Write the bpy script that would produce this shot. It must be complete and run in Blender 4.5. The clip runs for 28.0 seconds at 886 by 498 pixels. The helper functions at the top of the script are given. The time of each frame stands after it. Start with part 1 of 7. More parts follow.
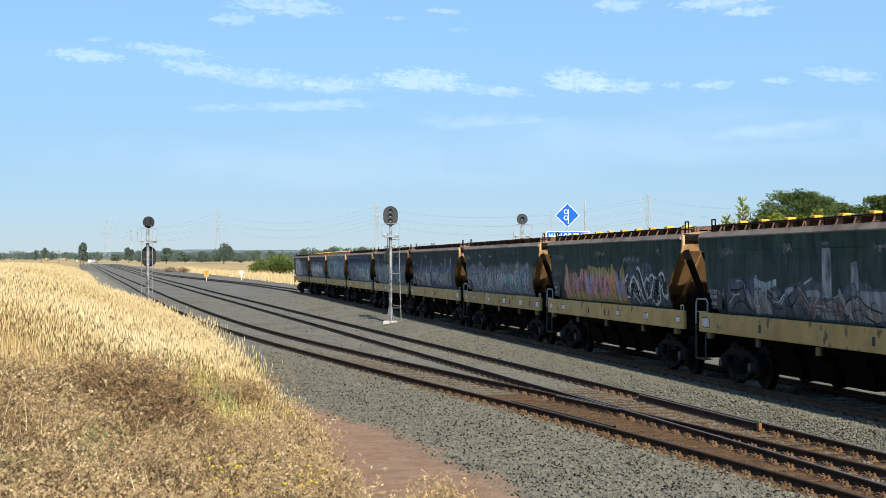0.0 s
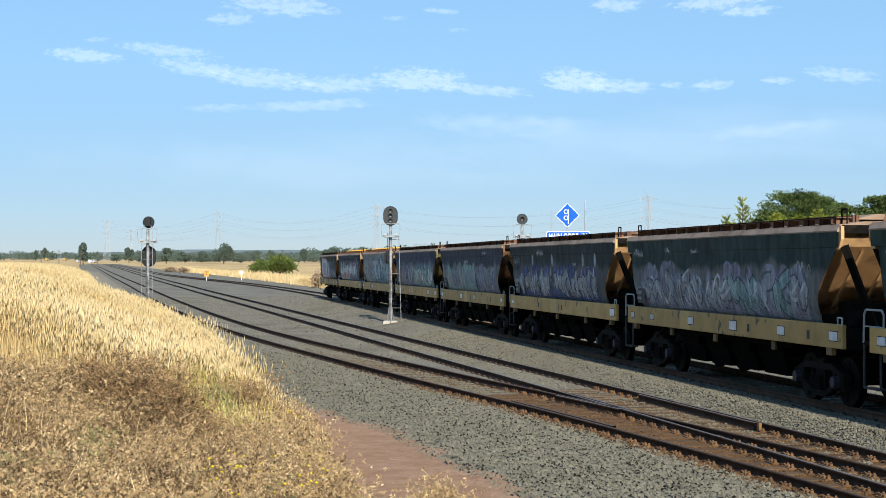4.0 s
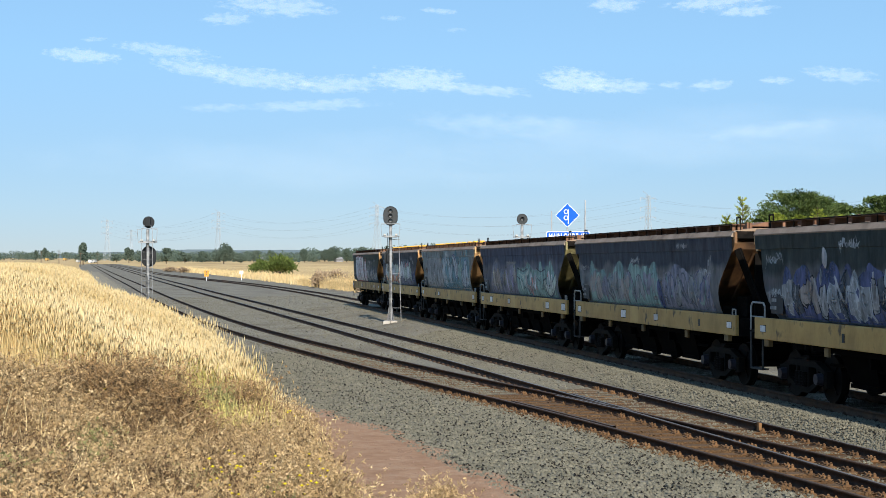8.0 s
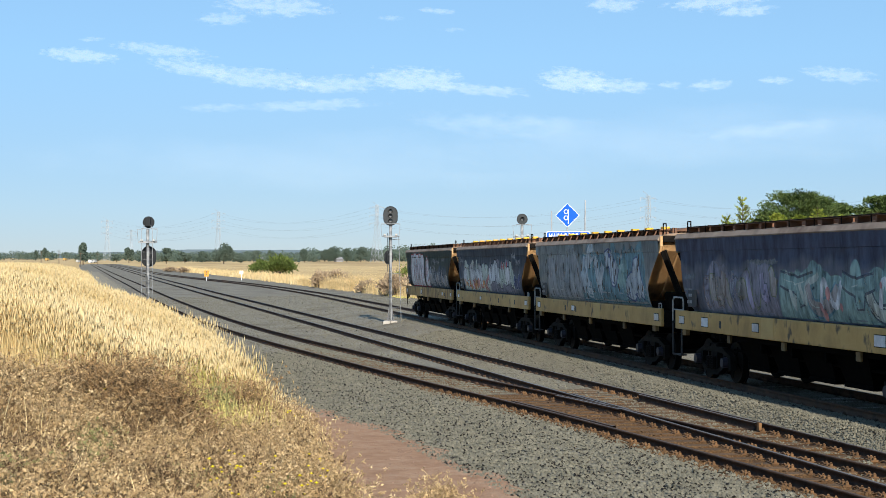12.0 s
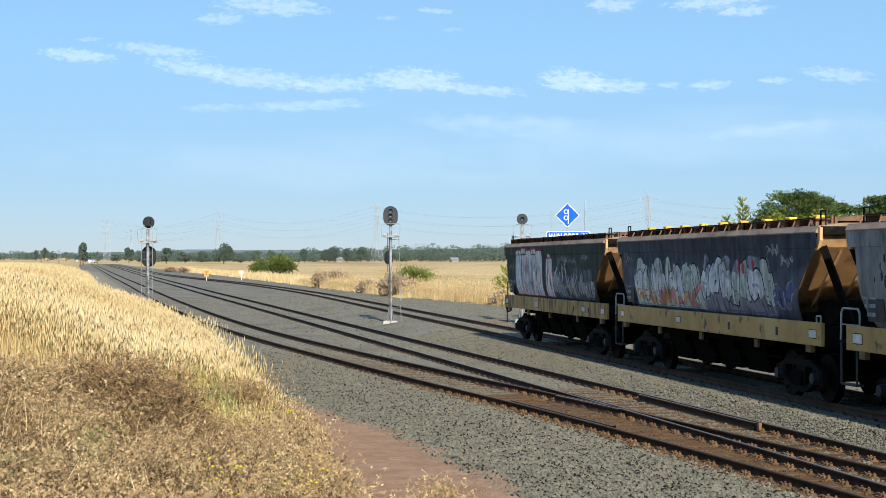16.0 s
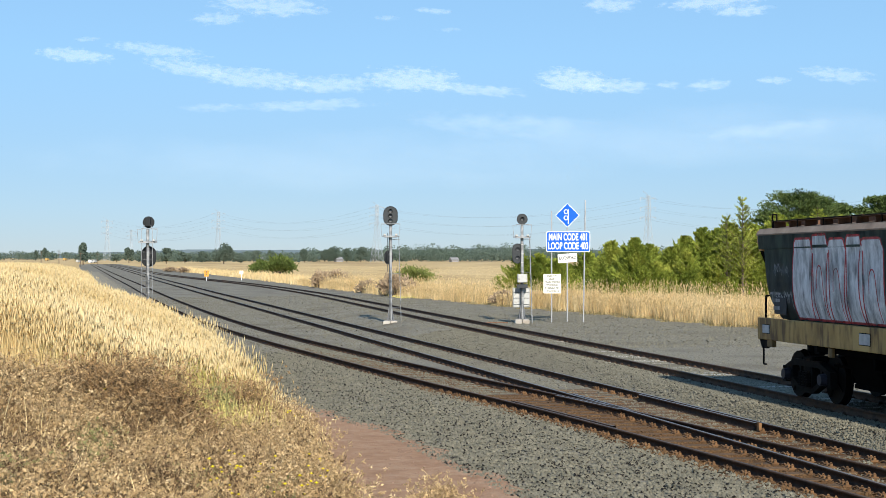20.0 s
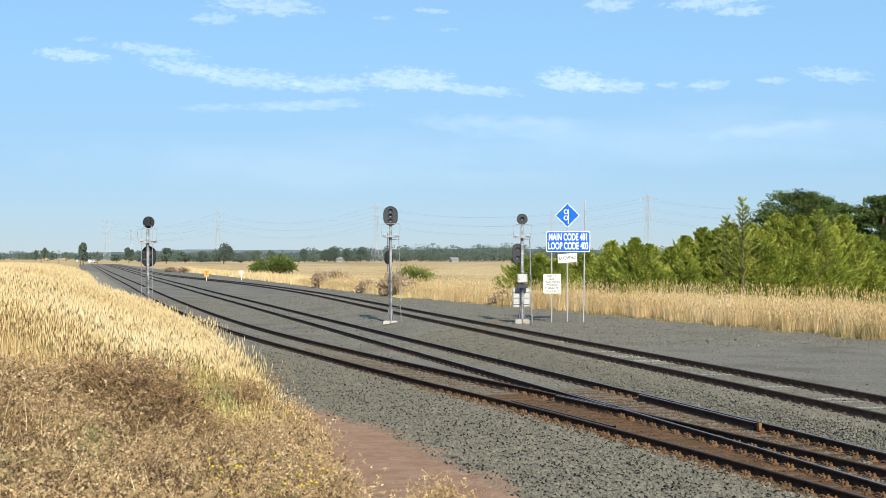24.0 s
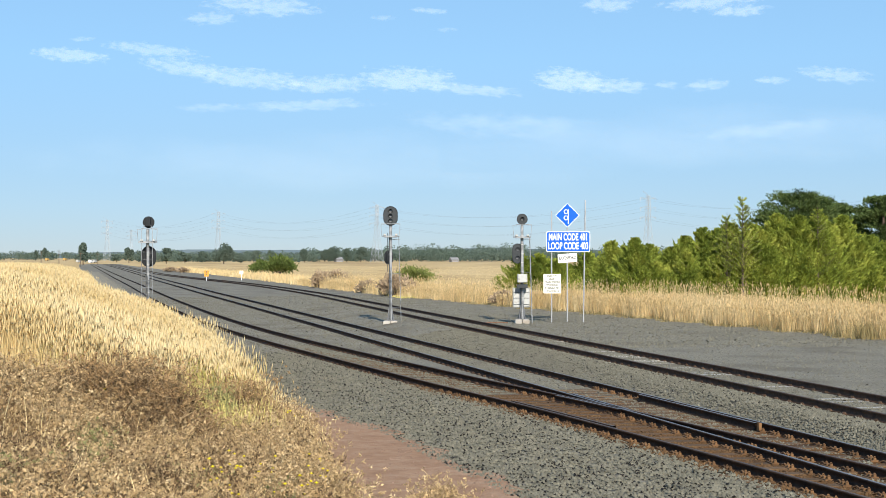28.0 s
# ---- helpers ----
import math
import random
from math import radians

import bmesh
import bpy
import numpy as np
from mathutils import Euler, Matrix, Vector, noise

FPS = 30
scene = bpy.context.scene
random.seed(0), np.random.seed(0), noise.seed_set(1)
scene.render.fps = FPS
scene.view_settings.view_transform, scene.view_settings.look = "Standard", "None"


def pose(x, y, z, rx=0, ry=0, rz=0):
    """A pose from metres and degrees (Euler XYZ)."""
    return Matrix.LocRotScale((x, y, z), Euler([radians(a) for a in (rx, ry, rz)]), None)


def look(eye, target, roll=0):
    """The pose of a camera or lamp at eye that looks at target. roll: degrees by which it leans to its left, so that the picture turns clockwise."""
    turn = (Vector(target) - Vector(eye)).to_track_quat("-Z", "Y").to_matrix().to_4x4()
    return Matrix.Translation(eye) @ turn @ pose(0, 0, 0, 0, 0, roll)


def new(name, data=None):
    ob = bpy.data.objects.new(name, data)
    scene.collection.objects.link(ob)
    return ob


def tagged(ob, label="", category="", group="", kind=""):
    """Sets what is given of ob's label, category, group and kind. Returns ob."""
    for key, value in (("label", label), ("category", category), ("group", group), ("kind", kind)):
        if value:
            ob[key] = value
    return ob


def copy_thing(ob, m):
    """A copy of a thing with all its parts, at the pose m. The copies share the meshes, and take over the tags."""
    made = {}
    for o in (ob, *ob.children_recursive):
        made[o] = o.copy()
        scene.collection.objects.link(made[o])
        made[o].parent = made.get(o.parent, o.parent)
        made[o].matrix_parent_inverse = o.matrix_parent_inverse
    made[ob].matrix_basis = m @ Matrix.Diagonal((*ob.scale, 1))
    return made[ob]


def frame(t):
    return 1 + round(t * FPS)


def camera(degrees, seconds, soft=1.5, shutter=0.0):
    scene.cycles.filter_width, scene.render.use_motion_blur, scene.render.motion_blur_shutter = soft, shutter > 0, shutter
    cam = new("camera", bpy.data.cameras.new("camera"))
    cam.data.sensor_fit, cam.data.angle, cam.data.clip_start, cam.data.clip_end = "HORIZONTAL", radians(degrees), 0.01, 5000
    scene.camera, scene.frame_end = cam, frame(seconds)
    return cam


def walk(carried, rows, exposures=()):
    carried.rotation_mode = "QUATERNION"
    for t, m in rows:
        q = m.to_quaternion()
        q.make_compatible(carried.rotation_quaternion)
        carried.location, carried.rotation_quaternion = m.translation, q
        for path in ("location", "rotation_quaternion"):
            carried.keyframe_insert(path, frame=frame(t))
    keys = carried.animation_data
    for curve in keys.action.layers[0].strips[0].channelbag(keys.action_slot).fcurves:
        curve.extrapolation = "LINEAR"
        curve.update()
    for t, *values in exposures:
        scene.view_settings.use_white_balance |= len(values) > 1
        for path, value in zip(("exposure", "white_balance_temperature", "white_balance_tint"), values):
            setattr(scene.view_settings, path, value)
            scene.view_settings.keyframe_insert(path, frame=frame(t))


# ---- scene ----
# ---- camera: stands still on the bank beside the line ----
cam = camera(31.81, 28.0, soft=0.75)
STAND = pose(0, 0, 2.65, 90.563, 0, -9.98)
walk(cam, [(0, STAND), (28, STAND)])

# ---- world, sun ----
SUN_EL, SUN_AZ = radians(27), radians(180.2)
world = bpy.data.worlds.new("sky")
scene.world = world
world.use_nodes = True
_wn = world.node_tree
_sky = _wn.nodes.new("ShaderNodeTexSky")
_sky.sky_type = "NISHITA"
_sky.sun_disc = False
_sky.sun_elevation, _sky.sun_rotation = SUN_EL, SUN_AZ
_sky.altitude, _sky.air_density, _sky.dust_density, _sky.ozone_density = 1500, 1.0, 0.0, 4.0
_haze = _wn.nodes.new("ShaderNodeMix")   # clear air and thin summer haze
_haze.data_type = "RGBA"
_haze.inputs[0].default_value = 0.6
_tc = _wn.nodes.new("ShaderNodeTexCoord")
_up = _wn.nodes.new("ShaderNodeSeparateXYZ")
_wn.links.new(_tc.outputs["Generated"], _up.inputs[0])
_ramp = _wn.nodes.new("ShaderNodeValToRGB")
_wn.links.new(_up.outputs["Z"], _ramp.inputs[0])
for _p, _c in ((0.0, (0.295, 0.42, 0.615)), (0.035, (0.328, 0.528, 0.785)), (0.13, (0.36, 0.69, 1.05))):
    _e = _ramp.color_ramp.elements.new(_p)
    _e.color = (*_c, 1)
_ramp.color_ramp.elements.remove(_ramp.color_ramp.elements[0])
_ramp.color_ramp.elements[-1].color = (0.19, 0.4, 0.78, 1)   # deeper blue overhead
_ramp.color_ramp.elements.new(0.4).color = (0.3, 0.6, 0.98, 1)
_gain = _wn.nodes.new("ShaderNodeVectorMath")
_gain.operation = "SCALE"
_gain.inputs["Scale"].default_value = 10.5
_wn.links.new(_ramp.outputs[0], _gain.inputs[0])
_wn.links.new(_gain.outputs[0], _haze.inputs[7])
_wn.links.new(_sky.outputs[0], _haze.inputs[6])
_wn.links.new(_haze.outputs[2], _wn.nodes["Background"].inputs[0])
_wn.nodes["Background"].inputs[1].default_value = 0.07

_sd = bpy.data.lights.new("sun", "SUN")
_sd.energy, _sd.angle, _sd.color = 5.0, radians(0.55), (1.0, 0.93, 0.82)
sun_lamp = new("sun", _sd)
sun_lamp.matrix_world = look((40 * math.sin(SUN_AZ), 40 * math.cos(SUN_AZ), 40 * math.tan(SUN_EL)), (0, 0, 0))
scene.view_settings.exposure = 0.5

# ---- materials ----
def material(name, colors, rough=0.8, metal=0.0, scale=6.0, detail=5.0, bump=0.0, bump_scale=40.0, space="Object",
             stretch=(1, 1, 1), per_object=0.0, per_island=0.0, spec=0.35, second=None, through_light=0.0):
    """A principled surface. colors: two or three colours that a noise mixes; second: (colour, noise scale, threshold, softness) of stains."""
    m = bpy.data.materials.new(name)
    m.use_nodes = True
    t = m.node_tree
    N, L = t.nodes, t.links
    b = N["Principled BSDF"]
    b.inputs["Roughness"].default_value = rough
    b.inputs["Metallic"].default_value = metal
    b.inputs["Specular IOR Level"].default_value = spec
    tc = N.new("ShaderNodeTexCoord")
    mp = N.new("ShaderNodeMapping")
    mp.inputs["Scale"].default_value = stretch
    if space == "World":
        g = N.new("ShaderNodeNewGeometry")
        L.new(g.outputs["Position"], mp.inputs["Vector"])
    else:
        L.new(tc.outputs[space], mp.inputs["Vector"])
    n = N.new("ShaderNodeTexNoise")
    n.inputs["Scale"].default_value, n.inputs["Detail"].default_value, n.inputs["Roughness"].default_value = scale, detail, 0.65
    L.new(mp.outputs[0], n.inputs["Vector"])
    r = N.new("ShaderNodeValToRGB")
    L.new(n.outputs["Fac"], r.inputs[0])
    el = r.color_ramp.elements
    el[0].position, el[1].position = 0.3, 0.7
    el[0].color, el[1].color = (*colors[0], 1), (*colors[-1], 1)
    if len(colors) == 3:
        el.new(0.5).color = (*colors[1], 1)
    out = r.outputs[0]
    if second:
        col, sc, th, soft = second
        n2 = N.new("ShaderNodeTexNoise")
        n2.inputs["Scale"].default_value, n2.inputs["Detail"].default_value = sc, 6
        L.new(mp.outputs[0], n2.inputs["Vector"])
        mr = N.new("ShaderNodeMapRange")
        mr.inputs["From Min"].default_value, mr.inputs["From Max"].default_value = th - soft, th + soft
        L.new(n2.outputs["Fac"], mr.inputs["Value"])
        mx = N.new("ShaderNodeMix")
        mx.data_type = "RGBA"
        L.new(mr.outputs[0], mx.inputs[0])
        L.new(out, mx.inputs[6])
        mx.inputs[7].default_value = (*col, 1)
        out = mx.outputs[2]
    for amount, node, sock in ((per_object, "ShaderNodeObjectInfo", "Random"), (per_island, "ShaderNodeNewGeometry", "Random Per Island")):
        if amount:
            o = N.new(node)
            mr = N.new("ShaderNodeMapRange")
            mr.inputs["To Min"].default_value, mr.inputs["To Max"].default_value = 1 - amount, 1 + amount
            L.new(o.outputs[sock], mr.inputs["Value"])
            hs = N.new("ShaderNodeHueSaturation")
            L.new(mr.outputs[0], hs.inputs["Value"])
            L.new(out, hs.inputs["Color"])
            out = hs.outputs[0]
    L.new(out, b.inputs["Base Color"])
    if through_light:
        tr = N.new("ShaderNodeBsdfTranslucent")
        L.new(out, tr.inputs["Color"])
        ms = N.new("ShaderNodeMixShader")
        ms.inputs[0].default_value = through_light
        L.new(b.outputs[0], ms.inputs[1])
        L.new(tr.outputs[0], ms.inputs[2])
        L.new(ms.outputs[0], N["Material Output"].inputs["Surface"])
    if bump:
        nb = N.new("ShaderNodeTexNoise")
        nb.inputs["Scale"].default_value, nb.inputs["Detail"].default_value = bump_scale, 4
        L.new(mp.outputs[0], nb.inputs["Vector"])
        bp = N.new("ShaderNodeBump")
        bp.inputs["Strength"].default_value, bp.inputs["Distance"].default_value = min(1, bump), 0.03
        L.new(nb.outputs["Fac"], bp.inputs["Height"])
        L.new(bp.outputs[0], b.inputs["Normal"])
    return m


M_FIELD = material("dry_field", [(0.36, 0.24, 0.11), (0.52, 0.37, 0.18), (0.6, 0.45, 0.24)], 0.95, scale=0.05, detail=9, space="World",
                   stretch=(1, 0.25, 1), second=((0.30, 0.20, 0.10), 0.012, 0.6, 0.06), spec=0.1)
M_GRAVEL = material("gravel", [(0.118, 0.107, 0.081), (0.2, 0.181, 0.139), (0.295, 0.268, 0.206)], 0.9, scale=14, detail=8, bump=1.0, bump_scale=18,
                    space="World", second=((0.13, 0.11, 0.08), 0.35, 0.58, 0.12), spec=0.2)
M_DIRT = material("red_dirt", [(0.27, 0.152, 0.09), (0.335, 0.203, 0.124), (0.4, 0.262, 0.168)], 0.95, scale=2.5, detail=10, bump=0.45, bump_scale=70,
                  space="World", spec=0.1)
M_PALE = material("pale_gravel", [(0.26, 0.225, 0.165), (0.38, 0.335, 0.25)], 0.95, scale=1.5, detail=8, bump=0.5, space="World", spec=0.1, second=((0.2, 0.181, 0.139), 1.3, 0.5, 0.12))
M_STONE = material("ballast_stone", [(0.132, 0.122, 0.086), (0.203, 0.186, 0.135)], 0.9, scale=3, per_island=0.22, space="World", spec=0.3)
# Near-black: dark stones that also stand in for shaded gaps in the ballast.
M_STONE_DARK = material("dark_stone_and_gap_shade", [(0.01, 0.0085, 0.007), (0.026, 0.022, 0.018)], 0.8, scale=3, per_island=0.4, space="World", spec=0.15)
M_RUSTBED = material("rust_stained_gravel", [(0.07, 0.031, 0.0115), (0.15, 0.07, 0.023), (0.16, 0.095, 0.048)], 0.95, scale=9, detail=8, bump=0.9, bump_scale=20, space="World",
                     second=((0.06, 0.036, 0.022), 1.6, 0.58, 0.1), spec=0.1)
M_STONE_RUST = material("rusty_ballast_stone", [(0.085, 0.046, 0.02), (0.15, 0.086, 0.038)], 0.9, scale=3, per_island=0.4, space="World", spec=0.2)
M_RUST = material("rail_rust", [(0.042, 0.022, 0.0125), (0.105, 0.055, 0.03)], 0.9, 0.0, scale=5, bump=0.2, bump_scale=60)
# Rail sides of the near and middle tracks, darker than those of the far one.
M_RAIL_DARK = material("dark_rail_side", [(0.02, 0.0125, 0.0095), (0.066, 0.036, 0.021)], 0.8, 0.0, scale=5, bump=0.2, bump_scale=60, spec=0.15)
M_HEAD = material("rail_head", [(0.13, 0.125, 0.12), (0.23, 0.225, 0.22)], 0.5, 0.45, scale=3, stretch=(1, 0.1, 1))
M_HEAD_DULL = material("rail_head_dull", [(0.06, 0.04, 0.027), (0.115, 0.08, 0.056)], 0.6, 0.3, scale=3, stretch=(1, 0.1, 1))
M_CLIP = material("fastening_rust", [(0.092, 0.047, 0.02), (0.178, 0.097, 0.043)], 0.9, 0.0, scale=9, per_object=0.3)
M_CLIP_DARK = material("dark_fastening_rust", [(0.035, 0.02, 0.013), (0.085, 0.05, 0.03)], 0.9, 0.0, scale=9, per_object=0.3)
M_CONC = material("concrete", [(0.3, 0.28, 0.25), (0.44, 0.42, 0.38)], 0.9, scale=4, per_object=0.15, bump=0.2, second=((0.27, 0.22, 0.16), 1.4, 0.6, 0.1))
M_TIMBER = material("stained_timber", [(0.07, 0.04, 0.02), (0.15, 0.087, 0.04)], 0.9, scale=5, stretch=(0.4, 4, 4), per_object=0.25, bump=0.4)
M_GALV = material("galvanised_steel", [(0.25, 0.26, 0.27), (0.4, 0.41, 0.42)], 0.55, 0.2, scale=5)
M_MAST = material("weathered_mast", [(0.2, 0.21, 0.22), (0.36, 0.37, 0.38)], 0.6, 0.1, scale=7, second=((0.07, 0.075, 0.08), 2.2, 0.58, 0.1))
M_DULLSTEEL = material("dull_steel", [(0.09, 0.095, 0.1), (0.19, 0.195, 0.2)], 0.7, 0.0, scale=7)
M_GREYPAINT = material("light_grey_paint", [(0.34, 0.35, 0.34), (0.48, 0.48, 0.46)], 0.55, scale=3, second=((0.2, 0.18, 0.15), 3.0, 0.6, 0.08))
M_BLACK = material("matt_black", [(0.014, 0.016, 0.018), (0.026, 0.029, 0.032)], 0.7, scale=4, spec=0.15)
M_DARKGREY = material("dark_grey_metal", [(0.024, 0.028, 0.031), (0.045, 0.05, 0.054)], 0.6, scale=4, spec=0.2)
M_LENS = material("dark_lens", [(0.10, 0.10, 0.11), (0.2, 0.2, 0.21)], 0.15, scale=3, spec=0.6)
M_WHITE = material("white_paint", [(0.72, 0.72, 0.70), (0.84, 0.84, 0.82)], 0.5, scale=4)
M_CREAM = material("cream_sign", [(0.68, 0.66, 0.58), (0.78, 0.76, 0.68)], 0.5, scale=4)
M_BLUE = material("sign_blue", [(0.006, 0.085, 0.5), (0.009, 0.108, 0.58)], 0.6, scale=2, spec=0.12)
M_INK = material("sign_ink", [(0.05, 0.06, 0.05), (0.09, 0.1, 0.09)], 0.6)
M_ORANGE = material("sign_orange", [(0.62, 0.22, 0.02), (0.75, 0.3, 0.03)], 0.5)
M_YELLOW = material("hatch_yellow", [(0.62, 0.33, 0.03), (0.75, 0.43, 0.05)], 0.6, scale=8, per_object=0.2)
M_SILL = material("faded_yellow_paint", [(0.34, 0.2, 0.057), (0.47, 0.287, 0.087), (0.54, 0.345, 0.115)], 0.6, scale=1.6, detail=8,
                  stretch=(1, 1.1, 0.8), second=((0.1, 0.066, 0.034), 3.2, 0.645, 0.05), per_object=0.15)
M_SILL_OLD = material("rust_streaked_yellow_paint", [(0.25, 0.15, 0.05), (0.42, 0.26, 0.085), (0.5, 0.32, 0.11)], 0.7, scale=2.2, detail=9,
                      stretch=(1, 1.6, 0.5), second=((0.15, 0.085, 0.036), 3.0, 0.54, 0.08))
M_SILL_NEW = material("newer_yellow_paint", [(0.44, 0.28, 0.088), (0.53, 0.345, 0.12)], 0.55, scale=2.0)
M_PAD = material("grimy_yellow_paint", [(0.07, 0.048, 0.02), (0.2, 0.13, 0.05)], 0.7, scale=3, per_object=0.3)
M_PLACARD = material("placard_dark", [(0.02, 0.021, 0.025), (0.045, 0.046, 0.052)], 0.6, scale=4, spec=0.2)
M_LIP = material("dusty_lip", [(0.19, 0.14, 0.105), (0.3, 0.235, 0.185)], 0.85, scale=2.2, detail=8, second=((0.1, 0.06, 0.04), 1.2, 0.6, 0.1))
M_ENDS = material("orange_brown_paint", [(0.44, 0.25, 0.105), (0.57, 0.35, 0.165)], 0.65, scale=2.2, second=((0.14, 0.07, 0.035), 1.7, 0.6, 0.08))
M_ENDS_OLIVE = material("olive_paint", [(0.15, 0.13, 0.055), (0.24, 0.21, 0.095)], 0.65, scale=2.2, second=((0.07, 0.055, 0.025), 1.7, 0.55, 0.1))
M_ENDS_DARK = material("dark_brown_paint", [(0.1, 0.05, 0.023), (0.23, 0.12, 0.05)], 0.65, scale=2.2, second=((0.03, 0.018, 0.012), 1.7, 0.5, 0.1))
M_ROOF = material("rusty_roof", [(0.075, 0.036, 0.021), (0.15, 0.075, 0.043), (0.22, 0.118, 0.07)], 0.85, scale=2.5, detail=8, per_object=0.2)
M_CAP = material("dusty_edge", [(0.2, 0.135, 0.085), (0.3, 0.21, 0.145)], 0.8, scale=3)
# The next four are near-black: deep shade under the wagons is in their colour.
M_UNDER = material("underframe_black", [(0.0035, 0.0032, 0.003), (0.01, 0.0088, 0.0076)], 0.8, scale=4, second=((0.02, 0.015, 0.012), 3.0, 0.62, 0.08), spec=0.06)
M_UNDER_SHADE = material("underside_shade_black", [(0.0015, 0.0014, 0.0013), (0.004, 0.0036, 0.0032)], 0.9, scale=4, spec=0.02)
M_BOGIE = material("shaded_bogie_steel", [(0.005, 0.0048, 0.0043), (0.013, 0.012, 0.0105)], 0.8, scale=5, spec=0.08)
M_WHEEL = material("shaded_wheel_steel", [(0.003, 0.0028, 0.0026), (0.007, 0.0062, 0.0055)], 0.7, scale=5, spec=0.08)
M_AXLECAP = material("axle_cap_blue", [(0.011, 0.011, 0.017), (0.024, 0.024, 0.036)], 0.6, scale=5)
M_REFLECT = material("white_reflector", [(0.42, 0.42, 0.43), (0.68, 0.68, 0.67)], 0.5, scale=6, per_object=0.25)
M_RAILING = material("handrail_white", [(0.26, 0.26, 0.25), (0.4, 0.4, 0.385)], 0.6, scale=6)
M_STALK = material("dry_grass", [(0.69, 0.515, 0.235), (0.82, 0.645, 0.345), (0.86, 0.725, 0.435)], 0.85, scale=0.35, detail=4, space="World", per_island=0.14, spec=0.05, through_light=0.28)
M_STALK_WARM = material("warm_dry_grass", [(0.56, 0.4, 0.18), (0.71, 0.54, 0.28), (0.79, 0.645, 0.38)], 0.85, scale=0.3, detail=4, space="World", per_island=0.25, spec=0.2, through_light=0.35)
M_VERGE = material("verge_grass", [(0.2, 0.17, 0.075), (0.36, 0.285, 0.135), (0.52, 0.41, 0.21)], 0.9, scale=0.5, detail=5, space="World", per_island=0.2, spec=0.1, through_light=0.35)
M_STALK_GREEN = material("green_grass", [(0.46, 0.41, 0.12), (0.68, 0.57, 0.22)], 0.85, scale=0.5, space="World", per_island=0.2, spec=0.15, through_light=0.15)
M_WEED = material("dead_weed", [(0.29, 0.197, 0.095), (0.49, 0.35, 0.182), (0.67, 0.52, 0.305)], 0.9, scale=2.2, detail=6, space="World", per_island=0.3, spec=0.1, through_light=0.25)
M_WEED_BROWN = material("brown_dead_weed", [(0.21, 0.128, 0.06), (0.36, 0.235, 0.115), (0.51, 0.365, 0.195)], 0.9, scale=2.2, detail=6, space="World", per_island=0.3, spec=0.1, through_light=0.15)
M_WEED_STEM = material("weed_stem", [(0.17, 0.11, 0.058), (0.36, 0.26, 0.145)], 0.9, scale=6.0, space="World", per_island=0.35, spec=0.1)
M_SEED = material("dark_seed", [(0.06, 0.036, 0.02), (0.13, 0.082, 0.046)], 0.9, scale=1.2, space="World", per_island=0.4, spec=0.1)
M_WEED_GREEN = material("weed_green", [(0.2, 0.2, 0.075), (0.34, 0.325, 0.14)], 0.85, scale=1.2, space="World", per_island=0.3, spec=0.2, through_light=0.3)
M_FLOWER = material("yellow_flower", [(0.75, 0.6, 0.02), (0.85, 0.72, 0.04)], 0.8, through_light=0.3)
M_CYPRESS = material("cypress_leaf", [(0.065, 0.1, 0.015), (0.2, 0.248, 0.037), (0.39, 0.405, 0.075)], 0.8, scale=0.6, space="World", per_island=0.3, spec=0.15, through_light=0.08)
M_PINE = material("dark_pine_leaf", [(0.04, 0.072, 0.022), (0.12, 0.165, 0.05)], 0.8, scale=0.4, space="World", per_island=0.4, spec=0.2, through_light=0.15)
# Leaf colour of the far trees is paled and greyed for distance haze.
M_GUM = material("hazed_far_leaf", [(0.1, 0.14, 0.11), (0.155, 0.195, 0.155)], 1.0, scale=0.03, space="World", per_island=0.06, spec=0.0, through_light=0.4)
M_BUSH = material("bush_leaf", [(0.065, 0.1, 0.022), (0.15, 0.19, 0.05)], 0.85, scale=0.6, space="World", per_island=0.4, spec=0.2, through_light=0.25)
M_BUSH_PALE = material("pale_bush_leaf", [(0.13, 0.16, 0.04), (0.26, 0.28, 0.08)], 0.85, scale=0.6, space="World", per_island=0.4, spec=0.2, through_light=0.25)
M_DRYSHRUB = material("dry_shrub_leaf", [(0.32, 0.235, 0.15), (0.5, 0.385, 0.26)], 0.9, scale=0.8, space="World", per_island=0.35, spec=0.1, through_light=0.25)
M_BARK = material("bark", [(0.07, 0.05, 0.035), (0.13, 0.1, 0.075)], 0.95, scale=6, bump=0.5)
M_BRICK = material("far_wall", [(0.2, 0.19, 0.18), (0.27, 0.26, 0.245)], 0.8, scale=0.3)
M_FARROOF = material("far_roof", [(0.2, 0.2, 0.2), (0.28, 0.275, 0.27)], 0.8, scale=0.3)
M_CABLE = material("cable", [(0.14, 0.16, 0.18), (0.2, 0.22, 0.24)], 0.6)
M_WIRE = material("wire", [(0.3, 0.34, 0.38), (0.36, 0.4, 0.43)], 0.5)

# ---- small building tools ----
def mesh_ob(name, bm, mats, parent=None, label="", smooth=False):
    me = bpy.data.meshes.new(name)
    bm.to_mesh(me)
    bm.free()
    for m in (mats if isinstance(mats, (list, tuple)) else [mats]):
        me.materials.append(m)
    if smooth:
        me.polygons.foreach_set("use_smooth", [True] * len(me.polygons))
    ob = new(name, me)
    if parent:
        ob.parent = parent
    if label:
        ob["label"] = label
    return ob


def part(name, bm, mat, parent, label="", smooth=False):
    return mesh_ob(name, bm, mat, parent, label, smooth)


def shared(name, me, parent, m):
    """One more object on the mesh me."""
    ob = new(name, me)
    ob.parent = parent
    ob.matrix_basis = m
    return ob


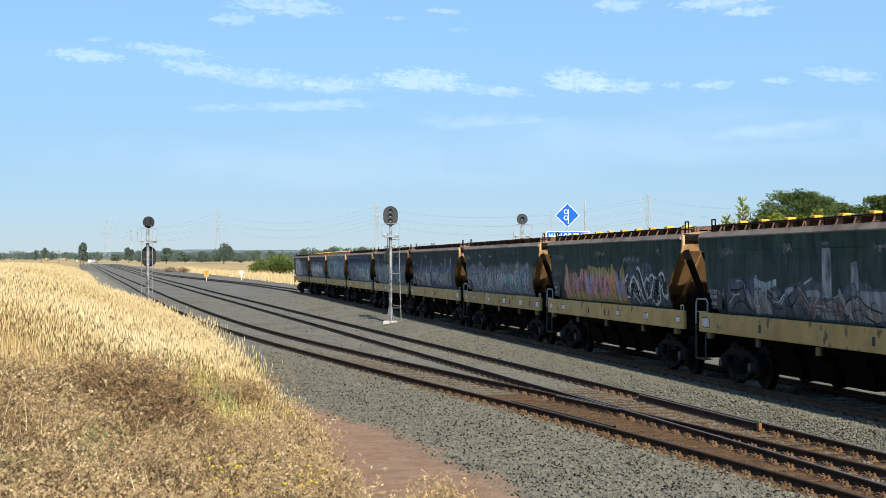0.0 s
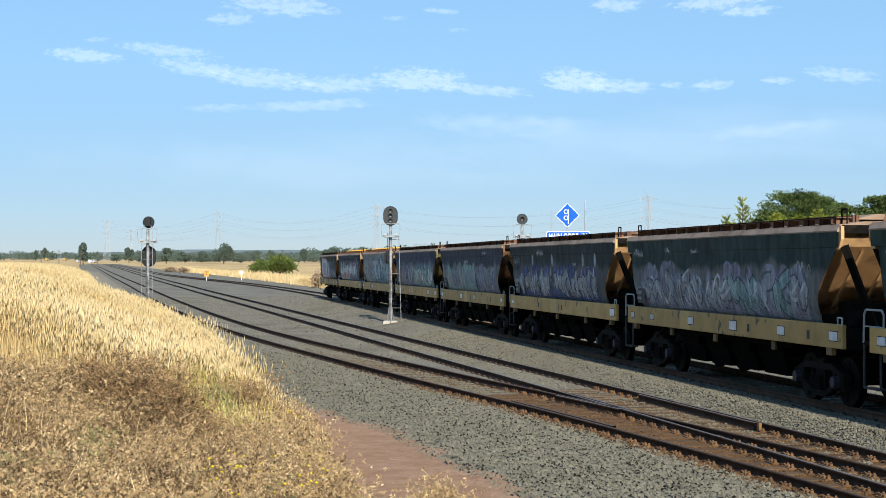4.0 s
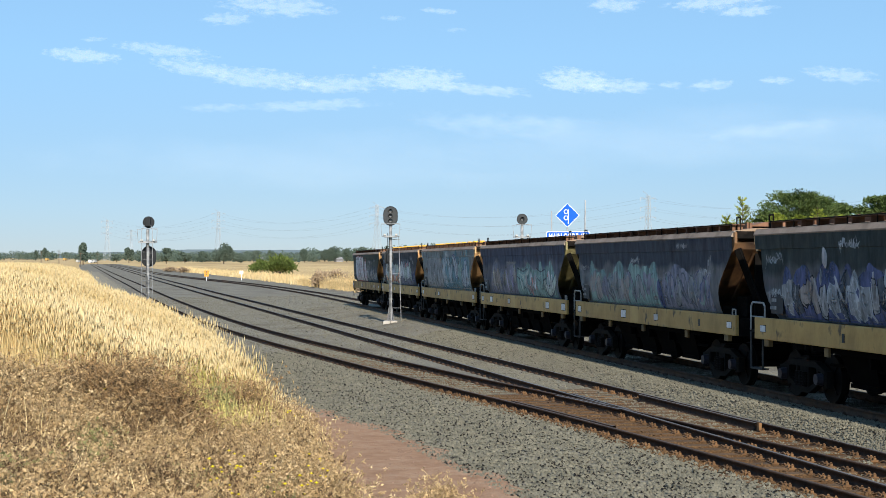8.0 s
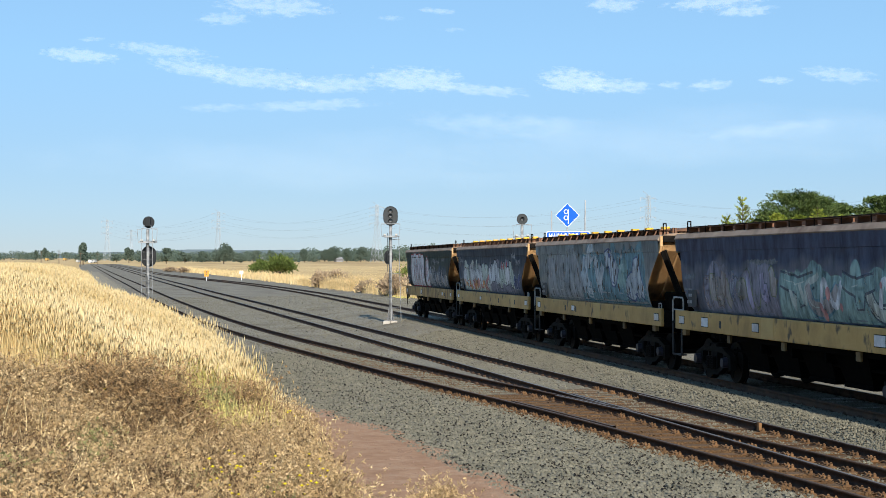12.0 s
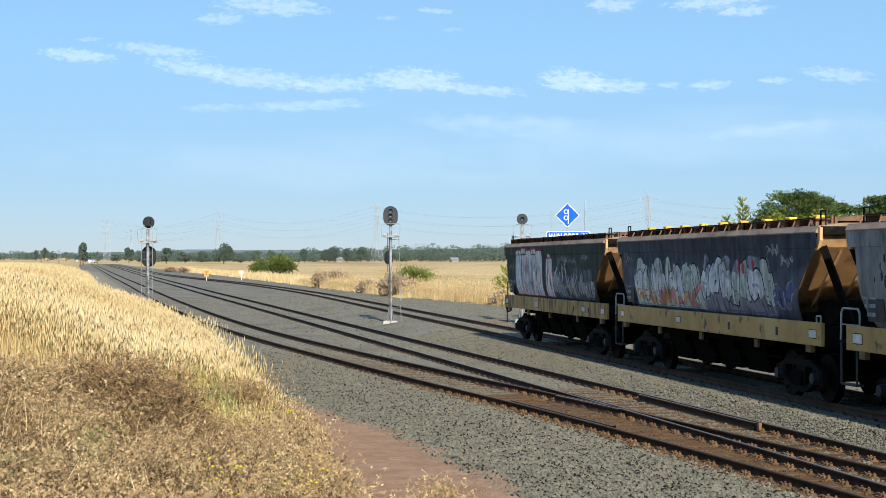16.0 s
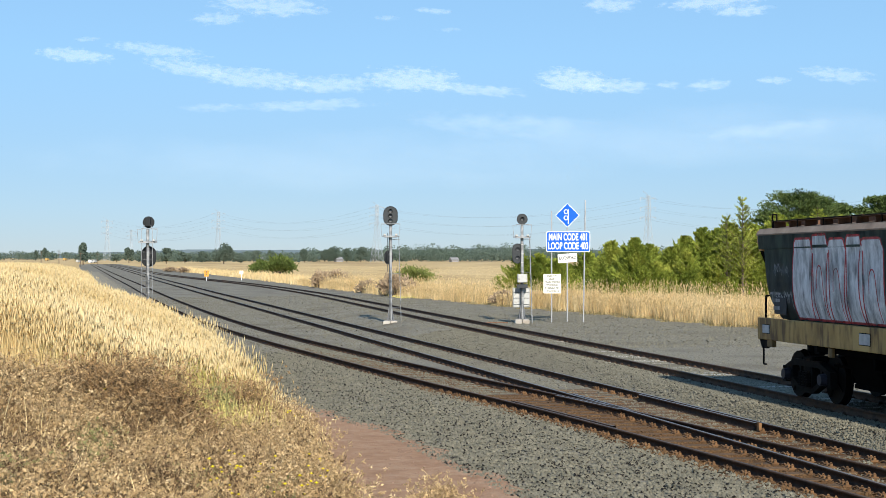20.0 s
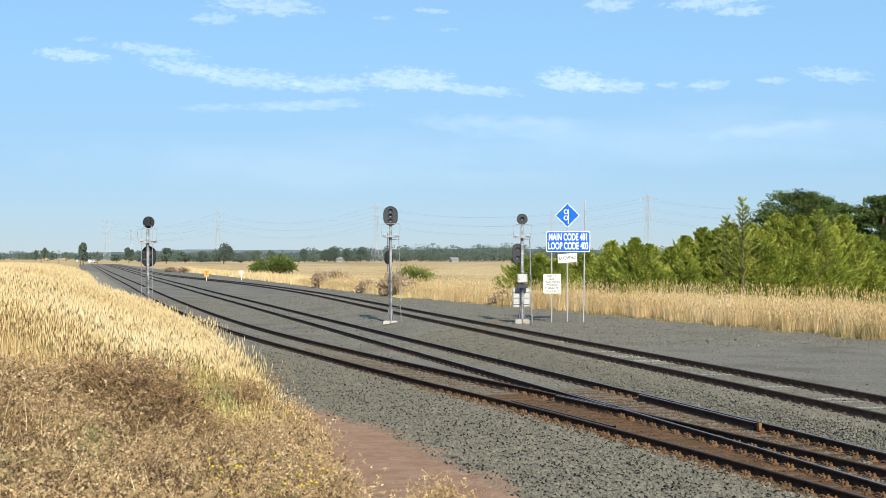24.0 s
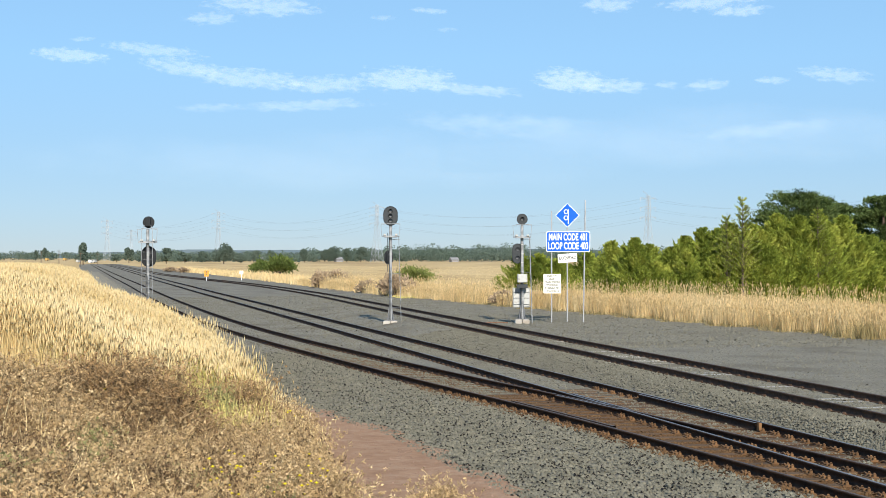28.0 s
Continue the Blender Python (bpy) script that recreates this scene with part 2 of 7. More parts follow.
def raw(name, verts, faces, mats, parent=None, smooth=False, index=None):
    """A mesh from arrays: verts (n,3), faces (m,3) or (m,4)."""
    verts, faces = np.asarray(verts, dtype=np.float32), np.asarray(faces, dtype=np.int32)
    me = bpy.data.meshes.new(name)
    me.vertices.add(len(verts))
    me.vertices.foreach_set("co", verts.ravel())
    k = faces.shape[1]
    me.loops.add(faces.size)
    me.loops.foreach_set("vertex_index", faces.ravel())
    me.polygons.add(len(faces))
    me.polygons.foreach_set("loop_start", np.arange(0, faces.size, k, dtype=np.int32))
    for m in (mats if isinstance(mats, (list, tuple)) else [mats]):
        me.materials.append(m)
    if index is not None:
        me.polygons.foreach_set("material_index", np.asarray(index, dtype=np.int32))
    if smooth:
        me.polygons.foreach_set("use_smooth", np.ones(len(faces), dtype=bool))
    me.update(calc_edges=True)
    me.validate()
    ob = new(name, me)
    if parent:
        ob.parent = parent
    return ob


def box(bm, x0, x1, y0, y1, z0, z1, bevel=0.0):
    made = bmesh.ops.create_cube(bm, size=1, matrix=Matrix.Translation(((x0 + x1) / 2, (y0 + y1) / 2, (z0 + z1) / 2))
                                 @ Matrix.Diagonal((x1 - x0, y1 - y0, z1 - z0, 1)))
    if bevel:
        edges = {e for v in made["verts"] for e in v.link_edges}
        bmesh.ops.bevel(bm, geom=list(edges), offset=bevel, segments=1, affect="EDGES")
    return bm


def tube(bm, a, b, r0, r1=None, seg=8):
    a, b = Vector(a), Vector(b)
    d = b - a
    bmesh.ops.create_cone(bm, cap_ends=True, segments=seg, radius1=r0, radius2=r0 if r1 is None else r1, depth=d.length,
                          matrix=Matrix.Translation((a + b) / 2) @ d.to_track_quat("Z", "Y").to_matrix().to_4x4())
    return bm


def bars(bm, points, r, seg=6):
    for a, b in zip(points, points[1:]):
        tube(bm, a, b, r, seg=seg)
    return bm


def extrude_poly(bm, pts, axis, d0, d1):
    """A prism: pts are 2D, axis says which coordinate the prism runs along."""
    def at(p, d):
        return {"x": (d, p[0], p[1]), "y": (p[0], d, p[1]), "z": (p[0], p[1], d)}[axis]
    lo = [bm.verts.new(at(p, d0)) for p in pts]
    hi = [bm.verts.new(at(p, d1)) for p in pts]
    n = len(pts)
    for i in range(n):
        bm.faces.new((lo[i], lo[(i + 1) % n], hi[(i + 1) % n], hi[i]))
    bm.faces.new(lo[::-1])
    bm.faces.new(hi)
    bmesh.ops.recalc_face_normals(bm, faces=bm.faces[:])
    return bm


def thing(name, m, label, category, group="", kind=""):
    ob = new(name)
    ob.matrix_basis = m
    return tagged(ob, label, category, group, kind)


def smooth_step(a, b, x):
    t = np.clip((np.asarray(x, dtype=float) - a) / (b - a), 0, 1)
    return t * t * (3 - 2 * t)


# ---- the lie of the land and of the tracks ----
def spline(keys):
    """A smooth curve through a few (y, x) stations, straight beyond them."""
    ys, xs = np.array([k[0] for k in keys], float), np.array([k[1] for k in keys], float)
    sl = np.gradient(xs, ys)

    def at(y):
        y = np.asarray(y, dtype=float)
        yc = np.clip(y, ys[0], ys[-1])
        i = np.clip(np.searchsorted(ys, yc) - 1, 0, len(ys) - 2)
        h = ys[i + 1] - ys[i]
        t = (yc - ys[i]) / h
        v = ((2 * t ** 3 - 3 * t ** 2 + 1) * xs[i] + (t ** 3 - 2 * t ** 2 + t) * h * sl[i]
             + (-2 * t ** 3 + 3 * t ** 2) * xs[i + 1] + (t ** 3 - t ** 2) * h * sl[i + 1])
        return v + np.where(y < ys[0], (y - ys[0]) * sl[0], 0) + np.where(y > ys[-1], (y - ys[-1]) * sl[-1], 0)
    return at


near_line = spline([(-30, 10.45), (5, 10.25), (20, 9.42), (30, 8.4), (40, 7.05), (50, 5.8), (60, 4.62), (70, 3.62), (90, 2.1), (112, 0.7), (166, -2.45), (203, -4.45),
                    (280, -8.75), (371, -13.8), (560, -24.4), (900, -43.5)])
mid_line = spline([(-30, 10.45), (5, 10.4), (22, 10.22), (40, 9.58), (60, 8.72), (80, 7.9), (100, 6.95), (130, 5.3), (160, 3.45), (200, 1.25), (257, -1.7),
                   (320, -4.8), (385, -8.1), (460, -12.1), (560, -17.6), (900, -36.5)])
far_line = spline([(-60, 13.35), (60, 13.35), (105, 13.4), (134, 13.4), (151, 13.1), (165, 12.6), (183, 11.75), (200, 10.7), (220, 9.2), (250, 6.4), (330, -0.8), (400, -4.9),
                   (480, -9.4), (560, -13.7), (900, -32.5)])
GAUGE = 1.67


def rise(y):
    u = np.maximum(0, np.asarray(y, dtype=float) - 130)
    return 0.0045 * u * u / (u + 150)


def low_rail(y):
    return rise(y) - 0.3 * (1 - smooth_step(80, 200, y))


toe = spline([(-30, 6.5), (6, 6.0), (12, 3.2), (18, 2.3), (28, 2.3), (36, 2.3), (50, 2.1), (62, 1.4), (80, -0.5), (112, -3.2), (166, -6.9), (280, -13.6), (560, -30.5), (900, -50)])
verge = spline([(-30, 31), (53, 26), (84, 23.6), (133, 19.4), (188, 16.9), (283, 12.6), (451, 0.3), (831, -24.5), (900, -28)])


def surface(x, y):
    """Height of the ground: the bank, the ballast under both levels of track, the field."""
    x, y = np.asarray(x, dtype=float), np.asarray(y, dtype=float)
    a, b, t, v = mid_line(y), far_line(y), toe(y), verge(y)
    low = low_rail(y) - 0.16
    high = rise(y) - 0.16
    z = low + (high - low) * smooth_step(a + 1.05, np.maximum(b - 1.7, a + 1.6), x)
    edge = near_line(y) - 1.7
    z = z - 0.14 * smooth_step(0, 2.2, edge - x)
    z = z + 1.7 * smooth_step(0, 7.5, t - x) * (1 - 0.35 * smooth_step(110, 300, y))
    z = z + 0.16 * smooth_step(-1.0, 3.0, x - v)
    return z


def grid_sheet(name, us, ys, xy, mats, lift=0.0, index=None):
    U, Y = np.meshgrid(us, ys)
    X = xy(U, Y)
    Z = surface(X, Y) + (lift(X, Y) if callable(lift) else lift)
    nu, ny = len(us), len(ys)
    i = np.arange((ny - 1) * nu).reshape(ny - 1, nu)[:, :-1].ravel()
    f = np.stack([i, i + 1, i + nu + 1, i + nu], 1)
    ob = raw(name, np.stack([X.ravel(), Y.ravel(), Z.ravel()], 1), f, mats, smooth=True, index=index(U, Y)[:-1, :-1].ravel() if index else None)
    return ob


_side = np.concatenate([-np.geomspace(4900, 14, 40), np.arange(-13, 40, 0.75), np.geomspace(40, 4900, 40)])
_deep = np.concatenate([np.linspace(-900, -30, 12), np.arange(-25, 150, 2.5), np.geomspace(150, 4700, 70)])
ground = grid_sheet("ground", _side, _deep, lambda u, y: u + near_line(np.clip(y, -30, 900)) * smooth_step(60, 200, y) * (np.abs(u) < 600), M_FIELD,
                    lambda x, y: -0.05 - 0.45 * smooth_step(0.2, 1.3, x - toe(y)) * smooth_step(0.2, 1.3, verge(y) - x) * (np.abs(y - 430) < 450))   # hollow under the ballast
tagged(ground, "dry straw-coloured field and grassy bank", "ground", kind="structure")

_w = np.linspace(0, 1, 130)
_l = np.concatenate([np.arange(-30, 120, 1.0), np.geomspace(120, 900, 60)])
ballast = grid_sheet("ballast_bed", _w, _l, lambda u, y: toe(y) - 0.4 + u * (verge(y) + 0.6 - toe(y) + 0.4), M_GRAVEL, 0.0)
tagged(ballast, "grey crushed stone bed under and between the tracks", "gravel", kind="structure")

dirt_edge = spline([(-30, 7.5), (10, 6.2), (18.8, 5.0), (22, 4.95), (24.5, 4.7), (27, 4.5), (29.5, 4.35), (31, 4.0), (33, 3.6), (34.5, 3.2), (36, 2.6), (37, 2.0)])
_d = np.arange(14, 37, 0.25)
dirt = grid_sheet("dirt_strip", np.linspace(0, 1, 30), _d,
                  lambda u, y: (toe(y) - 1.2) + u * np.maximum(dirt_edge(y) + 0.16 * np.sin(y * 1.7) + 0.1 * np.sin(y * 4.1) + 0.06 * np.sin(y * 9.3) - toe(y) + 1.2, 0.02), M_DIRT, 0.03)
_y = np.arange(13, 62, 0.3)
stain = grid_sheet("stained_ballast", np.linspace(0, 1, 44), _y, lambda u, y: near_line(y) - 1.12 * (1 - smooth_step(44, 60, y)) + 0.06 * np.sin(y * 3.1) + 0.05 * np.sin(y * 7.7)
                   + u * (1.87 + (mid_line(y) - near_line(y)) * (1 - smooth_step(33, 39, y))) * (1 - smooth_step(44, 60, y)), M_RUSTBED, 0.005)
path = grid_sheet("gravel_path", np.linspace(0, 1, 14), np.arange(46, 420, 1.0), lambda u, y: toe(y) - 0.3 + u * (0.3 + 0.18 * np.sin(y * 0.7) + 0.12 * np.sin(y * 1.9) + np.maximum(near_line(y) - 1.9 - toe(y), 0.3) * (0.25 + 0.75 * smooth_step(80, 190, y))) * smooth_step(46, 60, y), M_PALE, 0.025)
tagged(path, "pale gravel path between the grass and the near rail", "gravel", kind="structure")
tagged(stain, "rust-stained gravel between and along the near rails", "gravel", kind="structure")
tagged(dirt, "bare reddish-brown earth strip beside the ballast", "ground", kind="structure")

# ---- railway tracks ----
RAIL_SECTION = [(-0.065, -0.16), (0.065, -0.16), (0.065, -0.145), (0.011, -0.125), (0.011, -0.04), (0.035, -0.03), (0.035, -0.006), (0.027, 0.0), (-0.027, 0.0),
                (-0.035, -0.006), (-0.035, -0.03), (-0.011, -0.04), (-0.011, -0.125), (-0.065, -0.145)]


def side_of(line, off):
    def at(y):
        y = np.asarray(y, dtype=float)
        s = (line(y + 0.05) - line(y - 0.05)) / 0.1
        n = np.sqrt(1 + s * s)
        return line(y) + off / n, y - off * s / n
    return at


def rail(parent, line, off, level, y0, y1, head, name="rail", label="", web=None):
    """Sweeps the rail section along line, off metres to its side."""
    ys = np.unique(np.concatenate([np.arange(y0, min(y1, 130), 1.5), [min(y1, 130)], np.geomspace(130, y1, 50) if y1 > 130 else [y1]]))
    px, py = side_of(line, off)(ys)
    pz = level(ys)
    k = len(RAIL_SECTION)
    s = np.gradient(px, py)
    n = np.sqrt(1 + s * s)
    sec = np.array(RAIL_SECTION)
    V = np.stack([px[:, None] + sec[None, :, 0] / n[:, None], py[:, None] - sec[None, :, 0] * (s / n)[:, None], pz[:, None] + sec[None, :, 1]], 2)
    i, j = np.meshgrid(np.arange(len(ys) - 1), np.arange(k), indexing="ij")
    a, b = i * k + j, i * k + (j + 1) % k
    F = np.stack([a.ravel(), b.ravel(), (b + k).ravel(), (a + k).ravel()], 1)
    idx = (j.ravel() == 7).astype(int)
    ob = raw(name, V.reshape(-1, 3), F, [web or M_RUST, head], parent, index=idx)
    if label:
        ob["label"] = label
    return ob


def level_high(y):
    return rise(y)


track_near = thing("track_near", pose(0, 0, 0), "rusty-sided railway track on grey ballast", "railway track", "tracks", "structure")
track_mid = thing("track_mid", pose(0, 0, 0), "railway track with bright worn rail heads", "railway track", "tracks", "structure")
track_far = thing("track_far", pose(0, 0, 0), "railway track that carries the grain train", "railway track", "tracks", "structure")
for _o in (-GAUGE / 2, GAUGE / 2):
    rail(track_near, near_line, _o, low_rail, -25, 900, M_HEAD_DULL, web=M_RAIL_DARK)
    rail(track_mid, mid_line, _o, low_rail, -25, 900, M_HEAD, web=M_RAIL_DARK)
    rail(track_far, far_line, _o, level_high, -40, 900, M_HEAD_DULL)
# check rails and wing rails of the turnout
rail(track_near, near_line, -GAUGE / 2 + 0.14, low_rail, 27.5, 33.0, M_HEAD_DULL, "check_rail", web=M_RAIL_DARK)
rail(track_mid, mid_line, GAUGE / 2 - 0.14, low_rail, 27.5, 34.0, M_HEAD, "check_rail", web=M_RAIL_DARK)
rail(track_mid, mid_line, -GAUGE / 2 + 0.11, low_rail, 30.5, 34.5, M_HEAD, "wing_rail", web=M_RAIL_DARK)
rail(track_near, near_line, GAUGE / 2 - 0.11, low_rail, 30.5, 34.0, M_HEAD, "wing_rail", web=M_RAIL_DARK)
_bm = bmesh.new()
box(_bm, -0.03, 0.03, -0.06, 0.06, -0.12, 0.02, 0.008)
_px, _py = side_of(mid_line, GAUGE / 2 - 0.16)(27.3)
part("rail_end_post", _bm, M_CLIP, track_mid).matrix_basis = pose(float(_px), float(_py), -0.3)

# sleepers, bearers and fastenings
_bm = bmesh.new()
extrude_poly(_bm, [(-0.13, -0.12), (0.13, -0.12), (0.1, 0.0), (-0.1, 0.0)], "x", -1.35, 1.35)
me_sleeper = bpy.data.meshes.new("sleeper")
_bm.to_mesh(me_sleeper)
_bm.free()
me_sleeper.materials.append(M_CONC)
_bm = bmesh.new()
box(_bm, -1, 1, -0.125, 0.125, -0.14, 0, 0.012)
me_bearer = bpy.data.meshes.new("bearer")
_bm.to_mesh(me_bearer)
_bm.free()
me_bearer.materials.append(M_TIMBER)
_bm = bmesh.new()
box(_bm, -0.06, 0.06, -0.15, 0.15, -0.01, 0.012)
for _q in (-0.11, 0.06):
    tube(_bm, (0.01, _q, 0.0), (0.01, _q, 0.05), 0.03, 0.026, seg=7)
    tube(_bm, (0.01, _q, 0.05), (0.012, _q + 0.012, 0.066), 0.02, 0.014, seg=6)
box(_bm, -0.035, 0.03, -0.05, 0.02, 0.0, 0.045, 0.008)
bars(_bm, [(-0.02, 0.06, 0.03), (-0.01, 0.16, 0.045), (-0.02, 0.24, 0.02)], 0.014)
me_clip = bpy.data.meshes.new("rail_fastening")
_bm.to_mesh(me_clip)
_bm.free()
me_clip.materials.append(M_CLIP)
me_clip_far = me_clip.copy()
me_clip_far.materials[0] = M_CLIP_DARK
for _v in me_clip_far.vertices:
    _v.co = (_v.co.x * 0.8, _v.co.y * 0.45, _v.co.z * 0.55)

_rng = random.Random(4)


def lay_sleepers(track, line, level, y0, y1, step, lift):
    y = y0
    while y < y1:
        s = float(line(y + 0.1) - line(y - 0.1)) / 0.2
        shared("sleeper", me_sleeper, track, pose(float(line(y)) + _rng.uniform(-0.04, 0.04), y, float(level(y)) - 0.158 + lift + _rng.uniform(-0.012, 0.006), 0, 0,
                                                 -math.degrees(math.atan(s))))
        y += step


def lay_clips(track, line, off, level, y0, y1, step, sides=(-1, 1), clip=me_clip):
    y = y0
    while y < y1:
        px, py = side_of(line, off)(y)
        s = float(line(y + 0.1) - line(y - 0.1)) / 0.2
        for d in sides:
            shared("rail_fastening", clip, track, pose(float(px) + d * 0.1, float(py), float(level(y)) - 0.142, 0, 0, -math.degrees(math.atan(s)) + _rng.uniform(-9, 9)))
        y += step


lay_sleepers(track_far, far_line, level_high, 18, 55.5, 0.66, 0.0)
lay_sleepers(track_far, far_line, level_high, 55.62, 110, 0.66, -0.014)
lay_sleepers(track_mid, mid_line, low_rail, 37, 100, 0.66, -0.012)
lay_sleepers(track_near, near_line, low_rail, 38, 95, 0.66, -0.012)
_y = 16.2
while _y < 37.5:
    _a, _b = float(near_line(_y)) - 1.35, float(mid_line(_y)) + 1.35
    shared("bearer", me_bearer, track_near, pose((_a + _b) / 2, _y, float(low_rail(_y)) - 0.144 + _rng.uniform(-0.008, 0.006), 0, 0, _rng.uniform(-0.6, 0.6))
           @ Matrix.Diagonal(((_b - _a) / 2, 1, 1, 1)))
    _y += 0.62
for _ln, _tr in ((near_line, track_near), (mid_line, track_mid)):
    for _o in (-GAUGE / 2, GAUGE / 2):
        lay_clips(_tr, _ln, _o, low_rail, 16.2, 37.5, 0.62)
        lay_clips(_tr, _ln, _o, low_rail, 37.5, 60, 0.66, (-1,), me_clip_far)
for _o in (-GAUGE / 2, GAUGE / 2):
    lay_clips(track_far, far_line, _o, level_high, 24, 70, 0.66, (-1,), me_clip_far)

# ---- grain hopper wagons ----
M_STEP = material("step_grey", [(0.03, 0.03, 0.03), (0.075, 0.075, 0.073)], 0.7, scale=5, spec=0.1)
HALF = 7.0          # half the length of the side sill
SIDE = [(1.56, 1.26), (1.65, 1.302), (1.75, 1.337), (1.87, 1.37), (2.0, 1.393), (2.15, 1.408), (2.3, 1.417), (2.6, 1.425), (2.95, 1.43), (2.96, 1.446), (3.25, 1.46)]


def side_x(z):
    return float(np.interp(z, [p[0] for p in SIDE], [p[1] for p in SIDE]))


def body_end(z, s=-1):
    """How far the hopper side reaches along the wagon at the height z, at its front (s=1) and rear (s=-1) end."""
    if s > 0:
        return float(np.interp(z, [1.56, 1.8, 2.1, 2.5, 2.95, 2.96], [6.0, 6.22, 6.42, 6.52, 6.58, 6.87]))
    return float(np.interp(z, [1.56, 2.0, 2.2, 2.5, 2.8, 2.95, 2.96], [5.75, 5.8, 5.9, 6.25, 6.62, 6.78, 6.87]))


def paint(name, dark, light, rng):
    """Weathered wagon side paint: dark above, a washed-out lower part with a ragged upper limit, streaks and specks."""
    m = bpy.data.materials.new(name)
    m.use_nodes = True
    t = m.node_tree
    N, L = t.nodes, t.links
    b = N["Principled BSDF"]
    b.inputs["Roughness"].default_value = 0.6
    b.inputs["Specular IOR Level"].default_value = 0.2
    tc = N.new("ShaderNodeTexCoord")
    mp = N.new("ShaderNodeMapping")
    mp.inputs["Location"].default_value = (rng.uniform(0, 50), rng.uniform(0, 50), 0)
    mp.inputs["Scale"].default_value = (1, 1, 0.3)
    L.new(tc.outputs["Object"], mp.inputs["Vector"])
    streak = N.new("ShaderNodeTexNoise")
    streak.inputs["Scale"].default_value, streak.inputs["Detail"].default_value, streak.inputs["Roughness"].default_value = 3.8, 10, 0.68
    L.new(mp.outputs[0], streak.inputs["Vector"])
    sp = N.new("ShaderNodeSeparateXYZ")
    L.new(tc.outputs["Object"], sp.inputs[0])
    edge = N.new("ShaderNodeTexNoise")
    edge.inputs["Scale"].default_value, edge.inputs["Detail"].default_value = 1.1, 5
    L.new(mp.outputs[0], edge.inputs["Vector"])
    top = rng.uniform(2.55, 2.8)
    add = N.new("ShaderNodeMath")      # height of the limit at this spot, less the height
    add.operation = "MULTIPLY_ADD"
    L.new(edge.outputs["Fac"], add.inputs[0])
    add.inputs[1].default_value = 0.9
    add.inputs[2].default_value = top - 0.45
    less = N.new("ShaderNodeMath")
    less.operation = "SUBTRACT"
    L.new(add.outputs[0], less.inputs[0])
    L.new(sp.outputs["Z"], less.inputs[1])
    mr = N.new("ShaderNodeMapRange")
    mr.inputs["From Min"].default_value, mr.inputs["From Max"].default_value = -0.06, 0.1
    L.new(less.outputs[0], mr.inputs["Value"])
    r1 = N.new("ShaderNodeValToRGB")
    L.new(streak.outputs["Fac"], r1.inputs[0])
    r1.color_ramp.elements[0].position, r1.color_ramp.elements[1].position = 0.3, 0.72
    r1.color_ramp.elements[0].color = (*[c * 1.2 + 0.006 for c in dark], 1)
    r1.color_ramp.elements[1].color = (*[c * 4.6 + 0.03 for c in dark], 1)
    r2 = N.new("ShaderNodeValToRGB")
    L.new(streak.outputs["Fac"], r2.inputs[0])
    r2.color_ramp.elements[0].position, r2.color_ramp.elements[1].position = 0.32, 0.7
    r2.color_ramp.elements[0].color = (*[c * 0.6 for c in light], 1)
    r2.color_ramp.elements[1].color = (*[c * 1.6 for c in light], 1)
    mx = N.new("ShaderNodeMix")
    mx.data_type = "RGBA"
    L.new(mr.outputs[0], mx.inputs[0])
    L.new(r1.outputs[0], mx.inputs[6])
    L.new(r2.outputs[0], mx.inputs[7])
    L.new(mx.outputs[2], b.inputs["Base Color"])
    return m


def side_panel(sign):
    """One curved hopper side, a plate 6 mm thick with a ledge below the top band."""
    bm = bmesh.new()
    zs = [p[0] for p in SIDE[:-2]] + [2.962, 3.1, 3.25]
    rows = []
    for z in zs:
        e, x = body_end(z), side_x(z)
        rows.append([bm.verts.new((sign * x, y, z)) for y in np.linspace(-e, body_end(z, 1), 15)])
    for a, b in zip(rows, rows[1:]):
        for i in range(14):
            f = (a[i], a[i + 1], b[i + 1], b[i])
            bm.faces.new(f if sign > 0 else f[::-1])
    bmesh.ops.solidify(bm, geom=bm.faces[:], thickness=0.03)
    return bm


def stroke(verts, faces, pts, width, off, taper=0.5):
    """A painted band along pts, (y, z) on the wagon's side, lifted off metres from the plate and bent to its curve."""
    pts = np.array(pts, dtype=float)
    run = np.concatenate([[0], np.cumsum(np.hypot(*np.diff(pts, axis=0).T))])
    k = max(len(pts), int(run[-1] / 0.09) + 2)
    at = np.linspace(0, run[-1], k)
    pts = np.stack([np.interp(at, run, pts[:, 0]), np.interp(at, run, pts[:, 1])], 1)
    d = np.gradient(pts, axis=0)
    n = np.stack([-d[:, 1], d[:, 0]], 1) / (np.linalg.norm(d, axis=1, keepdims=True) + 1e-9)
    w = width * (1 - taper * np.abs(np.linspace(-1, 1, k)) ** 3)
    base = len(verts)
    lanes = 2 if width < 0.08 else 5
    for s in np.linspace(-0.5, 0.5, lanes):
        for p, q, ww in zip(pts, n, w):
            y, z = p + q * ww * s
            z = min(max(z, 1.57), 3.235)
            y = min(max(y, -body_end(z) + 0.02), body_end(z, 1) - 0.02)
            verts.append((-(side_x(z) + off), y, z))
    for j in range(lanes - 1):
        for i in range(k - 1):
            a = base + j * k + i
            faces.append((a, a + k, a + k + 1, a + 1))


